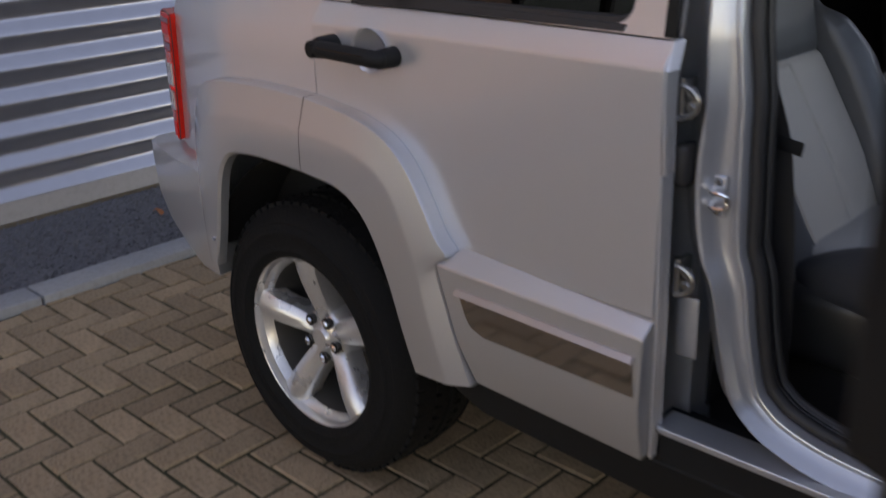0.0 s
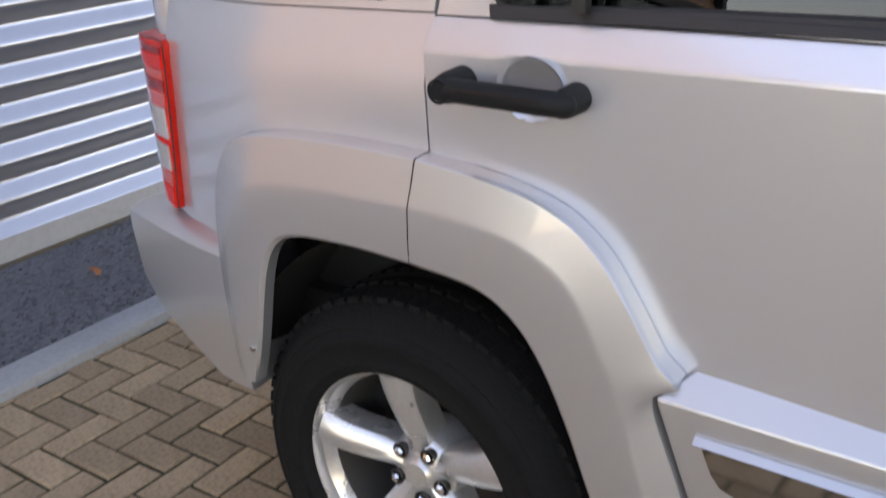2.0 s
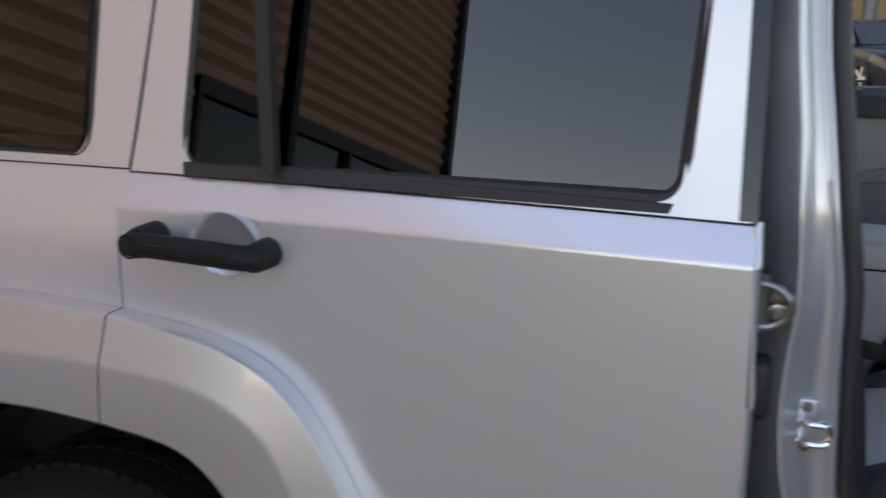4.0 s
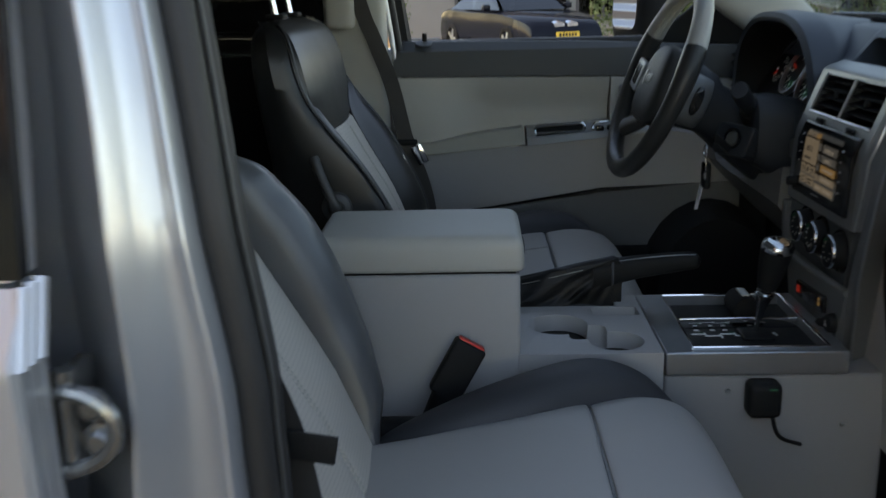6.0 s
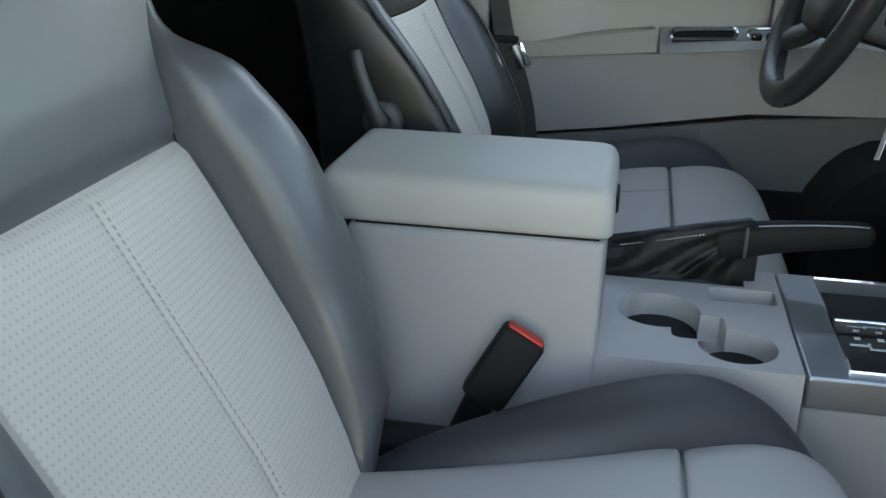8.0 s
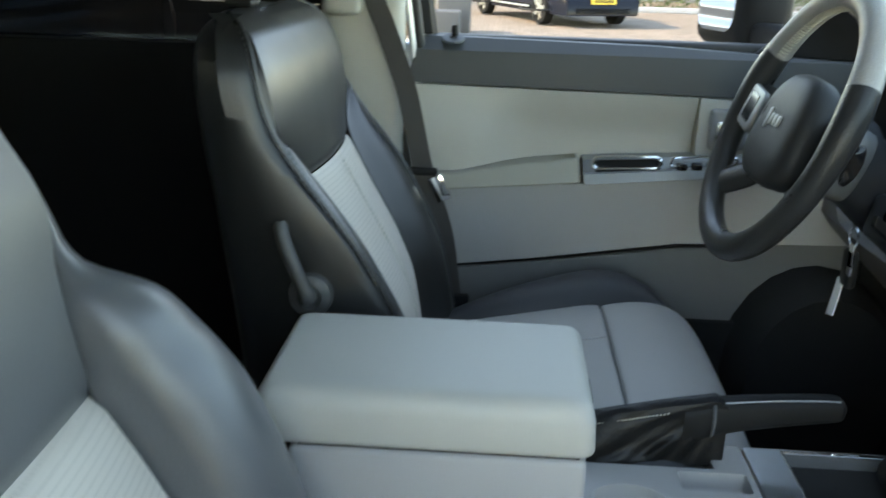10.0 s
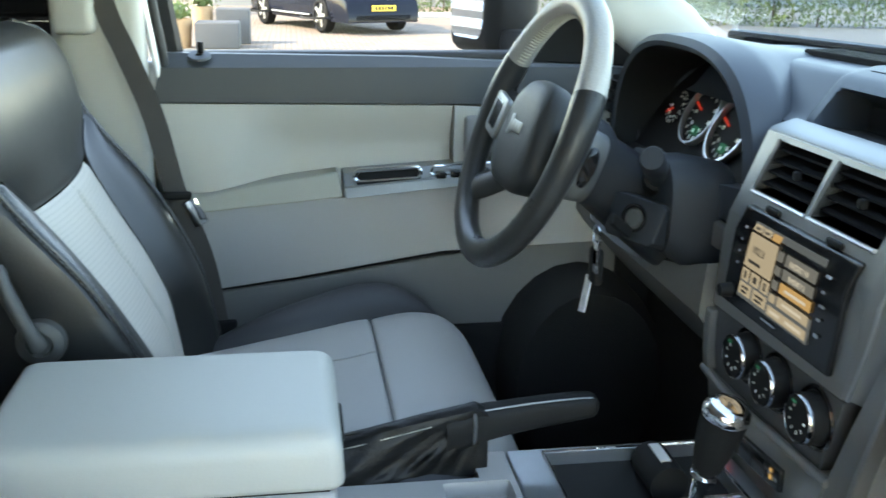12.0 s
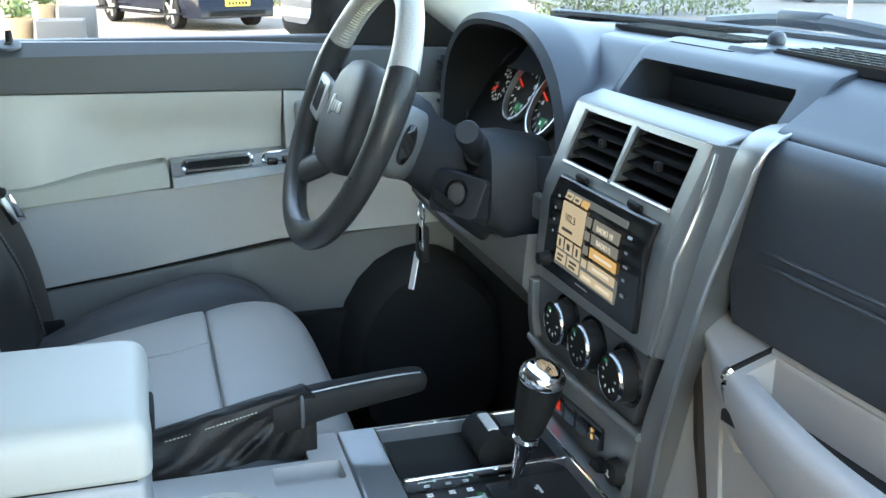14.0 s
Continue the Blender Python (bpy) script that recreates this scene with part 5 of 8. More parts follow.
    if driver:
        lever = tube(curve([(1.030, cy - 0.272, 1.022), (1.026, cy - 0.277, 1.036), (1.014, cy - 0.278, 1.066), (1.004, cy - 0.276, 1.092), (0.999, cy - 0.272, 1.112)], 14), [0.0105] * 3 + [0.0085] * 10 + [0.006], None, 12)
        part("backrest_lever", lever, LEVERGREY, s, "grey plastic backrest lever")
        part("lever_pivot", lathe([(0.0, 0.006), (0.012, 0.006), (0.014, 0.010), (0.020, 0.009), (0.0245, 0.006), (0.026, 0.0), (0.026, -0.03)], Matrix.Translation((1.030, cy - 0.258, 1.022)) @ Matrix.Rotation(radians(90), 4, "X"), 28), LEVERGREY, s, "round grey lever pivot")
    return s


seat(0.455, 0.966, 1.104, 0.59, 0.842, "passenger seat in dark leather lightened for sheen, with light grey insert", False)
seat(1.315, 1.022, 1.155, 0.47, 0.866, "driver's seat in dark leather with raised headrest", True)


def belt(name, pts, label, tongue, metal, width, cloth):
    b = thing(name, pts[-1], label, "seat belt")
    c = curve(pts, 40)
    loops = []
    for i, p in enumerate(c):
        d = (c[min(i + 1, 39)] - c[max(i - 1, 0)]).normalized()
        s = d.cross(Vector((0, 1, 0.0))).normalized()
        t = s.cross(d)
        loops.append([p + s * width / 2 + t * 0.0008, p - s * width / 2 + t * 0.0008, p - s * width / 2 - t * 0.0008, p + s * width / 2 - t * 0.0008])
    part("webbing", rings(bmesh.new(), loops), cloth, b, "woven webbing", smooth=False)
    q = Vector(tongue)
    tg = bmesh.new()
    rbox((-0.026, -0.005, -0.006), (0.026, 0.005, 0.007), 0.004, tg, Matrix.Translation(q))
    part("tongue_cover", tg, BLACK, b)
    part("tongue", rbox((-0.012, -0.0015, -0.052), (0.012, 0.0015, -0.008), 0.001, None, Matrix.Translation(q + Vector((0.018, -0.004, 0))) @ Matrix.Rotation(radians(-25 if metal is CHROME else -80), 4, "Y")), metal, b, "belt tongue")
    part("anchor", rbox((-0.03, -0.006, -0.02), (0.03, 0.006, 0.012), 0.004, None, Matrix.Translation(pts[-1])), BLACK, b)
    return b


# the same webbing in a lighter copy, as lit on the driver's side
belt("seat_belt", [(0.965, 1.650, 1.55), (1.018, 1.640, 1.344), (1.044, 1.637, 1.275), (1.080, 1.630, 1.177), (1.102, 1.618, 1.085), (1.112, 1.612, 1.048), (1.148, 1.612, 0.939), (1.166, 1.618, 0.817)], "grey-brown driver's seat belt hanging on the pillar", (1.110, 1.604, 1.048), CHROME, 0.034, mat("lit_belt_webbing", (0.060, 0.054, 0.050), 0.6, 0, 0.15, 40, 0.6, 700))
part("belt_guide_cover", rbox((0.940, 1.618, 1.297), (1.004, 1.662, 1.64), 0.012), VINYL, suv, "light grey cover of the belt guide")
edge_ = curve([(1.045, 1.695, 1.50), (1.070, 1.700, 1.334), (1.084, 1.700, 1.234), (1.098, 1.700, 1.13), (1.106, 1.700, 1.04)], 24)
part("door_edge_trim", tube(edge_, 0.0065, None, 10, up=(0, 1, 0)), SILVER, suv, "pale painted edge of the door opening")
part("door_edge_seal", tube([p + Vector((0.012, 0.006, 0)) for p in edge_], 0.0085, None, 10, up=(0, 1, 0)), SEAL, suv, "black rubber door seal")
belt("seat_belt", [(0.99, 0.215, 1.55), (1.050, 0.156, 1.20), (1.066, 0.152, 1.155), (1.090, 0.150, 1.09), (1.109, 0.150, 1.035), (1.121, 0.150, 0.966), (1.132, 0.152, 0.86), (1.140, 0.155, 0.72), (1.14, 0.155, 0.47)], "passenger seat belt beside the door pillar, webbing darkened for shade", (1.088, 0.147, 1.035), BLACK, 0.046, WEB)

bk = thing("belt_buckle", (1.19, 0.765, 0.78), "black belt buckle with red button beside the console", "seat belt buckle")
bmx = Matrix.Translation((1.257, 0.757, 0.885)) @ Matrix.Rotation(radians(30), 4, "Y") @ Matrix.Rotation(radians(-8), 4, "X")
part("housing", rbox((-0.024, -0.013, -0.085), (0.024, 0.013, 0.0), 0.005, None, bmx), BLACK, bk)
part("red_button", rbox((-0.020, -0.009, -0.002), (0.020, 0.009, 0.003), 0.002, None, bmx), RED, bk, "red release button")
part("stalk", tube([bmx @ Vector((0, 0, -0.08)), (1.175, 0.755, 0.72)], [0.018, 0.014], None, 10), BLACK, bk)

# rear bench, dim behind the front seats
rb = thing("rear_seat", (0.35, 0.9, 0.6), "dark rear bench seat behind the front seats", "car seat")
part("bench_cushion", rbox((0.15, 0.25, 0.62), (0.62, 1.58, 0.80), 0.05), CLOTH2, rb)
part("bench_back", rbox((-0.02, 0.25, 0.70), (0.16, 1.58, 1.28), 0.06), LEATHER, rb)
part("bench_insert", rbox((0.155, 0.95, 0.80), (0.172, 1.35, 1.15), 0.006), CLOTH2, rb)

# ---- centre console ----
con = thing("centre_console", (1.4, 0.885, 0.46), "light grey centre console with padded lid and silver shifter plate", "console")
part("console_box", rbox((1.062, 0.785, 0.46), (1.328, 0.985, 0.979), 0.006), GREY, con, "light grey storage box")
part("lid_gap", box((1.070, 0.790, 0.978), (1.322, 0.980, 0.985)), DEEP, con, smooth=False)
lid = []
for z, d, back in ((0.983, 0.003, 0.0), (0.985, 0.0008, 0.0), (0.988, 0.0, 0.0), (1.014, 0.0015, 0.006), (1.021, 0.0035, 0.011), (1.027, 0.0075, 0.017), (1.031, 0.0125, 0.023), (1.0330, 0.018, 0.029), (1.034, 0.026, 0.037)):
    x0, x1, y0, y1 = 1.044 + back * 0.45 - 0.018 * min((z - 0.983) / 0.03, 1), 1.335 - d * 0.75, 0.783 + d * 0.75, 0.988 - d * 0.75
    lid.append([Vector((a, b, z)) for a, b in rounded(x0, y0, x1, y1, 0.013, 5)])
part("box_lid", rings(bmesh.new(), lid), VINYL, con, "light grey padded lid")
part("lid_catch", rbox((1.329, 0.86, 0.985), (1.338, 0.91, 1.006), 0.004), DEEP, con)
base = part("console_top", box((1.326, 0.784, 0.46), (1.535, 1.062, 0.857)), GREY, con, "light grey tray with cup holders", smooth=False, bevel=0.006)


def cut_cyl(x, y, r):
    return part("cutter", lathe([(r * 0.9, 0.772), (r, 0.87)], Matrix.Translation((x, y, 0)), 40, None, True), GREY, None)


CUPS = [(1.392, 0.915, 0.048), (1.474, 0.838, 0.042)]
base.modifiers.clear()
for x, y, r in CUPS:
    hole(base, cut_cyl(x, y, r))
hole(base, part("cutter", rbox((1.405, 0.845, 0.82), (1.465, 0.91, 0.88), 0.01), GREY, None))
hole(base, part("cutter", rbox((1.452, 0.956, 0.835), (1.528, 0.997, 0.88), 0.004), GREY, None))
hole(base, part("cutter", box((1.32, 1.005, 0.80), (1.495, 1.07, 0.88)), GREY, None))
for x, y, r in CUPS:
    part("cup_mat", lathe([(0.0, 0.800), (r * 0.95, 0.800), (r * 0.965, 0.829), (r * 0.90, 0.831), (0.0, 0.829)], Matrix.Translation((x, y, 0)), 32), BLACK, con, "black rubber cup mat")
part("brake_slot", box((1.33, 1.006, 0.79), (1.494, 1.075, 0.803)), DEEP, con, smooth=False)
plate = part("shifter_plate", rbox((1.537, 0.781, 0.822), (1.80, 1.062, 0.858), 0.004), BRUSHED, con, "satin silver shifter plate")
hole(plate, part("cutter", box((1.582, 0.803, 0.80), (1.775, 1.048, 0.90)), SATIN, None))
part("console_side", rbox((1.537, 0.788, 0.46), (1.86, 1.055, 0.820), 0.006), GREYLO, con, "grey console flank")
part("shifter_well", box((1.580, 0.802, 0.800), (1.777, 1.05, 0.842)), BLACK, con, "black shifter surround", smooth=False)
part("plate_rim", tube([(1.580, 0.800, 0.859), (1.580, 1.05, 0.859), (1.777, 1.05, 0.859), (1.777, 0.800, 0.859), (1.580, 0.800, 0.859)], 0.0022, None, 6), CHROME, con)
part("gate_rail", rbox((1.585, 0.927, 0.842), (1.772, 0.932, 0.860), 0.002), CHROME, con, "bright gate rail")
part("switch_wheel", rings(bmesh.new(), [oval((1.70, 0.955, 0.860), (0.022, 0, 0), (0, 0, 0.022), 20, 2), oval((1.70, 1.02, 0.860), (0.022, 0, 0), (0, 0, 0.022), 20, 2)]), BLACK, con, "black drive-mode switch")
part("switch_mark", box((1.694, 0.97, 0.881), (1.706, 1.01, 0.8835)), DIALWHITE, con, smooth=False)
gate = []
for k, (x0, x1) in enumerate(((1.60, 1.622), (1.622, 1.645), (1.645, 1.668), (1.668, 1.69), (1.69, 1.73))):
    y = 0.898 - 0.008 * (k % 2)
    gate.append((x0, y, x1, y + 0.004))
    gate.append((x1 - 0.003, y - 0.008, x1, y + 0.008))
bars(con, "gate_marks", gate, lambda a, b, e: Vector((a, b, 0.8425 + e)), DIALWHITE)
for gx in (1.607, 1.632, 1.652, 1.695):
    bars(con, "gear_letter", [(gx, 0.915, gx + 0.007, 0.917), (gx, 0.919, gx + 0.007, 0.921)], lambda a, b, e: Vector((a, b, 0.8425 + e)), DIALWHITE)
for gx in (1.612, 1.660):
    bars(con, "gate_light", [(gx, 0.903, gx + 0.006, 0.908)], lambda a, b, e: Vector((a, b, 0.8426 + e)), GREENGLOW)


def gear_lever():
    b, t = Vector((1.697, 0.902, 0.842)), Vector((1.7135, 0.870, 0.985))
    d = (t - b).normalized()
    m = Matrix.Translation(b) @ d.to_track_quat("Z", "Y").to_matrix().to_4x4()
    g = part("gear_lever", lathe([(0.0045, 0.0), (0.005, 0.025), (0.0075, 0.045), (0.0115, 0.066), (0.0142, 0.070), (0.0142, 0.074), (0.012, 0.076), (0.0142, 0.080), (0.0142, 0.084)], m, 20), CHROME, con, "bright metal lever shaft")
    part("lever_grip", lathe([(0.0, 0.083), (0.0142, 0.083), (0.0158, 0.088), (0.0198, 0.110), (0.0228, 0.135), (0.0236, 0.149)], m, 28), BLACK, g, "black leather lever grip")
    part("lever_cap", lathe([(0.0237, 0.149), (0.0243, 0.152), (0.0238, 0.157), (0.0205, 0.1620), (0.016, 0.1640), (0.009, 0.1650), (0.0, 0.1650)], m, 28), CHROME, g, "chrome lever cap")


gear_lever()
part("shift_boot", rbox((1.672, 0.870, 0.838), (1.722, 0.918, 0.848), 0.004), BLACK, con)


def hand_brake():
    rows = ((1.46, 0.897, 0.024, 0.017), (1.50, 0.908, 0.022, 0.016), (1.54, 0.915, 0.019, 0.016), (1.59, 0.921, 0.0165, 0.0155), (1.622, 0.924, 0.0145, 0.015), (1.634, 0.924, 0.012, 0.013), (1.639, 0.924, 0.005, 0.006))
    c = curve([(x, z, 0) for x, z, r, w in rows], 26)
    e = curve([(r, w, 0) for x, z, r, w in rows], 26)
    h = part("hand_brake", rings(bmesh.new(), [oval((p.x, 1.037, p.y), (0, q.y, 0), (0, 0, q.x), 20, 3.0) for p, q in zip(c, e)]), BLACK, con, "black hand brake lever")
    ridge = [(0.0, 0.893), (0.25, 0.903), (0.6, 0.919), (0.86, 0.929), (0.93, 0.932), (1.0, 0.924)]

    def fold(u, v):
        """The leather gaiter: it hangs from the lever in creases that gather at the lever's collar."""
        x = 1.326 + 0.182 * u
        top_ = table(ridge, u)
        foot = 0.850
        near = 1.006 + 0.022 * u
        far = 1.074 - 0.006 * u
        mid_y = 1.046 - 0.010 * u
        if v < 0.5:
            q = v / 0.5
            y, z = near + (mid_y - 0.014 - near) * q ** 1.25, foot + (top_ - foot) * q ** 0.85
        else:
            q = (v - 0.5) / 0.5
            y = mid_y - 0.014 + (far - mid_y + 0.014) * q
            z = top_ + 0.004 * math.sin(math.pi * min(q * 2, 1)) - (top_ - foot) * max(q - 0.45, 0) / 0.55
        ang = math.atan2((top_ - z) / 0.06 + 0.02, (1.02 - u) * 2.2)
        reach = math.hypot((1 - u) * 2.0, (top_ - z) / 0.06)
        amp = 0.0055 * min(1.0, reach) * min(1, (z - foot) / 0.012) * (0.4 + 0.6 * noise.noise(Vector((3 * u, 4 * v, 2))) ** 2 * 4) * (1 if v < 0.6 else 0.25)
        wave = math.sin(9.5 * ang + 2.2 * noise.noise(Vector((4 * u, 2 * v, 7)))) + 0.45 * math.sin(23 * ang + 5 * u)
        return Vector((x, y - amp * wave * 0.7, z + amp * wave * 0.55))
    boot = part("brake_boot", grid(fold, 80, 48), mat("black_boot_leather", (0.0085, 0.0085, 0.009), 0.46, 0, 0.2, 20, 0.35, 220, spec=0.3), h, "wrinkled black leather boot")
    part("boot_tie", tube([Vector((1.492, 1.037 + 0.019 * math.cos(t), 0.908 + 0.0245 * math.sin(t))) for t in [2 * math.pi * k / 24 for k in range(25)]], 0.0022, None, 6, up=(1, 0, 0)), LEATHER2, boot, "dark tie round the boot")
    st = bmesh.new()
    for k in range(26):
        x = 1.335 + 0.0042 * k
        z = table(ridge, (x - 1.326) / 0.182) - 0.006
        tube([(x, 1.0275 - 0.01 * (x - 1.326) / 0.182, z), (x + 0.0024, 1.0275 - 0.01 * (x - 1.326) / 0.182, z + 0.0006)], 0.0007, st, 5)
    tagged(part("boot_stitches", st, STITCH, boot), kind="stuff")
    part("brake_strip", tube(curve([(1.500, 1.027, 0.9275), (1.55, 1.0265, 0.9335), (1.60, 1.0268, 0.9368), (1.630, 1.028, 0.9365)], 14), 0.0011, None, 6), SATIN, h, "fine bright line on the lever")


hand_brake()
part("tunnel", rbox((1.30, 0.99, 0.46), (1.85, 1.08, 0.83), 0.02), DEEP, con, "black carpeted tunnel side")
for x, z in ((1.630, 0.795), (1.690, 0.800), (1.80, 0.74)):
    part("trim_screw", lathe([(0, 0.002), (0.003, 0.002), (0.004, 0.0)], Matrix.Translation((x, 0.788, z)) @ Matrix.Rotation(radians(90), 4, "X"), 10), SATIN, con, "small trim screw")
adapter = thing("power_adapter", (1.675, 0.76, 0.46), "black plug-in gadget hanging on the console side", "adapter")
part("case", rbox((1.652, 0.752, 0.765), (1.700, 0.789, 0.818), 0.010), BLACK, adapter)
part("indicator", box((1.680, 0.750, 0.810), (1.690, 0.7525, 0.813)), GREENGLOW, adapter, smooth=False)
part("cable", tube(curve([(1.690, 0.770, 0.768), (1.697, 0.768, 0.74), (1.71, 0.772, 0.725), (1.74, 0.786, 0.71)], 12), 0.003, None, 8), BLACK, adapter)

# ---- dashboard ----
def rounded_at(x0, y0, x1, y1, r, z):
    return [Vector((a, b, z)) for a, b in rounded(x0, y0, x1, y1, r)]


dash = thing("dashboard", (1.95, 0.9, 0.46), "charcoal dashboard with silver centre stack and screen", "dashboard")


def pod_at(x, y, z):
    return Vector((x, y + 0.40 * (x - 1.88), z))


def centre_pod():
    """The raised middle of the dashboard: a sloping face with an open tray let into it."""
    foot = [(1.90, 1.15), (1.877, 1.18), (1.877, 1.243)]
    tray = [(1.8785, 1.2445), (1.884, 1.2415), (1.900, 1.2365), (1.961, 1.2290), (1.966, 1.2330), (1.966, 1.258), (1.958, 1.2670), (1.9165, 1.2805), (1.9145, 1.2825)]
    face = [(1.8785 + 0.036 * k / 8, 1.2465 + 0.036 * k / 8) for k in range(9)]
    crest = [(1.921, 1.2885), (1.928, 1.2935), (1.937, 1.2965), (1.98, 1.3025), (2.06, 1.3025), (2.14, 1.299), (2.14, 1.15)]
    loops = []
    for y, inner, dz in ((0.731, 0, 0.0045), (0.7325, 0, 0.0015), (0.737, 0, 0.0), (0.7655, 0, 0.0), (0.7670, 0, 0.0), (0.7715, 1, 0.0), (0.78, 1, 0.0), (1.05, 1, 0.0), (1.0575, 1, 0.0), (1.0625, 0, 0.0), (1.064, 0, 0.0), (1.075, 0, 0.0), (1.0795, 0, 0.0015), (1.081, 0, 0.0045)):
        loops.append([pod_at(x, y, z - (dz if z > 1.244 else 0)) for x, z in foot + (tray if inner else face) + crest])
    pod = part("dash_centre", rings(bmesh.new(), loops), DASH, dash, "charcoal centre pod with open tray")
    # dark sheet on the tray floor paints in the shade of its depth
    part("tray_shade", rings(bmesh.new(), [[pod_at(x, y, z) for x, z in ((1.888, 1.2408), (1.900, 1.2370), (1.958, 1.2298), (1.958, 1.2312), (1.900, 1.2384), (1.888, 1.2420))] for y in (0.776, 1.055)]), mat("tray_shade_grey", (0.030, 0.030, 0.031), 0.8, 0, 0.2, 20, 0.5, 300, spec=0.15), pod, "dark sheet for the shade inside the tray", smooth=False)
    for y0, y1, x in ((0.955, 1.085, 1.957), (0.60, 0.885, 1.962)):
        part("seam_slot", box((x - 0.0016, y0, 1.2960), (x + 0.0016, y1, 1.2998 if y0 > 0.9 else 1.2955)), DEEP, pod, smooth=False)


centre_pod()


def valley(u, v):
    """The sloping hollow between the instrument hood and the centre pod."""
    x = 1.868 + 0.26 * v
    y = 1.07 + 0.34 * u
    z = table([(1.868, 1.240), (1.882, 1.2455), (1.887, 1.2490), (1.926, 1.2880), (1.933, 1.2930), (1.945, 1.2965), (2.02, 1.299), (2.14, 1.294)], x)
    return Vector((x, y + 0.40 * (x - 1.88), z - 0.004 * max(u - 0.6, 0)))


part("dash_valley", grid(valley, 12, 52), DASH, dash, "charcoal hollow beside the hood")


def fascia(u, v):
    """The passenger's side panel below the top pad; it rolls forward under the seam."""
    prof = curve([(1.842, 1.082, 0), (1.835, 1.12, 0), (1.831, 1.17, 0), (1.8315, 1.215, 0), (1.836, 1.238, 0), (1.8445, 1.2495, 0), (1.8535, 1.2530, 0), (1.8545, 1.245, 0)], 30)
    p = prof[round(v * 29)]
    y = 0.742 - 0.61 * u
    return Vector((p.x + 0.05 * u * u, y, p.y))


def top_pad(u, v):
    """The passenger's side of the upper skin, from the seam to the windscreen."""
    prof = curve([(1.8555, 1.247, 0), (1.8560, 1.2535, 0), (1.8605, 1.2580, 0), (1.872, 1.2625, 0), (1.895, 1.2725, 0), (1.925, 1.2855, 0), (1.95, 1.2920, 0), (1.985, 1.2965, 0), (2.06, 1.2975, 0), (2.14, 1.294, 0)], 34)
    p = prof[round(v * 33)]
    y = 0.736 + 0.40 * (p.x - 1.88) - 0.62 * u
    return Vector((p.x + 0.05 * u * u, y, p.y))


part("dash_panel", grid(fascia, 16, 29), DASH, dash, "charcoal passenger side panel")
part("top_pad", grid(top_pad, 16, 33), DASH, dash, "charcoal passenger side top pad")
for z in (1.1645, 1.1535):
    part("panel_crease", tube([(1.8308 + 0.05 * ((0.742 - y) / 0.61) ** 2, y, z) for y in (0.70, 0.66, 0.60, 0.54, 0.46, 0.38, 0.28, 0.18)], [0.0003] + [0.0022] * 7, None, 6), DASH, dash, "pressed crease")
left = bmesh.new()
rings(left, [[Vector((x, y, z)) for x, z in ((1.86, 1.10), (1.855, 1.19), (1.875, 1.225), (1.95, 1.262), (2.14, 1.29), (2.14, 1.10))] for y in (1.575, 1.60, 1.64, 1.675)], True, True)
part("dash_driver", left, DASH, dash, "charcoal driver side panel", bevel=0.006)
# black instead of dash charcoal, painting in the shade under the hood
part("column_surround", rbox((1.845, 1.10, 0.96), (1.90, 1.62, 1.118), 0.015), BLACK, dash, "panel behind the column, blackened for shade")


def hood(x, a, b, cy=1.345, cz=1.135):
    pts = []
    for k in range(33):
        t = math.pi * k / 32
        c, s = math.cos(t), math.sin(t)
        pts.append(Vector((x, cy + a * math.copysign(abs(c) ** 0.72, c), cz + b * abs(s) ** 0.8)))
    return [Vector((x, pts[0].y, 1.05))] + pts + [Vector((x, pts[-1].y, 1.05))]


# the hood's inner side is blackened to paint in its shade
part("hood_inside", rings(bmesh.new(), [hood(1.985, 0.215, 0.150), hood(1.90, 0.226, 0.158), hood(1.835, 0.234, 0.164), hood(1.824, 0.238, 0.168)], False, False), BLACK, dash, "inside of the hood, painted black for its shade")
part("cluster_hood", rings(bmesh.new(), [hood(1.824, 0.238, 0.168), hood(1.820, 0.245, 0.175), hood(1.828, 0.257, 0.184), hood(1.868, 0.256, 0.186), hood(1.885, 0.246, 0.184), hood(1.92, 0.205, 0.178), hood(1.96, 0.175, 0.172), hood(2.06, 0.160, 0.160)], False, False), DASH, dash, "charcoal instrument hood")
CL = Matrix.Translation((1.893, 1.345, 1.200)) @ Matrix.Rotation(radians(28), 4, "Y")
face = part("instrument_face", box((0.004, -0.235, -0.085), (0.012, 0.235, 0.11), None, CL), mat("dial_board", (0.010, 0.010, 0.011), 0.6, spec=0.1), dash, "black instrument panel", smooth=False)
part("cluster_floor", slab([(1.11, 1.822), (1.58, 1.822), (1.58, 1.90), (1.11, 1.90)], 0.012, lambda y, x, d: Vector((x, y, 1.120 + (x - 1.822) * 0.25 - d)), 0.05), BLACK, dash, "black shelf before the dials", smooth=False)
rim_ = [Vector((1.84 - 0.01 * math.sin(math.pi * k / 16), 1.18 + 0.33 * k / 16, 1.128 + 0.014 * math.sin(math.pi * k / 16))) for k in range(17)]
part("shelf_edge", tube(rim_, 0.006, None, 8), DASH, dash)
MX = Matrix.Rotation(radians(-90), 4, "Y")
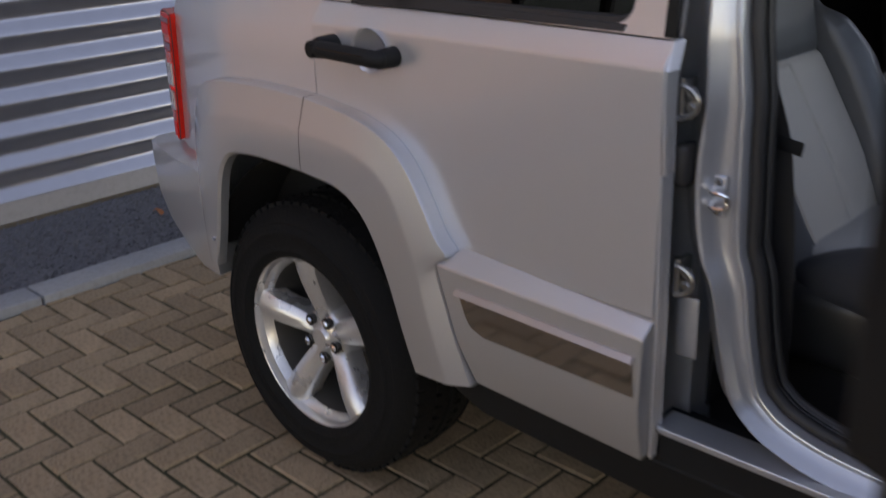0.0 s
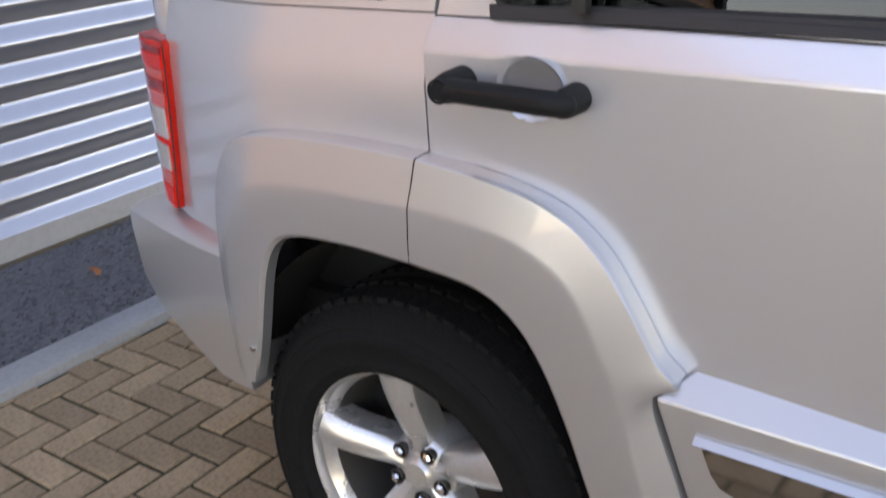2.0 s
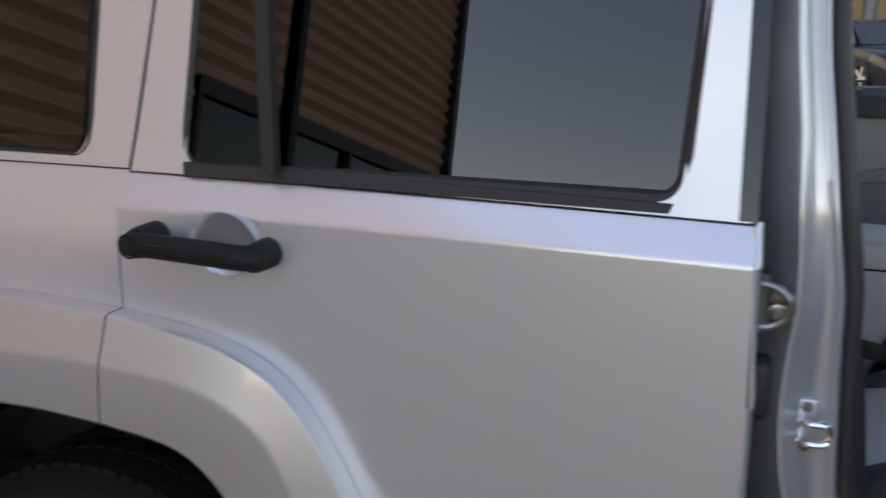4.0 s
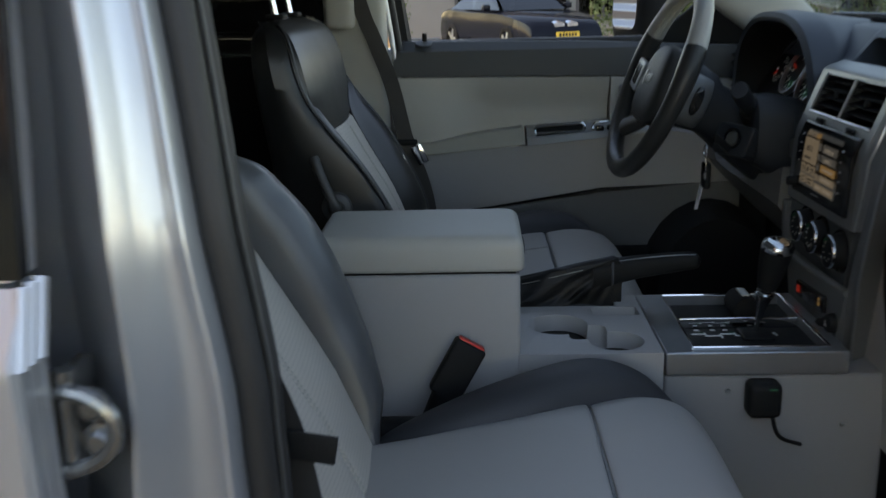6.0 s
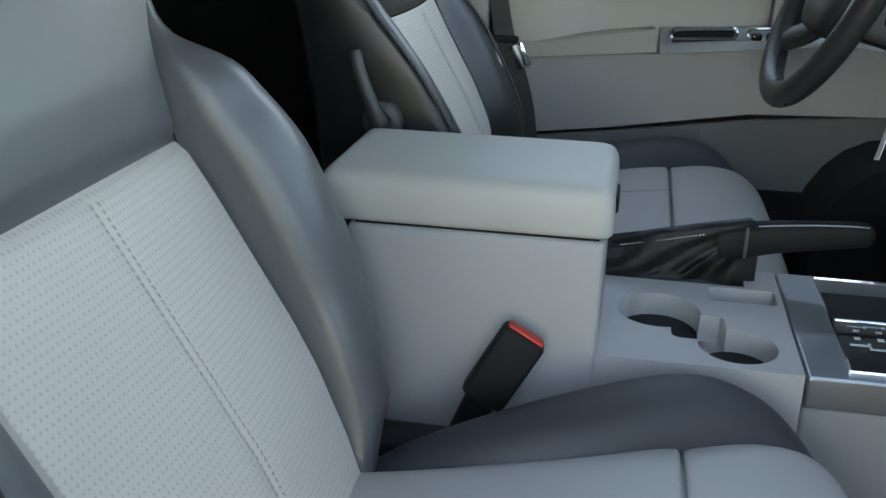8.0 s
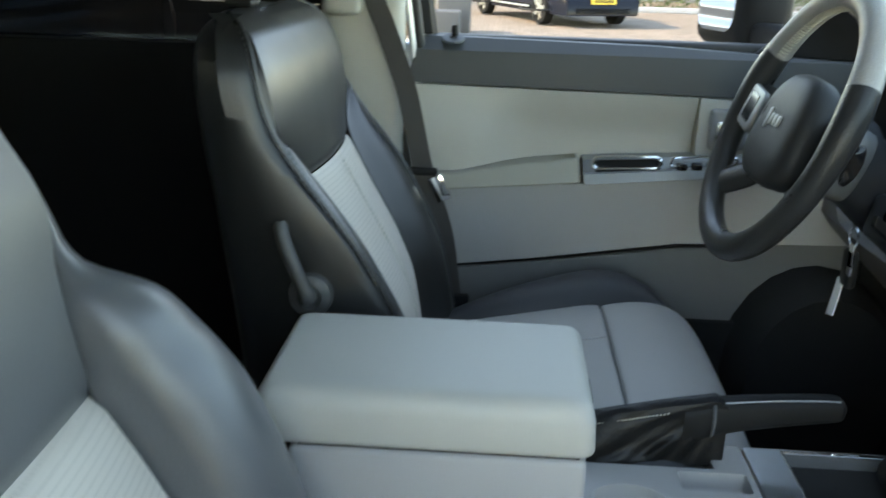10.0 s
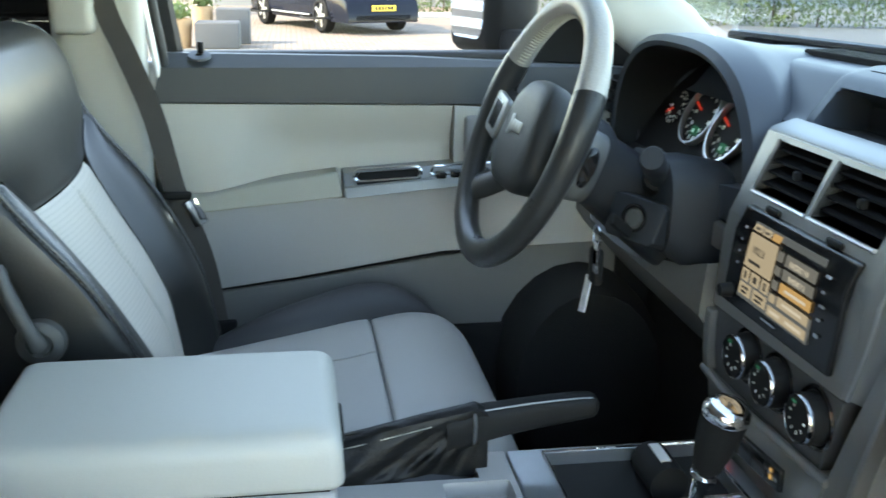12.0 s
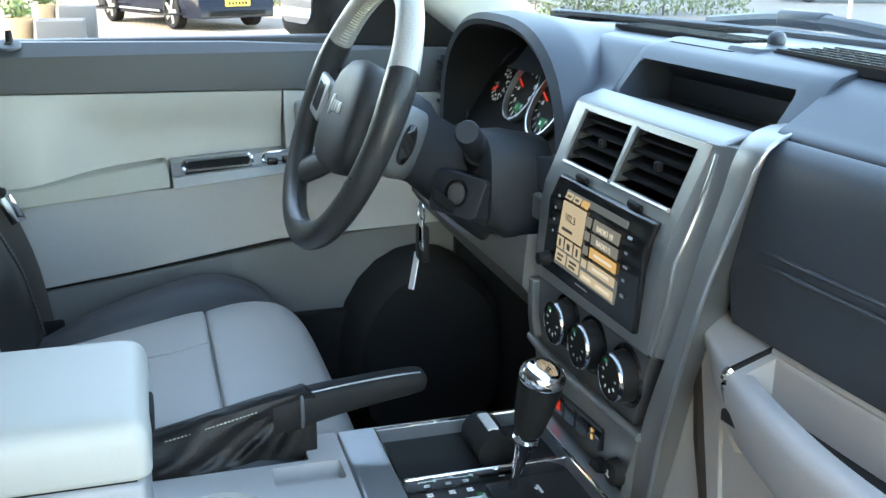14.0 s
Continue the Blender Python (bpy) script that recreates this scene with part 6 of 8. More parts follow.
for dy, dz, r in ((0.050, 0.004, 0.047), (-0.055, -0.004, 0.047), (0.150, 0.0, 0.030), (-0.150, -0.004, 0.030)):
    m = CL @ Matrix.Translation((0.003, dy, dz)) @ MX
    g = part("gauge", lathe([(0.0, 0.0), (r, 0.0), (r, 0.002), (0, 0.002)], m, 40), mat("dial_face", (0.013, 0.013, 0.015), 0.6, spec=0.1), dash, "round black dial with white marks")
    if r > 0.04:
        part("gauge_ring", lathe([(r, 0.0), (r + 0.0005, 0.010), (r + 0.0035, 0.010), (r + 0.004, 0.0)], m, 48), BRUSHED, g, "bright ring")
    tick = bmesh.new()
    for k in range(15):
        q = m @ Matrix.Rotation(radians(-40 + 280 * k / 14 + 130), 4, "Z")
        box((r * 0.76, -0.0010, 0.002), (r * 0.92, 0.0010, 0.0028), tick, q)
        if k % 2 == 0:
            box((r * 0.54, -0.003, 0.002), (r * 0.66, 0.003, 0.0028), tick, q)
    part("gauge_scale", tick, DIALWHITE, g, smooth=False)
    part("needle", box((r * 0.25, -0.0015, 0.004), (r * 0.85, 0.0015, 0.005), None, m @ Matrix.Rotation(radians(70 if r > 0.04 else 120), 4, "Z")), REDGLOW, g, "red needle", smooth=False)
    if r > 0.04:
        part("trip_display", box((0.0005, dy - 0.011, dz - 0.034), (0.0015, dy + 0.011, dz - 0.020), None, CL), GREENGLOW, g, "green digital display", smooth=False)

# centre stack
def stack(y, z, d):
    """A place on the stack's face; d towards the cabin."""
    return Vector((1.802 + 0.36 * max(z - 1.13, 0) + 0.16 * max(0.97 - z, 0) - d, y, z))


def on_stack(name, outline, depth, off, material, parent=None, lab="", step=0.03, bevel=0.003):
    return part(name, slab(outline, depth, lambda y, z, e: stack(y, z, off - e), step), material, parent or dash, lab, bevel=bevel)


bm_ = bmesh.new()
for outline in ([(0.7935, 1.172), (1.0830, 1.172), (1.084, 1.16), (1.100, 1.020), (0.812, 1.026), (0.796, 1.12)],
                [(0.788, 1.234), (1.080, 1.234), (1.0805, 1.228), (0.7885, 1.228)],
                [(1.042, 1.228), (1.0805, 1.228), (1.0830, 1.172), (1.052, 1.172)],
                [(0.919, 1.228), (0.937, 1.228), (0.941, 1.172), (0.929, 1.172)],
                [(0.7885, 1.228), (0.808, 1.228), (0.812, 1.172), (0.7935, 1.172)]):
    merge(slab(outline, 0.05, lambda y, z, e: stack(y, z, 0.004 - e), 0.03), bm_)
bez = part("stack_bezel", bm_, SATIN, dash, "satin silver centre stack bezel", smooth=False)
tb = bmesh.new()
rings(tb, [[Vector((x, y, z)) for x, z in ((1.862, 1.215), (1.8400, 1.2275), (1.8365, 1.231), (1.8395, 1.2365), (1.846, 1.2400), (1.869, 1.2470), (1.8745, 1.2462), (1.8755, 1.215))] for y in (0.777, 0.783, 1.080, 1.087)], True, True)
part("bezel_top", tb, SATIN, bez, "silver top edge of the bezel", bevel=0.004)
VENTBLACK = mat("vent_plastic", (0.006, 0.006, 0.0065), 0.7, 0, 0.1, 10, spec=0.05)
for y0, y1 in ((0.937, 1.044), (0.812, 0.921)):
    lean_ = 0.004 if y0 > 0.9 else 0
    mouth = [(y0 + lean_, 1.172), (y1 + 0.008, 1.172), (y1 - 0.002, 1.228), (y0 - 0.004 + lean_, 1.228)]
    v = part("air_vent", rings(bmesh.new(), [[stack(y, z, d) for y, z in mouth] for d in (0.0045, -0.030)], True, False), DEEP, dash, "black air vent", smooth=False)
    part("vent_back", slab(mouth, 0.004, lambda y, z, e: stack(y, z, -0.027 - e)), DEEP, v, smooth=False)
    for k in range(4):
        z = 1.1795 + 0.0128 * k
        part("slat", slab([(y0 + 0.003, z), (y1 + 0.004, z), (y1 + 0.004, z + 0.0022), (y0 + 0.003, z + 0.0022)], 0.018, lambda y, zz, e: stack(y, zz + e * 0.30, 0.0010 - e)), VENTBLACK, v, smooth=False)
    part("vent_tab", rbox((-0.005, -0.004, 0), (0.005, 0.004, 0.008), 0.002, None, Matrix.Translation(stack((y0 + y1) / 2, 1.200, -0.004)) @ MX), BLACK, v)
    part("vent_rim", tube([stack(y, z, 0.006) for y, z in ((y0, 1.170), (y1 + 0.01, 1.170), (y1, 1.230))], 0.0025, None, 6), BRUSHED, v)
    part("vent_wheel", rbox((-0.014, -0.004, 0), (0.014, 0.004, 0.006), 0.003, None, Matrix.Translation(stack((y0 + y1) / 2 + 0.003, 1.161, 0.004)) @ MX @ Matrix.Rotation(radians(90), 4, "Z")), BLACK, v)

unit = on_stack("radio_unit", [(0.817, 1.157), (1.044, 1.157), (1.068, 1.038), (0.832, 1.040)], 0.03, 0.010, GLOSS, None, "black radio unit with colour screen")


def scr(a, b, e):
    """a, b from 0 to 1 over the lit screen, from its left upper corner."""
    y0, y1 = 1.008 + 0.018 * b, 0.862 + 0.010 * b
    return stack(y0 + (y1 - y0) * a, 1.147 - 0.090 * b, 0.0108 + e)


part("screen", rings(bmesh.new(), [[scr(a, b, 0.0) for a, b in ((0, 0), (1, 0), (1, 1), (0, 1))], [scr(a, b, 0.001) for a, b in ((0, 0), (1, 0), (1, 1), (0, 1))]]), SCRBLUE, unit, "lit radio screen", smooth=False)
s2 = lambda a, b, e: scr(a, b, 0.0011 + e)
SCRGREY = lit("screen_grey", (0.30, 0.33, 0.36), 0.03)
SCRDARK = lit("screen_dark", (0.10, 0.11, 0.12), 0.02)
for cell in [(0.02, 0.13, 0.43, 0.57), (0.02, 0.60, 0.13, 0.76), (0.16, 0.60, 0.29, 0.76), (0.32, 0.60, 0.43, 0.76), (0.02, 0.79, 0.20, 0.95), (0.23, 0.79, 0.43, 0.95), (0.02, 0.02, 0.14, 0.10), (0.16, 0.02, 0.28, 0.10), (0.46, 0.70, 0.54, 0.80), (0.57, 0.68, 0.98, 0.80), (0.46, 0.85, 0.98, 0.97)]:
    bars(unit, "screen_panel", [cell], s2, SCRCREAM, 0.0004)
for cell in [(0.30, 0.02, 0.42, 0.10), (0.57, 0.50, 0.98, 0.63)]:
    bars(unit, "screen_highlight", [cell], s2, SCRORANGE, 0.0004)
for cell in [(0.46, 0.16, 0.54, 0.28), (0.46, 0.34, 0.54, 0.45), (0.46, 0.52, 0.54, 0.63), (0.57, 0.15, 0.98, 0.29), (0.57, 0.33, 0.98, 0.46)]:
    bars(unit, "screen_button", [cell], s2, SCRGREY, 0.0004)
for cell in [(0.06, 0.63, 0.09, 0.73), (0.20, 0.64, 0.25, 0.72), (0.36, 0.63, 0.39, 0.73), (0.06, 0.83, 0.16, 0.86), (0.06, 0.89, 0.14, 0.92), (0.27, 0.83, 0.39, 0.86), (0.27, 0.89, 0.37, 0.92), (0.05, 0.05, 0.11, 0.075), (0.19, 0.05, 0.25, 0.075), (0.08, 0.46, 0.26, 0.50)]:
    bars(unit, "dark_print", [cell], lambda a, b, e: scr(a, b, 0.0016 + e), SCRDARK, 0.0003)
FAINT = mat("faint_mark", (0.45, 0.45, 0.45), 0.5)
for cell in [(-0.10, 0.10, -0.06, 0.13), (-0.10, 0.26, -0.07, 0.29), (-0.10, 0.42, -0.07, 0.45), (-0.10, 0.58, -0.07, 0.61), (1.07, 0.12, 1.13, 0.15), (1.07, 0.30, 1.11, 0.33), (1.07, 0.46, 1.13, 0.49), (1.07, 0.62, 1.11, 0.65), (1.07, 0.80, 1.12, 0.84), (0.4, 1.06, 0.6, 1.08)]:
    bars(unit, "key_print", [cell], s2, FAINT, 0.0003)


def word(text, a, b, size, parent, ink):
    cu = bpy.data.curves.new("lettering", "FONT")
    cu.body, cu.size, cu.extrude = text, size, 0.0002
    cu.align_x = "LEFT"
    ob = new("lettering", cu)
    p, q, r = scr(a, b, 0.0018), scr(a + 0.1, b, 0.0018), scr(a, b - 0.1, 0.0018)
    X = (q - p).normalized()
    Z = X.cross((r - p).normalized()).normalized()
    ob.matrix_world = Matrix.Translation(p) @ Matrix((X, Z.cross(X), Z)).transposed().to_4x4()
    dg = bpy.context.evaluated_depsgraph_get()
    me = bpy.data.meshes.new_from_object(ob.evaluated_get(dg))
    me.transform(ob.matrix_world)
    bpy.data.objects.remove(ob)
    o = new("lettering", me)
    me.materials.clear()
    me.materials.append(ink)
    o.parent = parent


word("RADIO 10", 0.64, 0.265, 0.0085, unit, SCRTEXT)
word("RADIO 2", 0.66, 0.435, 0.0085, unit, SCRTEXT)
word("102.3", 0.11, 0.36, 0.0125, unit, SCRDARK)
for cell in [(0.64, 0.55, 0.92, 0.585), (0.64, 0.72, 0.90, 0.755), (0.50, 0.89, 0.64, 0.93), (0.72, 0.89, 0.93, 0.93)]:
    bars(unit, "small_text", [cell], lambda a, b, e: scr(a, b, 0.0016 + e), SCRTEXT, 0.0003)
part("volume_knob", lathe([(0.0, 0.014), (0.007, 0.014), (0.009, 0.0)], Matrix.Translation(stack(1.045, 1.056, 0.010)) @ MX, 20), BLACK, unit)

on_stack("control_panel", [(0.812, 1.022), (1.102, 1.016), (1.105, 0.936), (1.075, 0.905), (0.865, 0.905), (0.835, 0.955)], 0.04, 0.0, mat("grey_control_panel", (0.11, 0.115, 0.12), 0.45, 0.3, 0.08, 10, 0.2, 400), None, "dark grey climate panel")
on_stack("panel_edge", [(1.092, 1.012), (1.106, 1.014), (1.112, 0.930), (1.094, 0.935)], 0.03, 0.010, SATIN, None, "silver left edge")
part("panel_trim", tube(curve([stack(1.112, 0.931, 0.008), stack(1.06, 0.930, 0.012), stack(0.98, 0.931, 0.014), stack(0.90, 0.934, 0.012), stack(0.825, 0.930, 0.004)], 18), 0.0055, None, 10), SATIN, dash, "silver lower trim line")
KNOBRING = mat("smoked_chrome", (0.30, 0.30, 0.31), 0.14, 1.0, 0.05, 20)
for y, z in ((1.004, 0.990), (0.935, 0.988), (0.856, 0.986)):
    m = Matrix.Translation(stack(y, z, 0.0)) @ MX
    k = part("climate_knob", lathe([(0.0, 0.020), (0.022, 0.020), (0.0255, 0.017), (0.027, 0.0)], m, 36), BLACK, dash, "black rotary climate knob")
    part("knob_ring", lathe([(0.0236, 0.0200), (0.0246, 0.0210), (0.0258, 0.0190), (0.0261, 0.0165)], m, 40), KNOBRING, k, "chrome knob ring")
    part("knob_surround", lathe([(0.028, 0.001), (0.032, 0.003), (0.034, 0.0)], m, 36), GLOSS, k)
    tick = bmesh.new()
    for j in range(7):
        box((0.012, -0.001, 0.0202), (0.016, 0.001, 0.0206), tick, m @ Matrix.Rotation(radians(40 * j + 30), 4, "Z"))
    part("knob_scale", tick, DIALWHITE, k, smooth=False)
    part("knob_light", box((0.014, 0.004, 0.0203), (0.017, 0.012, 0.0207), None, m), GREENGLOW, k, smooth=False)
part("stack_foot", slab([(1.115, 0.93), (0.83, 0.93), (0.868, 0.83), (1.08, 0.83)], 0.10, lambda y, z, e: Vector((1.806 + e, y, z))), SATIN, dash, "silver lower stack")
sw = part("switch_strip", slab([(1.035, 0.890), (0.905, 0.899), (0.905, 0.872), (1.035, 0.863)], 0.02, lambda y, z, e: Vector((1.800 + e, y, z))), GLOSS, dash, "black switch row", bevel=0.003)
bars(sw, "hazard_mark", [(1.026, 0.872, 1.012, 0.884)], lambda a, b, e: Vector((1.7995 - e, a, b)), REDGLOW)
bars(sw, "switch_light", [(0.925, 0.880, 0.920, 0.886), (0.925, 0.889, 0.920, 0.893)], lambda a, b, e: Vector((1.7995 - e, a, b)), SCRORANGE)
for y, z in ((0.898, 0.853), (0.862, 0.872)):
    m = Matrix.Translation((1.803, y, z)) @ MX
    so = part("power_socket", lathe([(0.0, 0.013), (0.010, 0.013), (0.0140, 0.010), (0.0155, 0.0)], m, 28), BLACK, dash, "black power socket cap")
    bars(so, "socket_mark", [(-0.004, -0.004, 0.004, -0.002), (-0.0015, -0.002, 0.0015, 0.004)], lambda a, b, e: m @ Vector((b, a, 0.0131 + e)), DIALWHITE, 0.0003)
for k in range(1, 4):
    bars(sw, "switch_gap", [(1.035 - 0.0325 * k, 0.866 + 0.002 * k, 1.0335 - 0.0325 * k, 0.889 + 0.002 * k)], lambda a, b, e: Vector((1.7998 - e, a, b)), DEEP, 0.0004)
fr_ = []
ys_ = curve([(0.757, 0.715, 0), (0.745, 0.703, 0), (0.741, 0.702, 0), (0.744, 0.708, 0), (0.748, 0.7165, 0), (0.757, 0.730, 0), (0.776, 0.746, 0), (0.797, 0.762, 0), (0.820, 0.781, 0), (0.844, 0.802, 0), (0.868, 0.825, 0), (0.888, 0.845, 0)], 56)
xs_ = curve([(1.870, 1.2570, 0), (1.843, 1.2525, 0), (1.828, 1.238, 0), (1.819, 1.20, 0), (1.806, 1.15, 0), (1.800, 1.10, 0), (1.800, 1.05, 0), (1.800, 1.0, 0), (1.803, 0.95, 0), (1.811, 0.90, 0), (1.819, 0.85, 0), (1.827, 0.80, 0)], 56)
edge_ = []
for p, q in zip(xs_, ys_):
    a, b = q.x, q.y
    fr_.append([Vector((p.x + 0.05, a + 0.008, p.y)), Vector((p.x + 0.0015, a, p.y)), Vector((p.x, a - 0.0015, p.y)), Vector((p.x - 0.001, (a + b) / 2, p.y)), Vector((p.x, b + 0.004, p.y)), Vector((p.x + 0.002, b + 0.0005, p.y)), Vector((p.x + 0.006, b + 0.006, p.y)), Vector((p.x + 0.05, b + 0.03, p.y))])
    edge_.append(Vector((p.x - 0.0002, b + 0.0018, p.y)))
part("stack_frame", rings(bmesh.new(), fr_), SATIN, dash, "silver frame beside the stack")
# edge highlight laid on as a thin bright bead
part("frame_highlight", tube(edge_, 0.0022, None, 8), BRUSHED, dash, "bright bead for the frame's edge highlight")
ret = curve([(1.236, 0.777, 0.7590), (1.20, 0.773, 0.7545), (1.15, 0.772, 0.7535), (1.10, 0.779, 0.761), (1.06, 0.791, 0.775), (1.028, 0.802, 0.788)], 24)
rb_ = bmesh.new()
rings(rb_, [[Vector((stack(0, p.x, 0).x - 0.0035, p.y + 0.024, p.x)), Vector((stack(0, p.x, 0).x - 0.0035, p.y + 0.006, p.x)), Vector((stack(0, p.x, 0).x + 0.002, p.y - 0.002, p.x)), Vector((stack(0, p.x, 0).x + 0.006, p.z, p.x)), Vector((stack(0, p.x, 0).x + 0.05, p.z, p.x)), Vector((stack(0, p.x, 0).x + 0.05, p.y + 0.024, p.x))] for p in ret])
part("bezel_side", rb_, SATIN, bez, "silver rounded side of the bezel")
# a bright bead here too, in place of the corner's glint
part("bezel_highlight", tube([(stack(0, p.x, 0).x - 0.0022, p.y + 0.0030, p.x) for p in ret[1:]], 0.0020, None, 8), BRUSHED, bez, "bright bead for the bezel's edge highlight")
part("frame_gap", tube([(stack(0, z, 0).x + 0.02, y, z) for z, y in ((1.252, 0.7575), (1.20, 0.753), (1.15, 0.752), (1.10, 0.7595), (1.05, 0.777), (1.02, 0.79))], 0.007, None, 6), DEEP, dash)

# glove box and grab handle
gl = part("glove_box", slab([(0.780, 1.078), (0.13, 1.075), (0.13, 0.70), (0.74, 0.70), (0.76, 0.86)], 0.08, lambda y, z, e: Vector((1.842 + 0.05 * ((0.78 - y) / 0.65) ** 2 + 0.10 * max(0.98 - z, 0) + e, y, z)), 0.05), GREY, dash, "light grey glove box", bevel=0.008)


def handle_x(y):
    """How far back the front edge of the grab handle lies."""
    return smooth_table([(0.16, 1.845), (0.25, 1.812), (0.35, 1.790), (0.45, 1.778), (0.514, 1.778), (0.553, 1.780), (0.611, 1.788), (0.65, 1.796), (0.692, 1.806), (0.75, 1.823), (0.80, 1.840)], y)


GAP = 0.687


def grab_bar():
    loops = []
    for i in range(40):
        y = GAP - 0.53 * i / 39
        x, z, w = handle_x(y), 1.0620 - 0.004 * i / 39, 0.0225
        loops.append([Vector((x + a, y, z + b)) for a, b in ((w, -0.012), (w, -0.004), (w - 0.003, -0.0005), (w * 0.5, 0.0006), (0.006, 0.0), (0.0015, -0.0035), (-0.0015, -0.012), (-0.001, -0.030), (0.006, -0.054), (0.018, -0.074), (w + 0.016, -0.086), (w + 0.016, -0.03))])
    return rings(bmesh.new(), loops)


part("grab_handle", grab_bar(), GREY, dash, "light grey grab handle bar")
loops = []
for k in range(15):
    f = k / 14
    y = 0.792 + (GAP + 0.003 - 0.792) * f
    x = handle_x(y)
    top_ = 1.0785 - 0.0165 * min(1, f * 1.05)
    low = 1.072 - 0.090 * f ** 0.85
    loops.append([Vector((1.860, y, 1.0800)), Vector((1.848, y, 1.0795 - 0.001 * f)), Vector((x + 0.006, y, top_ + 0.0005)), Vector((x + 0.0015, y, top_ - 0.003 * f - 0.0005)), Vector((x - 0.0012, y, top_ - 0.012 * f - 0.001)), Vector((x + 0.001, y, top_ + (low - top_) * 0.45)), Vector((x + 0.006, y, top_ + (low - top_) * 0.75)), Vector((x + 0.016, y, low)), Vector((1.860, y, low - 0.01))])
part("handle_end", rings(bmesh.new(), loops), GREY, dash, "light grey pointed end of the grab handle")
# the hollow's shade is painted as a near-black sheet
part("grab_floor", slab([(GAP - 0.003, 1.800), (0.14, 1.860), (0.14, 1.95), (GAP - 0.003, 1.90)], 0.01, lambda y, x, e: Vector((x, y, 1.030 - e))), DEEP, dash, "near-black sheet for the shade in the handle's hollow", smooth=False)
part("grab_back", slab([(GAP, 1.0775), (0.14, 1.0775), (0.14, 1.028), (GAP, 1.042)], 0.02, lambda y, z, e: Vector((1.849 + 0.05 * ((0.742 - y) / 0.61) ** 2 + (1.081 - z) * 0.12 + e, y, z)), 0.05), GREYLO, dash, "grey wall behind the handle")
part("grab_rim", tube([(1.848 + 0.05 * ((0.742 - y) / 0.61) ** 2, y, 1.0765) for y in (GAP - 0.002, 0.60, 0.50, 0.40, 0.30, 0.18)], 0.0045, None, 8), GREY, dash, "light grey rim above the hollow")
part("grab_cheek", slab([(1.808, 1.0615), (1.850, 1.0765), (1.854, 1.030), (1.818, 1.030)], 0.010, lambda x, z, e: Vector((x + 0.25 * e, GAP - e, z))), GREY, dash, smooth=False)
part("handle_gap", slab([(1.852, 1.0800), (1.8035, 1.0630), (1.8040, 1.0590), (1.852, 1.0760)], 0.0045, lambda x, z, e: Vector((x, GAP - 0.001 + e, z))), DEEP, dash, smooth=False)
part("handle_clip", tube(curve([(1.8080, GAP + 0.001, 1.0635), (1.8035, GAP + 0.001, 1.0590), (1.8030, GAP + 0.001, 1.046), (1.8060, GAP + 0.001, 1.030)], 10), [0.0038] * 5 + [0.003, 0.0025, 0.002, 0.0015, 0.001], None, 8), CHROME, dash, "small chrome clip")
# the gap's shade laid in as a dark brown tube
part("glove_gap", tube([(1.840 + 0.10 * max(0.98 - z, 0), y + 0.003, z) for y, z in ((0.780, 1.04), (0.772, 0.95), (0.760, 0.86), (0.745, 0.74))], 0.0080, None, 8), mat("gap_shade_brown", (0.020, 0.015, 0.011), 0.9), dash)
part("stack_cheek", slab([(0.800, 1.060), (0.742, 1.030), (0.742, 0.70), (0.86, 0.70), (0.86, 0.86)], 0.05, lambda y, z, e: Vector((1.836 + 0.07 * max(1.03 - z, 0) + e, y, z)), 0.04), GREY, dash, "light grey cheek beside the stack", bevel=0.01)
# the cabin's light grey plastic, darkened for the shade below the column
KNEE = mat("shaded_knee_grey", (0.145, 0.138, 0.13), 0.55, 0, 0.08, 4, 0.4, 450)
part("knee_panel", slab([(1.104, 1.068), (1.13, 1.060), (1.16, 1.048), (1.20, 1.040), (1.25, 1.030), (1.30, 1.012), (1.36, 1.003), (1.46, 0.998), (1.56, 1.005), (1.63, 1.07), (1.66, 0.98), (1.56, 0.90), (1.40, 0.87), (1.12, 0.86)], 0.05, lambda y, z, e: Vector((1.785 + 1.1 * max(1.00 - z, 0) ** 1.1 + 0.04 * max(z - 1.0, 0) + e, y, z)), 0.02), KNEE, dash, "grey knee panel under the column", bevel=0.01)
part("knee_trim", slab([(1.112, 1.108), (1.225, 1.112), (1.232, 1.088), (1.216, 1.078), (1.128, 1.076)], 0.03, lambda y, z, e: Vector((1.812 + e, y, z)), 0.02), KNEE, dash, "grey trim piece beside the column", bevel=0.005)
part("trim_bracket", slab([(1.104, 1.160), (1.185, 1.150), (1.262, 1.128), (1.262, 1.114), (1.10, 1.114)], 0.03, lambda y, z, e: Vector((1.818 + e, y, z)), 0.02), DASH, dash, "dark bracket over the trim piece", bevel=0.005)
part("side_vent", slab([(1.60, 1.235), (1.672, 1.230), (1.672, 1.14), (1.60, 1.14)], 0.03, lambda y, z, e: Vector((1.846 + e, y, z))), DEEP, dash, "black side vent", smooth=False)
vn = bmesh.new()
for k in range(5):
    box((1.838, 1.603, 1.150 + 0.017 * k), (1.852, 1.670, 1.155 + 0.017 * k), vn)
part("side_vent_slat", vn, BLACK, dash, smooth=False)
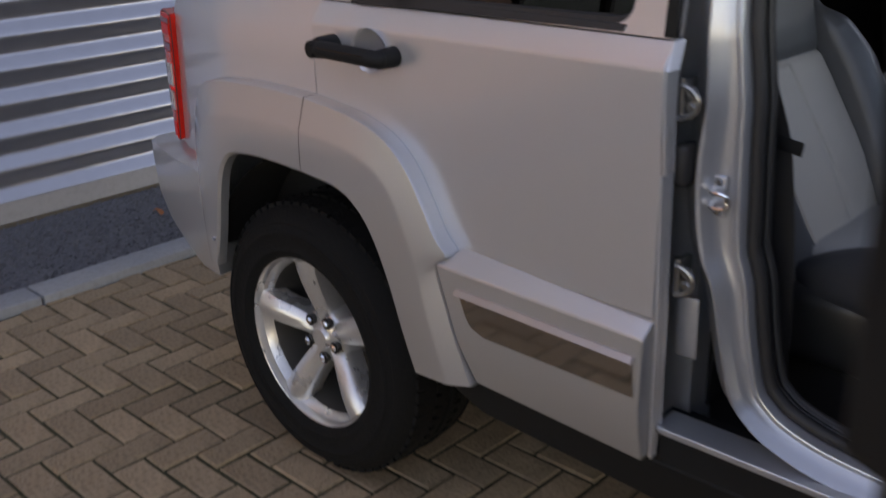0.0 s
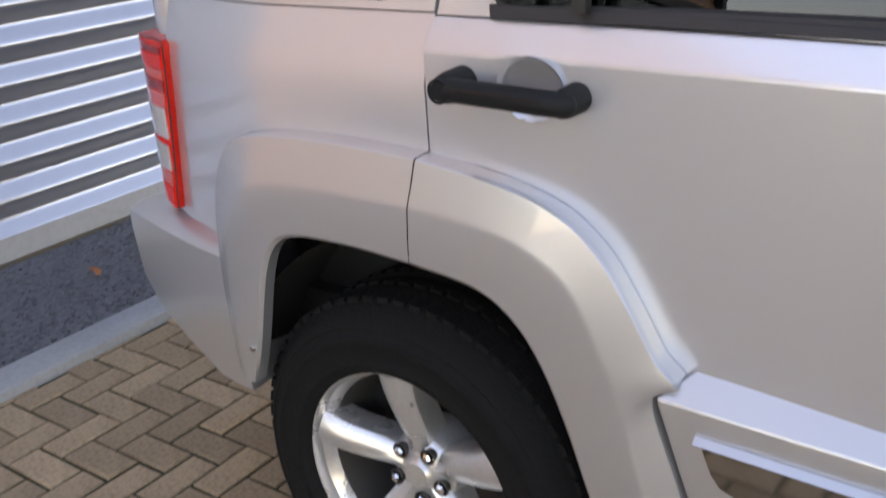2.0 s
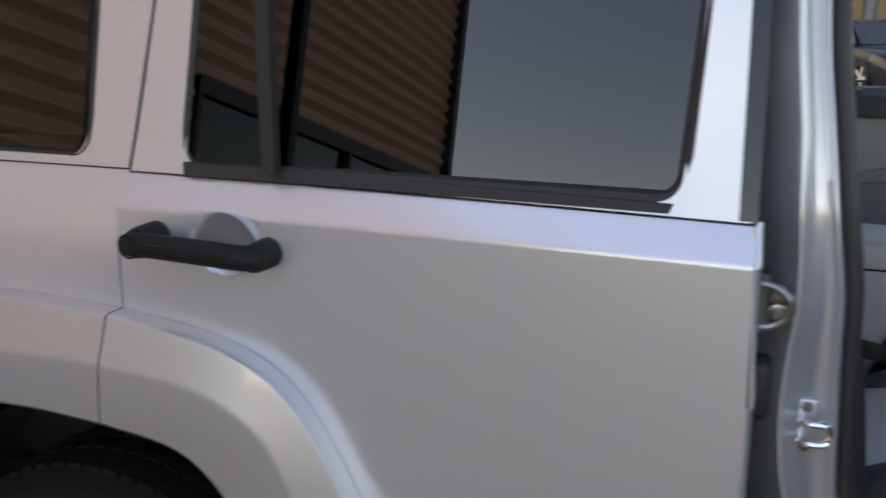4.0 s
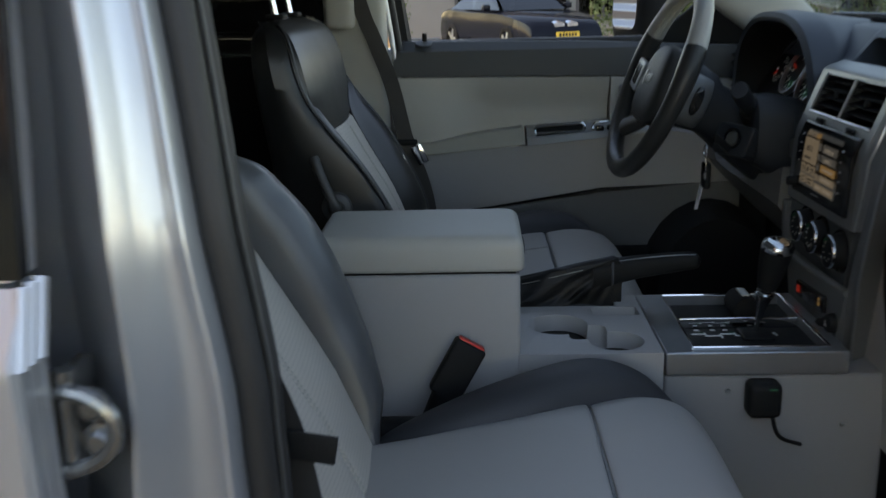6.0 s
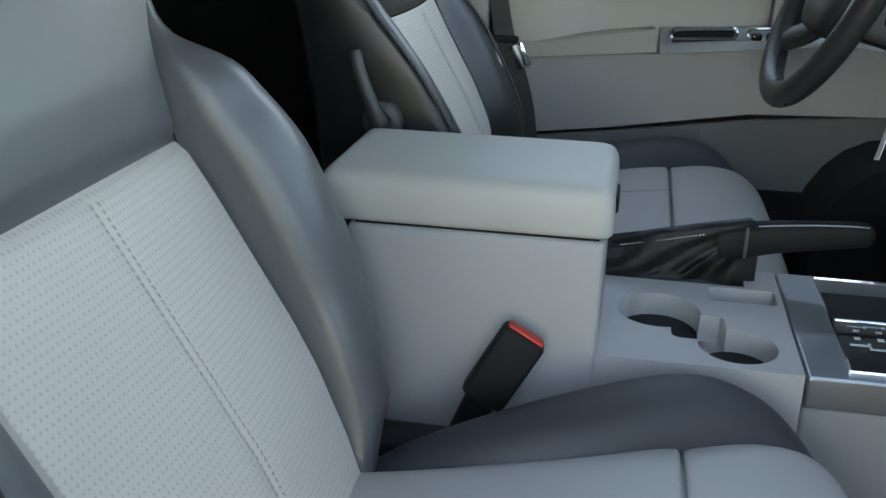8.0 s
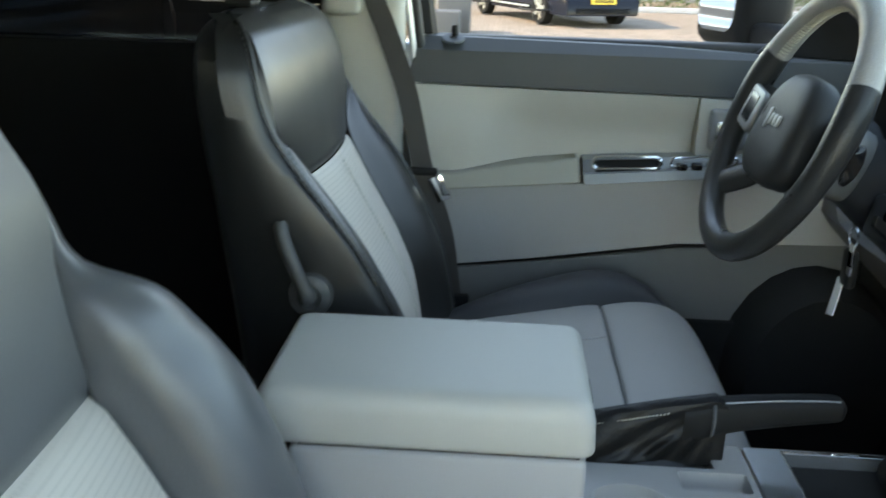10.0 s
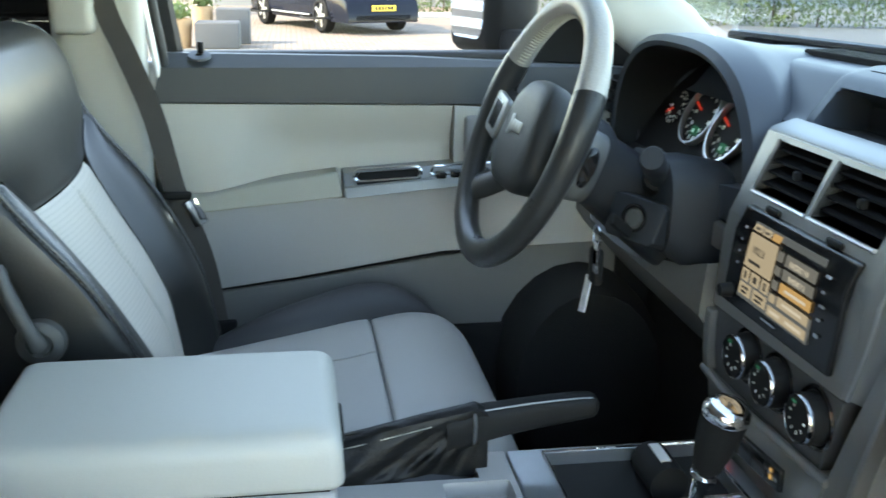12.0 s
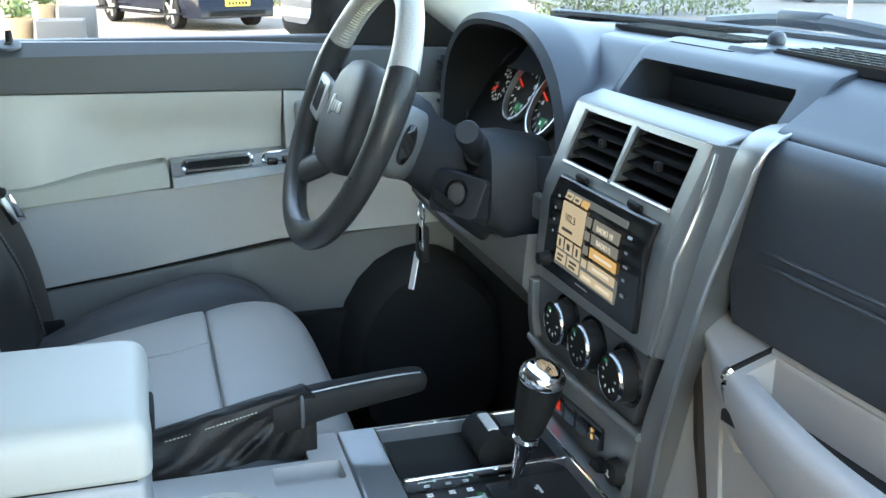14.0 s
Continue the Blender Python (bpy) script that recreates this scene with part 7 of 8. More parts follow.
def defroster(y0, y1, xa, xb, z, lean):
    """A long black grille in the dashboard's top, its front edge slanting by lean."""
    at = lambda y, f: xa + (y - y0) * lean + (xb - xa) * f
    gv = part("defrost_vent", slab([(y0, 0.0), (y1, 0.0), (y1, 1.0), (y0, 1.0)], 0.008, lambda y, f, e: Vector((at(y, f), y, z - e)), 0), DEEP, dash, "black defroster grille", smooth=False)
    for k in range(6):
        f = 0.04 + 0.92 * k / 5
        part("grille_bar", rings(bmesh.new(), [[Vector((at(y, f) - 0.0016, y, z)), Vector((at(y, f) + 0.0016, y, z)), Vector((at(y, f) + 0.0012, y, z + 0.0022)), Vector((at(y, f) - 0.0012, y, z + 0.0022))] for y in (y0 + 0.002, y1 - 0.002)]), BLACK, gv, smooth=False)
    n = int((y1 - y0) / 0.022)
    for k in range(n):
        y = y0 + (y1 - y0) * (k + 0.5) / n
        part("grille_rib", box((at(y, 0.03), y - 0.0011, z), (at(y, 0.97), y + 0.0011, z + 0.0014)), BLACK, gv, smooth=False)


defroster(1.000, 1.300, 1.998, 2.046, 1.3040, -0.03)
defroster(0.560, 0.912, 1.945, 2.022, 1.3042, 0.09)
part("sensor_base", rings(bmesh.new(), [rounded_at(1.962, 0.916, 2.046, 0.988, 0.014, 1.298), rounded_at(1.966, 0.920, 2.043, 0.984, 0.014, 1.3045), rounded_at(1.974, 0.928, 2.036, 0.977, 0.012, 1.3058)]), DASH, dash, "low plinth under the light sensor")
part("sensor", lathe([(0.0, 0.0135), (0.004, 0.0130), (0.008, 0.0105), (0.0100, 0.006), (0.0095, 0.0)], Matrix.Translation((2.010, 0.955, 1.3065)), 24), DASH, dash, "grey light sensor dome")

# ---- steering wheel, column, key ----
stw = thing("steering_wheel", (1.604, 1.319, 1.191), "two-tone grey leather steering wheel with silver spokes", "steering wheel")
SW = Matrix.Translation((1.604, 1.291, 1.203)) @ Matrix.Rotation(radians(3), 4, "Z") @ Matrix.Rotation(radians(22.5), 4, "Y")
ring = lambda deg, r=0.1745: SW @ Vector((0, -r * math.sin(radians(deg)), r * math.cos(radians(deg))))
dark, lite = bmesh.new(), bmesh.new()
for bm_, a0, a1, rr in ((lite, -62, 67, 0.0185), (dark, 67, 298, 0.0186)):
    loops = []
    for k in range(41):
        a = a0 + (a1 - a0) * k / 40
        c, er, ex = ring(a), (ring(a, 1) - ring(a, 0)).normalized(), SW.to_3x3() @ Vector((1, 0, 0))
        fat = rr + 0.003 * math.exp(-((abs((a + 180) % 360 - 180) - 75) / 18) ** 2)
        loops.append([c + fat * (math.cos(t) * er + 0.92 * math.sin(t) * ex) for t in [2 * math.pi * j / 16 for j in range(16)]])
    rings(bm_, loops)
part("wheel_rim", dark, WHEELLEA, stw, "dark leather lower rim")
part("rim_top", lite, WHEELLT, stw, "light grey leather upper rim")
sti = bmesh.new()
for k in range(60):
    a = -60 + 120 * k / 59
    c, er, ex = ring(a), (ring(a, 1) - ring(a, 0)).normalized(), SW.to_3x3() @ Vector((1, 0, 0))
    tube([c - er * 0.0185 - ex * 0.007, c - er * 0.0200, c - er * 0.0185 + ex * 0.005], 0.0011, sti, 5)
part("rim_stitching", sti, STITCH, stw, "pale stitching along the rim")
for a, w in ((86, 0.026), (-86, 0.026), (134, 0.024), (-134, 0.024)):
    p0, p1 = SW @ Vector((0.030, -0.05 * math.sin(radians(a)), 0.05 * math.cos(radians(a)))), ring(a, 0.170)
    mid = (p0 + p1) / 2 + SW.to_3x3() @ Vector((0.012, 0, 0))
    part("spoke", tube(curve([p0, mid, p1], 10), w, None, 12, flat=0.42, up=SW.to_3x3() @ Vector((1, 0, 0))), WHEELLEA, stw, "dark spoke")
for sg in (1,):
    fm = SW @ Matrix.Translation((-0.010, sg * 0.121, -0.002))
    part("spoke_bezel", slab(rounded(-0.031, -0.030, 0.031, 0.030, 0.008), 0.009, lambda a, b, e: fm @ Vector((e, a, b + a * 0.15 * sg))), SATIN, stw, "silver switch bezel", bevel=0.003)
    part("spoke_switch", slab(rounded(-0.017, -0.020, 0.019, 0.021, 0.004), 0.008, lambda a, b, e: fm @ Vector((-0.0012 + e, a, b + a * 0.15 * sg))), GLOSS, stw, "black cruise switch", bevel=0.002)
airbag = bmesh.new()
rings(airbag, [[SW @ Vector((x, p.y * (1 - 1.6 * p.z) - 0.004, p.z - 0.008)) for p in oval((0, 0, 0), (0, a, 0), (0, 0, b), 40, 3.0)] for x, a, b in ((0.05, 0.066, 0.060), (0.022, 0.079, 0.074), (0.004, 0.081, 0.076), (-0.006, 0.077, 0.072), (-0.012, 0.069, 0.063), (-0.015, 0.050, 0.045), (-0.016, 0.017, 0.016))])
part("airbag_cover", airbag, mat("airbag_vinyl", (0.030, 0.031, 0.032), 0.5, 0, 0.1, 8, 0.3, 400, spec=0.35), stw, "charcoal airbag cover")
lg = bmesh.new()
for k in range(4):
    rbox((-0.0185, 0.022 - 0.013 * k - 0.009, -0.010 if k else -0.016), (-0.0145, 0.022 - 0.013 * k, 0.012 if k == 0 else 0.006), 0.0018, lg, SW)
part("emblem", lg, SATIN, stw, "small silver emblem bars")
cr = [SW @ Vector((-0.0140 + 0.003 * abs(math.cos(radians(t))), 0.050 * math.sin(radians(t)), 0.004 + 0.048 * math.cos(radians(t)))) for t in range(40, 161, 10)]
part("cover_crease", tube(cr, 0.0012, None, 6), DEEP, stw)
col = rings(bmesh.new(), [oval(SW @ Vector((x, 0, z)), SW.to_3x3() @ Vector((0, a, 0)), SW.to_3x3() @ Vector((0, 0, b)), 24, 3.2) for x, z, a, b in ((0.040, -0.006, 0.066, 0.060), (0.060, -0.006, 0.070, 0.062), (0.095, -0.008, 0.066, 0.056), (0.11, -0.014, 0.062, 0.050), (0.17, -0.030, 0.066, 0.056), (0.25, -0.05, 0.075, 0.060))])
pod = rings(bmesh.new(), [oval(SW @ Vector((x, y, -0.012)), SW.to_3x3() @ Vector((0, a, 0)), SW.to_3x3() @ Vector((0, 0, b)), 24, 3.0) for x, y, a, b in ((0.018, -0.088, 0.030, 0.030), (0.024, -0.088, 0.044, 0.044), (0.050, -0.080, 0.048, 0.048), (0.075, -0.066, 0.042, 0.046), (0.082, -0.060, 0.030, 0.034))])
podp = part("spoke_back", pod, mat("grey_spoke_cover", (0.13, 0.135, 0.138), 0.45, 0, 0.08, 8, 0.2, 420), stw, "grey cover on the back of the spoke")
part("rear_switch", rings(bmesh.new(), [oval(SW @ Vector((0.048, y, -0.010)), SW.to_3x3() @ Vector((0.009, 0, 0)), SW.to_3x3() @ Vector((0, 0, b)), 16, 2.4) for y, b in ((-0.120, 0.026), (-0.130, 0.026), (-0.133, 0.020))]), GLOSS, podp, "black oval audio switch")
part("column_shroud", col, COLUMN, stw, "black column shroud")
SE, SB = Vector((1.706, 1.098, 1.200)), Vector((1.758, 1.205, 1.150))
part("stalk_collar", tube([SB + (SE - SB) * 0.10, SB, SB - (SE - SB) * 0.1], [0.017, 0.021, 0.022], None, 20), BLACK, stw, "black stalk collar")
part("wiper_stalk", tube([SB, SB.lerp(SE, 0.45), SB.lerp(SE, 0.55), SE.lerp(SB, 0.04), SE], [0.0125, 0.0125, 0.0155, 0.0155, 0.0135], None, 20), COLUMN, stw, "black column stalk")
part("turn_stalk", tube([SW @ Vector((0.10, 0.085, 0.01)), SW @ Vector((0.095, 0.17, 0.03))], [0.009, 0.013], None, 12), BLACK, stw)
IG = Vector((-0.80, -0.55, 0.25)).normalized()
IS = Vector((0.55, -0.80, 0.0)).normalized()
IU = IS.cross(IG).normalized() * -1
ic = Vector((1.722, 1.183, 1.106))
plate = [(-0.040, 0.024), (-0.034, 0.028), (0.036, 0.024), (0.042, 0.018), (0.033, -0.026), (0.026, -0.031), (-0.040, -0.027), (-0.045, -0.020)]
ig = part("ignition_housing", rings(bmesh.new(), [[ic + IS * a * k + IU * b * k + IG * d for a, b in plate] for d, k in ((0.0, 0.90), (-0.002, 1.0), (-0.03, 1.06), (-0.10, 1.10))]), COLUMN, stw, "black angled ignition plate", bevel=0.002)
LM = Matrix.Translation(ic + IG * 0.001) @ IG.to_track_quat("Z", "Y").to_matrix().to_4x4()
part("lock_collar", lathe([(0.0185, 0.0), (0.0180, 0.003), (0.0155, 0.0035), (0.0145, 0.001)], LM, 28), GLOSS, ig, "black collar")
part("ignition_lock", lathe([(0.0, 0.004), (0.0105, 0.004), (0.0125, 0.002), (0.0130, -0.001)], LM, 28), LEVERGREY, ig, "grey ignition lock")
part("column_lower", rings(bmesh.new(), [oval(Vector((x, 1.205, z)), (0, a, 0), (0, 0, b), 24, 3.0) for x, z, a, b in ((1.752, 1.125, 0.040, 0.045), (1.758, 1.12, 0.052, 0.062), (1.79, 1.11, 0.056, 0.072), (1.84, 1.10, 0.056, 0.072))]), COLUMN, stw, "black lower column cover")

key = thing("key_bunch", (1.69, 1.19, 1.06), "bunch of car keys with white paper tag in the ignition", "keys")
part("key_head", slab(rounded(-0.022, -0.007, 0.022, 0.007, 0.004), 0.007, lambda a, b, e: ic + IG * (0.026 - a) + IS * (e - 0.0035) + IU * (b - 0.012 - a * 0.35)), BLACK, key, "black key head", bevel=0.0015)
part("key_ring", tube([(1.678, 1.196 + 0.014 * math.cos(t), 1.080 + 0.014 * math.sin(t)) for t in [2 * math.pi * k / 20 for k in range(21)]], 0.0014, None, 6), CHROME, key, "steel key ring")
part("key_fob", rbox((1.676, 1.194, 1.012), (1.690, 1.222, 1.062), 0.006), BLACK, key, "black remote fob")
part("paper_tag", box((-0.0008, -0.012, -0.05), (0.0008, 0.012, 0.0), None, Matrix.Translation((1.680, 1.222, 1.020)) @ Matrix.Rotation(radians(-14), 4, "X") @ Matrix.Rotation(radians(14), 4, "Y")), TAG, key, "white paper tag", smooth=False)
for z in (1.062, 1.052):
    part("key_blade", rbox((1.676, 1.186, z - 0.02), (1.679, 1.200, z + 0.012), 0.001), CHROME, key)

# ---- the street beyond ----
def sedan(x, y, turn, label):
    """A dark parked saloon; its own axes: x ahead, y left."""
    m = Matrix.Translation((x, y, 0)) @ Matrix.Rotation(radians(turn), 4, "Z")
    c = tagged(new("parked_car"), label, "car", "parked cars")
    c.location = (x, y, 0)
    prof = curve([(-2.40, 0.62, 0), (-2.36, 0.92, 0), (-1.6, 1.02, 0), (-0.5, 0.98, 0), (0.85, 0.96, 0), (1.7, 0.88, 0), (2.25, 0.74, 0), (2.40, 0.52, 0)], 24)
    hull = []
    for p in prof:
        w = 0.90 - 0.16 * max(abs(p.x) - 1.7, 0) ** 1.3
        hull.append([m @ Vector((p.x, s * w * k, z)) for s, k, z in ((-1, 0.96, 0.22), (-1, 1.0, 0.5), (-1, 0.97, p.y - 0.06), (-1, 0.86, p.y), (1, 0.86, p.y), (1, 0.97, p.y - 0.06), (1, 1.0, 0.5), (1, 0.96, 0.22))])
    part("body", rings(bmesh.new(), hull), NAVY, c, "dark navy body")
    part("roof", rings(bmesh.new(), [[m @ Vector((x, s * w, z)) for s, w, z in ((-1, w, z), (-1, w * 0.8, z + 0.02), (1, w * 0.8, z + 0.02), (1, w, z))] for x, w, z in ((-1.05, 0.58, 1.38), (-0.4, 0.58, 1.44), (0.15, 0.57, 1.40))], True, True), NAVY, c)
    dk = glass("car_glass", (0.04, 0.05, 0.055), alpha=0.03)
    part("windscreen", rings(bmesh.new(), [[m @ Vector((0.15, s * 0.57, 1.41)), m @ Vector((1.0, s * 0.74, 0.97))] for s in (-1, 1)], False, False), dk, c, smooth=False)
    part("rear_window", rings(bmesh.new(), [[m @ Vector((-1.05, s * 0.57, 1.39)), m @ Vector((-1.75, s * 0.72, 1.0))] for s in (-1, 1)], False, False), dk, c, smooth=False)
    for s in (-1, 1):
        part("side_window", rings(bmesh.new(), [[m @ Vector((x, s * 0.575, z)), m @ Vector((x2, s * 0.82, 0.985))] for x, z, x2 in ((-1.02, 1.37, -1.7), (-0.4, 1.44, -0.4), (0.15, 1.40, 0.95))], False, False), dk, c, smooth=False)
        for x in (-1.45, 1.44):
            wm = m @ Matrix.Translation((x, s * 0.925, 0.33))
            # dark ring painted for the arch's shade, the hull has no cut-out
            part("arch_shade", lathe([(0.34, -0.06), (0.34, -0.018), (0.375, -0.018), (0.385, -0.06)], wm, 28), DEEP, c)
            wm = wm @ Matrix.Rotation(radians(-90 * s), 4, "X")
            w = part("wheel", lathe([(0.0, -0.20), (0.33, -0.20), (0.335, -0.02), (0.31, 0.0), (0.245, 0.0), (0.24, -0.03), (0, -0.03)], wm, 28), RUBBER, c, "black tyre")
            for k in range(5):
                part("spoke", box((0.0, -0.035, -0.03), (0.24, 0.035, -0.01), None, wm @ Matrix.Rotation(radians(72 * k), 4, "Z")), SATIN, w, smooth=False)
        part("headlight", rings(bmesh.new(), [oval(m @ Vector((2.06, s * 0.64, 0.70)), m.to_3x3() @ Vector((0.02, 0.18, 0)), (0, 0, 0.075), 14, 2.5), oval(m @ Vector((2.24, s * 0.58, 0.67)), m.to_3x3() @ Vector((0.02, 0.16, 0)), (0, 0, 0.065), 14, 2.5)]), CLEARLENS, c, "clear headlight")
        part("sill_line", rbox((-0.95, s * 0.915 - 0.012, 0.30), (0.95, s * 0.915 + 0.012, 0.335), 0.008, None, m), SATIN, c, "bright sill line")
        part("fog_light", lathe([(0.0, 0.03), (0.05, 0.025), (0.06, 0.0)], m @ Matrix.Translation((2.30, s * 0.60, 0.36)) @ Matrix.Rotation(radians(90), 4, "Y"), 16), CLEARLENS, c, "small fog light")
        part("door_mirror", rbox((0.55, s * 0.98 - 0.08, 0.98), (0.70, s * 0.98 + 0.08, 1.10), 0.03, None, m), NAVY, c)
        part("grille", rings(bmesh.new(), [oval(m @ Vector((2.22, s * 0.15, 0.70)), m.to_3x3() @ Vector((0, 0.13, 0)), (0, 0, 0.07), 14, 3), oval(m @ Vector((2.34, s * 0.15, 0.68)), m.to_3x3() @ Vector((0, 0.12, 0)), (0, 0, 0.06), 14, 3)]), CHROME, c, "chrome grille half")
    part("lower_grille", box((2.28, -0.6, 0.26), (2.40, 0.6, 0.36), None, m), DEEP, c, smooth=False)
    pl = part("number_plate", box((2.36, -0.26, 0.44), (2.425, 0.26, 0.55), None, m), YELLOW, c, "yellow number plate", smooth=False)
    bars(pl, "plate_bars", [(-0.20 + 0.07 * k, 0.465, -0.155 + 0.07 * k, 0.525) for k in range(6)], lambda a, b, e: m @ Vector((2.4255 + e, a, b)), BLACK, 0.002)


sedan(2.12, 21.6, -66, "dark navy saloon car parked across the yard")
sedan(23.4, 27.2, -32, "dark saloon car parked across the street")


def planter(x, y, w, h, label):
    p = thing("planter", (x, y, 0), label, "planter", "planters by the house")
    part("tub", rbox((x - w / 2, y - w / 2, -0.014), (x + w / 2, y + w / 2, h), 0.02), PLANTER, p)
    return p


planter(0.12, 16.65, 0.70, 0.40, "grey square planter standing on the yard pavers")
planter(0.33, 17.5, 0.56, 0.57, "taller grey square planter standing on the yard pavers")


def basket(x, y, r, h):
    b = thing("basket", (x, y, 0), "brown wicker basket with plants beside the planters", "basket", "baskets by the house")
    part("weave", lathe([(r * 0.8, -0.014), (r, h), (r * 0.93, h), (r * 0.75, 0.05)], Matrix.Translation((x, y, 0)), 24), WICKER, b)
    part("plant", leaves((x, y, h + 0.12), (r * 1.1, r * 1.1, 0.16), 160, 0.05, 5), LEAF, b, smooth=False)


def leaves(c, size, count, leaf, seed):
    """Many small folded leaves in an uneven crown."""
    rng = random.Random(seed)
    bm = bmesh.new()
    for k in range(count):
        d = Vector((rng.gauss(0, 1), rng.gauss(0, 1), rng.gauss(0, 1))).normalized() * (0.45 + 0.55 * rng.random() ** 0.5) * (0.8 + 0.4 * noise.noise(Vector((k * 0.37, seed, 0))))
        q = Vector(c) + Vector((d.x * size[0], d.y * size[1], d.z * size[2]))
        e = Euler((rng.random() * 6, rng.random() * 6, rng.random() * 6)).to_matrix()
        s = leaf * (0.6 + 0.8 * rng.random())
        vs = [bm.verts.new(q + e @ Vector(v) * s) for v in ((-1, 0, 0), (0, -0.45, 0.15), (1, 0, 0), (0, 0.45, 0.15))]
        bm.faces.new(vs[:3])
        bm.faces.new((vs[0], vs[2], vs[3]))
    return bm


basket(-0.50, 16.6, 0.23, 0.44)
basket(-0.18, 17.4, 0.18, 0.60)


def hedge(a, b, h, seed, label):
    a, b = Vector(a), Vector(b)
    hd_ = thing("hedge", a, label, "hedge")
    bm = bmesh.new()
    n = int((b - a).length / 0.5)
    rng = random.Random(seed)
    across = (b - a).cross(Vector((0, 0, 1))).normalized()
    for k in range(n * 420):
        f = rng.random()
        wave = 1 + 0.10 * noise.noise(Vector((f * n * 0.9, seed, 0))) + 0.05 * rng.random()
        q = a.lerp(b, f) + across * rng.uniform(-0.45, 0.45) * wave + Vector((0, 0, h * wave * rng.random() ** 0.8))
        e = Euler((rng.random() * 6, rng.random() * 6, rng.random() * 6)).to_matrix()
        r = 0.06 * (0.6 + 0.8 * rng.random())
        vs = [bm.verts.new(q + e @ Vector(v) * r) for v in ((-1, 0, 0), (0, -0.45, 0.15), (1, 0, 0), (0, 0.45, 0.15))]
        bm.faces.new(vs[:3])
        bm.faces.new((vs[0], vs[2], vs[3]))
    part("foliage", bm, LEAF, hd_, smooth=False)
    for k in range(0, n, 2):
        q = a.lerp(b, k / n)
        part("stem", tube([q + Vector((0, 0, -0.02)), q + Vector((0.05, 0, h * 0.7))], [0.03, 0.012], None, 6), BARK, hd_)


hedge((4.4, 27, 0), (13.0, 26.0, 0), 1.5, 10, "clipped green hedge behind the parked car")
hedge((-6.0, 25, 0), (-0.6, 27, 0), 2.6, 60, "tall green shrubs beside the white house")
hedge((10.6, 22.9, 0), (15.7, 21.5, 0), 1.25, 140, "low clipped green hedge along the street")
solo("hedge_kerb", rbox((4.0, 25.2, -0.02), (14.0, 25.4, 0.12), 0.02), KERB, "grey kerb stones before the hedge", "kerb", kind="structure")


def house():
    h = thing("house", (3, 32, 0), "pale grey plastered house with tall windows", "house")
    part("wall", box((-1.0, 31, -0.02), (15.0, 38, 6.5)), WHITE, h, smooth=False)
    part("roof", rings(bmesh.new(), [[Vector((x, 30.6, 6.5)), Vector((x, 34.5, 9.5)), Vector((x, 38.4, 6.5))] for x in (-1.4, 15.4)]), mat("roof_tiles", (0.12, 0.07, 0.055), 0.8, 0, 0.3, 4), h, smooth=False)
    pane_ = glass("house_glass", (0.03, 0.035, 0.04), alpha=0.0)
    for x in (0.6, 2.5, 4.4, 6.3, 8.2, 10.1, 12.0):
        for z0, z1 in ((0.5, 2.5), (3.6, 5.4)):
            w = part("window", box((x, 30.93, z0), (x + 1.7, 31.0, z1)), FRAME, h, smooth=False)
            part("pane", box((x + 0.1, 30.915, z0 + 0.1), (x + 0.8, 30.925, z1 - 0.1)), pane_, w, smooth=False)
            part("pane", box((x + 0.9, 30.915, z0 + 0.1), (x + 1.6, 30.925, z1 - 0.1)), pane_, w, smooth=False)


house()
post = thing("marker_post", (16.6, 18.9, 0), "thin white marker post beside the street", "post")
part("pole", lathe([(0.045, -0.02), (0.045, 0.92), (0.0, 0.92)], Matrix.Translation((16.6, 18.9, 0)), 16), mat("white_post_paint", (0.75, 0.75, 0.74), 0.5), post)
part("cap", lathe([(0.05, 0.90), (0.05, 0.95), (0.02, 0.99), (0.0, 0.99)], Matrix.Translation((16.6, 18.9, 0)), 16), FRAME, post)


def tree(x, y, h, seed):
    t = thing("tree", (x, y, 0), "leafy green tree added beyond the yard", "tree", "trees beyond the yard")
    rng = random.Random(seed)
    tr = tube([(x, y, -0.03), (x + 0.05, y, h * 0.3), (x - 0.05, y + 0.05, h * 0.6), (x, y, h * 0.85)], [0.17, 0.13, 0.08, 0.03], None, 10)
    crown_ = bmesh.new()
    for k in range(9):
        a = rng.random() * 6.28
        q = Vector((x + math.cos(a) * h * 0.22, y + math.sin(a) * h * 0.22, h * (0.5 + 0.45 * rng.random())))
        tube([(x, y, h * (0.3 + 0.04 * k)), q], [0.05, 0.015], tr, 6)
        merge(leaves(q, (h * 0.17, h * 0.17, h * 0.14), 260, 0.12, seed * 20 + k), crown_)
    part("trunk", tr, BARK, t)
    part("crown", crown_, LEAF, t, smooth=False)


# trees to the right of the house are unseen, kept for reflections
for k, (x, y, h) in enumerate(((-4, 36, 7), (27, 46, 8), (37, 38, 7), (46, 26, 8), (50, 10, 7))):
    tree(x, y, h, 3 + k)


# ---- glazed front of the building beside the camera ----
gf = thing("shop_front", (-2.7, -6.2, 0), "glazed shop front under the cladding with lamps inside", "shop front")
for k in range(5):
    y = -3.95 - 1.12 * k
    part("mullion", box((-2.72, y - 0.05, -0.014), (-2.60, y, 2.30)), FRAME, gf, smooth=False)
for z in (-0.014, 2.20):
    part("transom", box((-2.718, -8.43, z), (-2.602, -3.95, z + 0.12)), FRAME, gf, smooth=False)
spane = glass("shop_glass", (0.5, 0.55, 0.52), alpha=0.05)
for k in range(4):
    y = -4.0 - 1.12 * k
    part("pane", box((-2.665, y - 1.07, 0.106), (-2.655, y, 2.20)), spane, gf, smooth=False)
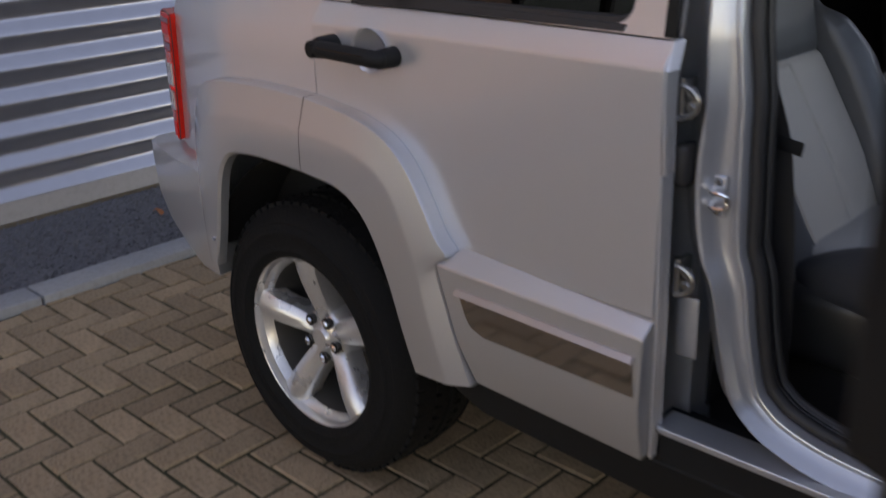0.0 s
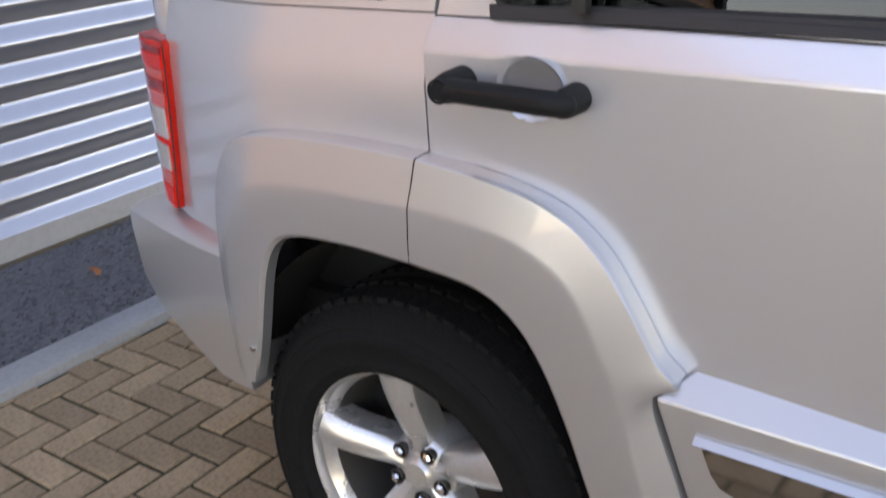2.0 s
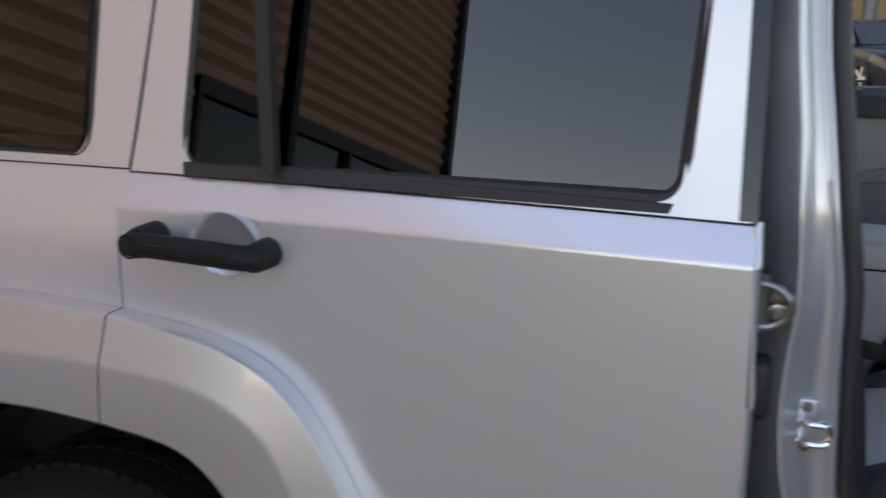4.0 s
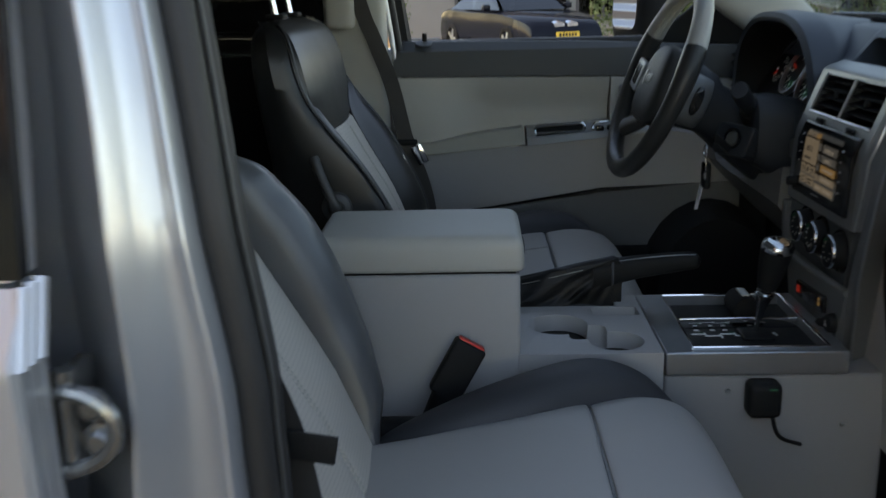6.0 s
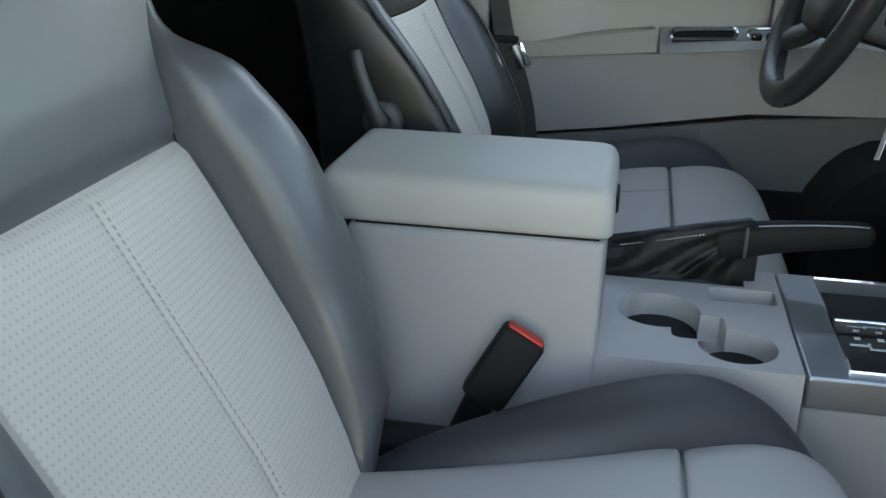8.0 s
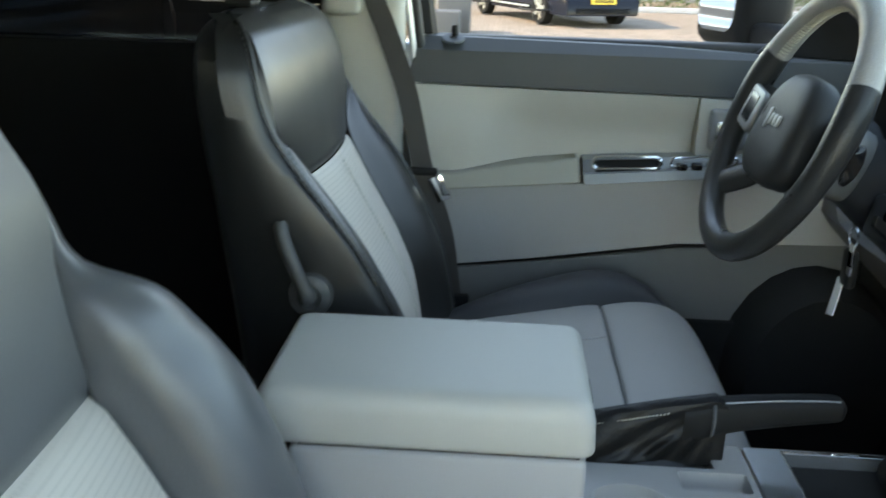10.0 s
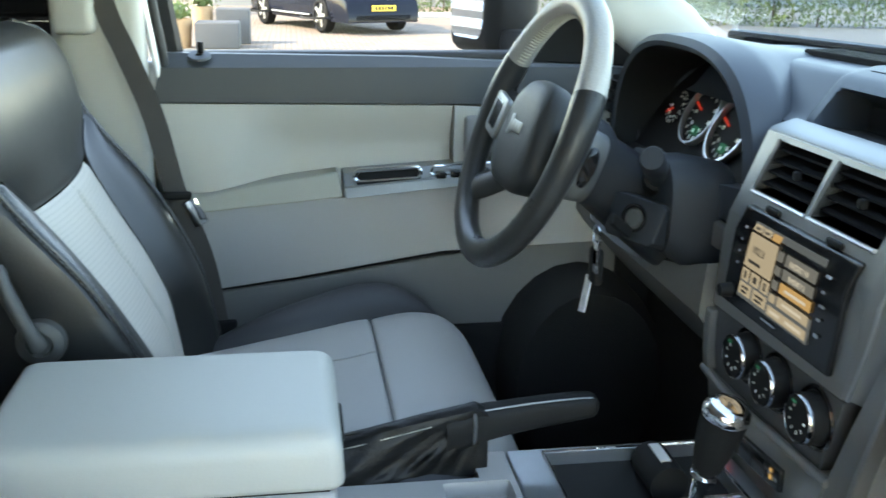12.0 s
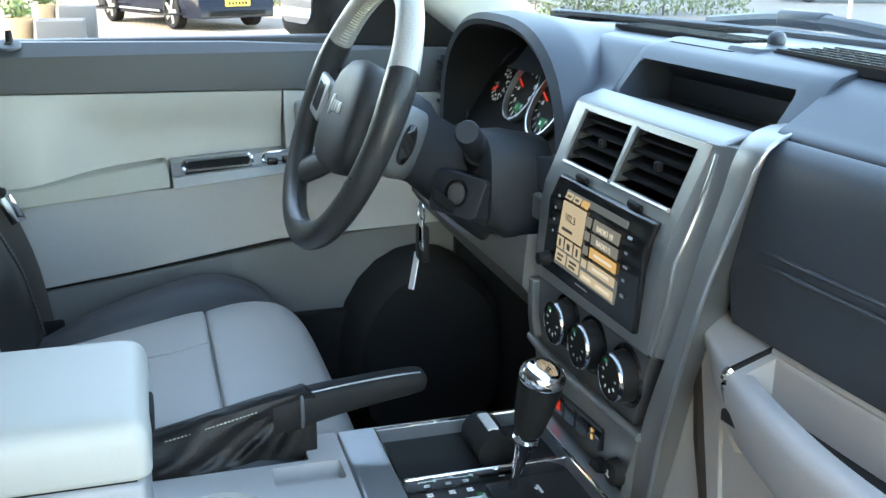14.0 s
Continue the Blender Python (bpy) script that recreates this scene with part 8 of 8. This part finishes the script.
part("back_wall", box((-7.0, -8.5, -0.014), (-6.9, -3.9, 2.6)), mat("inner_wall", (0.25, 0.26, 0.22), 0.8, 0, 0.2, 1), gf, smooth=False)
part("ceiling_deck", box((-7.0, -8.5, 2.32), (-2.7, -3.9, 2.4)), FRAME, gf, smooth=False)
part("end_wall", box((-7.0, -8.52, -0.014), (-2.72, -8.45, 7.0)), FRAME, gf, smooth=False)
for x, y, z in ((-3.6, -5.0, 1.95), (-4.2, -5.9, 1.9), (-3.5, -6.6, 1.95), (-4.0, -4.5, 1.85)):
    lp = thing("pendant_lamp", (x, y, z), "small warm pendant lamp hanging in the shop", "lamp", "pendant lamps")
    part("shade", lathe([(0.02, 0.10), (0.16, 0.0), (0.15, 0.0), (0.015, 0.09)], Matrix.Translation((x, y, z)), 20), FRAME, lp)
    part("bulb", lathe([(0.0, 0.0), (0.11, 0.0), (0.11, 0.02), (0.0, 0.02)], Matrix.Translation((x, y, z)), 20), LAMPGLOW, lp)
    part("cord", tube([(x, y, z + 0.08), (x, y, 2.33)], 0.006, None, 6), BLACK, lp)

# ---- clay pavers in a herringbone, each one a piece ----
def paver_mesh(dx, dy, seed):
    rng = random.Random(seed)
    bm = bmesh.new()
    g, c = 0.0045, 0.004
    lo = [bm.verts.new((x, y, -0.03)) for x, y in ((g, g), (dx - g, g), (dx - g, dy - g), (g, dy - g))]
    j = lambda: rng.uniform(-0.0016, 0.0016)
    md = [bm.verts.new((v.co.x + j(), v.co.y + j(), -0.005)) for v in lo]
    hi = [bm.verts.new((x + j(), y + j(), 0.0)) for x, y in ((g + c, g + c), (dx - g - c, g + c), (dx - g - c, dy - g - c), (g + c, dy - g - c))]
    for a, b in ((lo, md), (md, hi)):
        for i in range(4):
            bm.faces.new((a[i], a[(i + 1) % 4], b[(i + 1) % 4], b[i]))
    bm.faces.new(hi)
    me = bpy.data.meshes.new("brick")
    bm.to_mesh(me)
    bm.free()
    me.materials.append(BRICK)
    return me


def paving():
    U = 0.1
    pav = tagged(new("pavement"), "herringbone pavement of worn reddish clay pavers", "pavement", kind="structure")
    kinds = {"h": [paver_mesh(2 * U, U, k) for k in range(4)], "v": [paver_mesh(U, 2 * U, 9 + k) for k in range(4)]}
    rng = random.Random(11)
    near, far = [], []
    for a in range(-60, 61):
        for b in range(-40, 41):
            ox, oy = (a + 2 * b) * U, (a - 2 * b) * U
            for kind, x, y in (("h", ox, oy), ("v", ox, oy + U)):
                w, d = (2 * U, U) if kind == "h" else (U, 2 * U)
                if -1.705 <= x and x + w <= 6.0 and -5.1 <= y and y + d <= 6.0:
                    (near if x < -0.1 and -0.95 < y < 0.95 else far).append((kind, x, y))
    near.sort(key=lambda p: (p[1] + 0.9) ** 2 + (p[2] - 0.1) ** 2)
    far += near[300:]
    for kind, x, y in near[:300]:
        o = new("brick", rng.choice(kinds[kind]))
        o.parent = pav
        o.matrix_basis = Matrix.Translation((x, y, rng.uniform(-0.0025, 0.0025))) @ Euler((rng.uniform(-0.012, 0.012), rng.uniform(-0.012, 0.012), rng.uniform(-0.012, 0.012))).to_matrix().to_4x4()
    verts, faces = [], []
    for kind, x, y in far:
        me = rng.choice(kinds[kind])
        n = len(verts)
        dz = rng.uniform(-0.0025, 0.0025)
        verts += [(v.co.x + x, v.co.y + y, v.co.z + dz) for v in me.vertices]
        faces += [[n + i for i in p.vertices] for p in me.polygons]
    me = bpy.data.meshes.new("paver_field")
    me.from_pydata(verts, [], faces)
    fm = BRICK.copy()
    fm.name = "clay_paver_field"
    n, l = fm.node_tree.nodes, fm.node_tree.links
    info = [k for k in n if k.bl_idname == "ShaderNodeObjectInfo"][0]
    geo = n.new("ShaderNodeNewGeometry")
    for link in [k for k in l if k.from_node == info]:
        l.new(geo.outputs["Random Per Island"], link.to_socket)
    me.materials.append(fm)
    o = new("paver_field", me)
    o.parent = pav
    o["kind"] = "stuff"


paving()
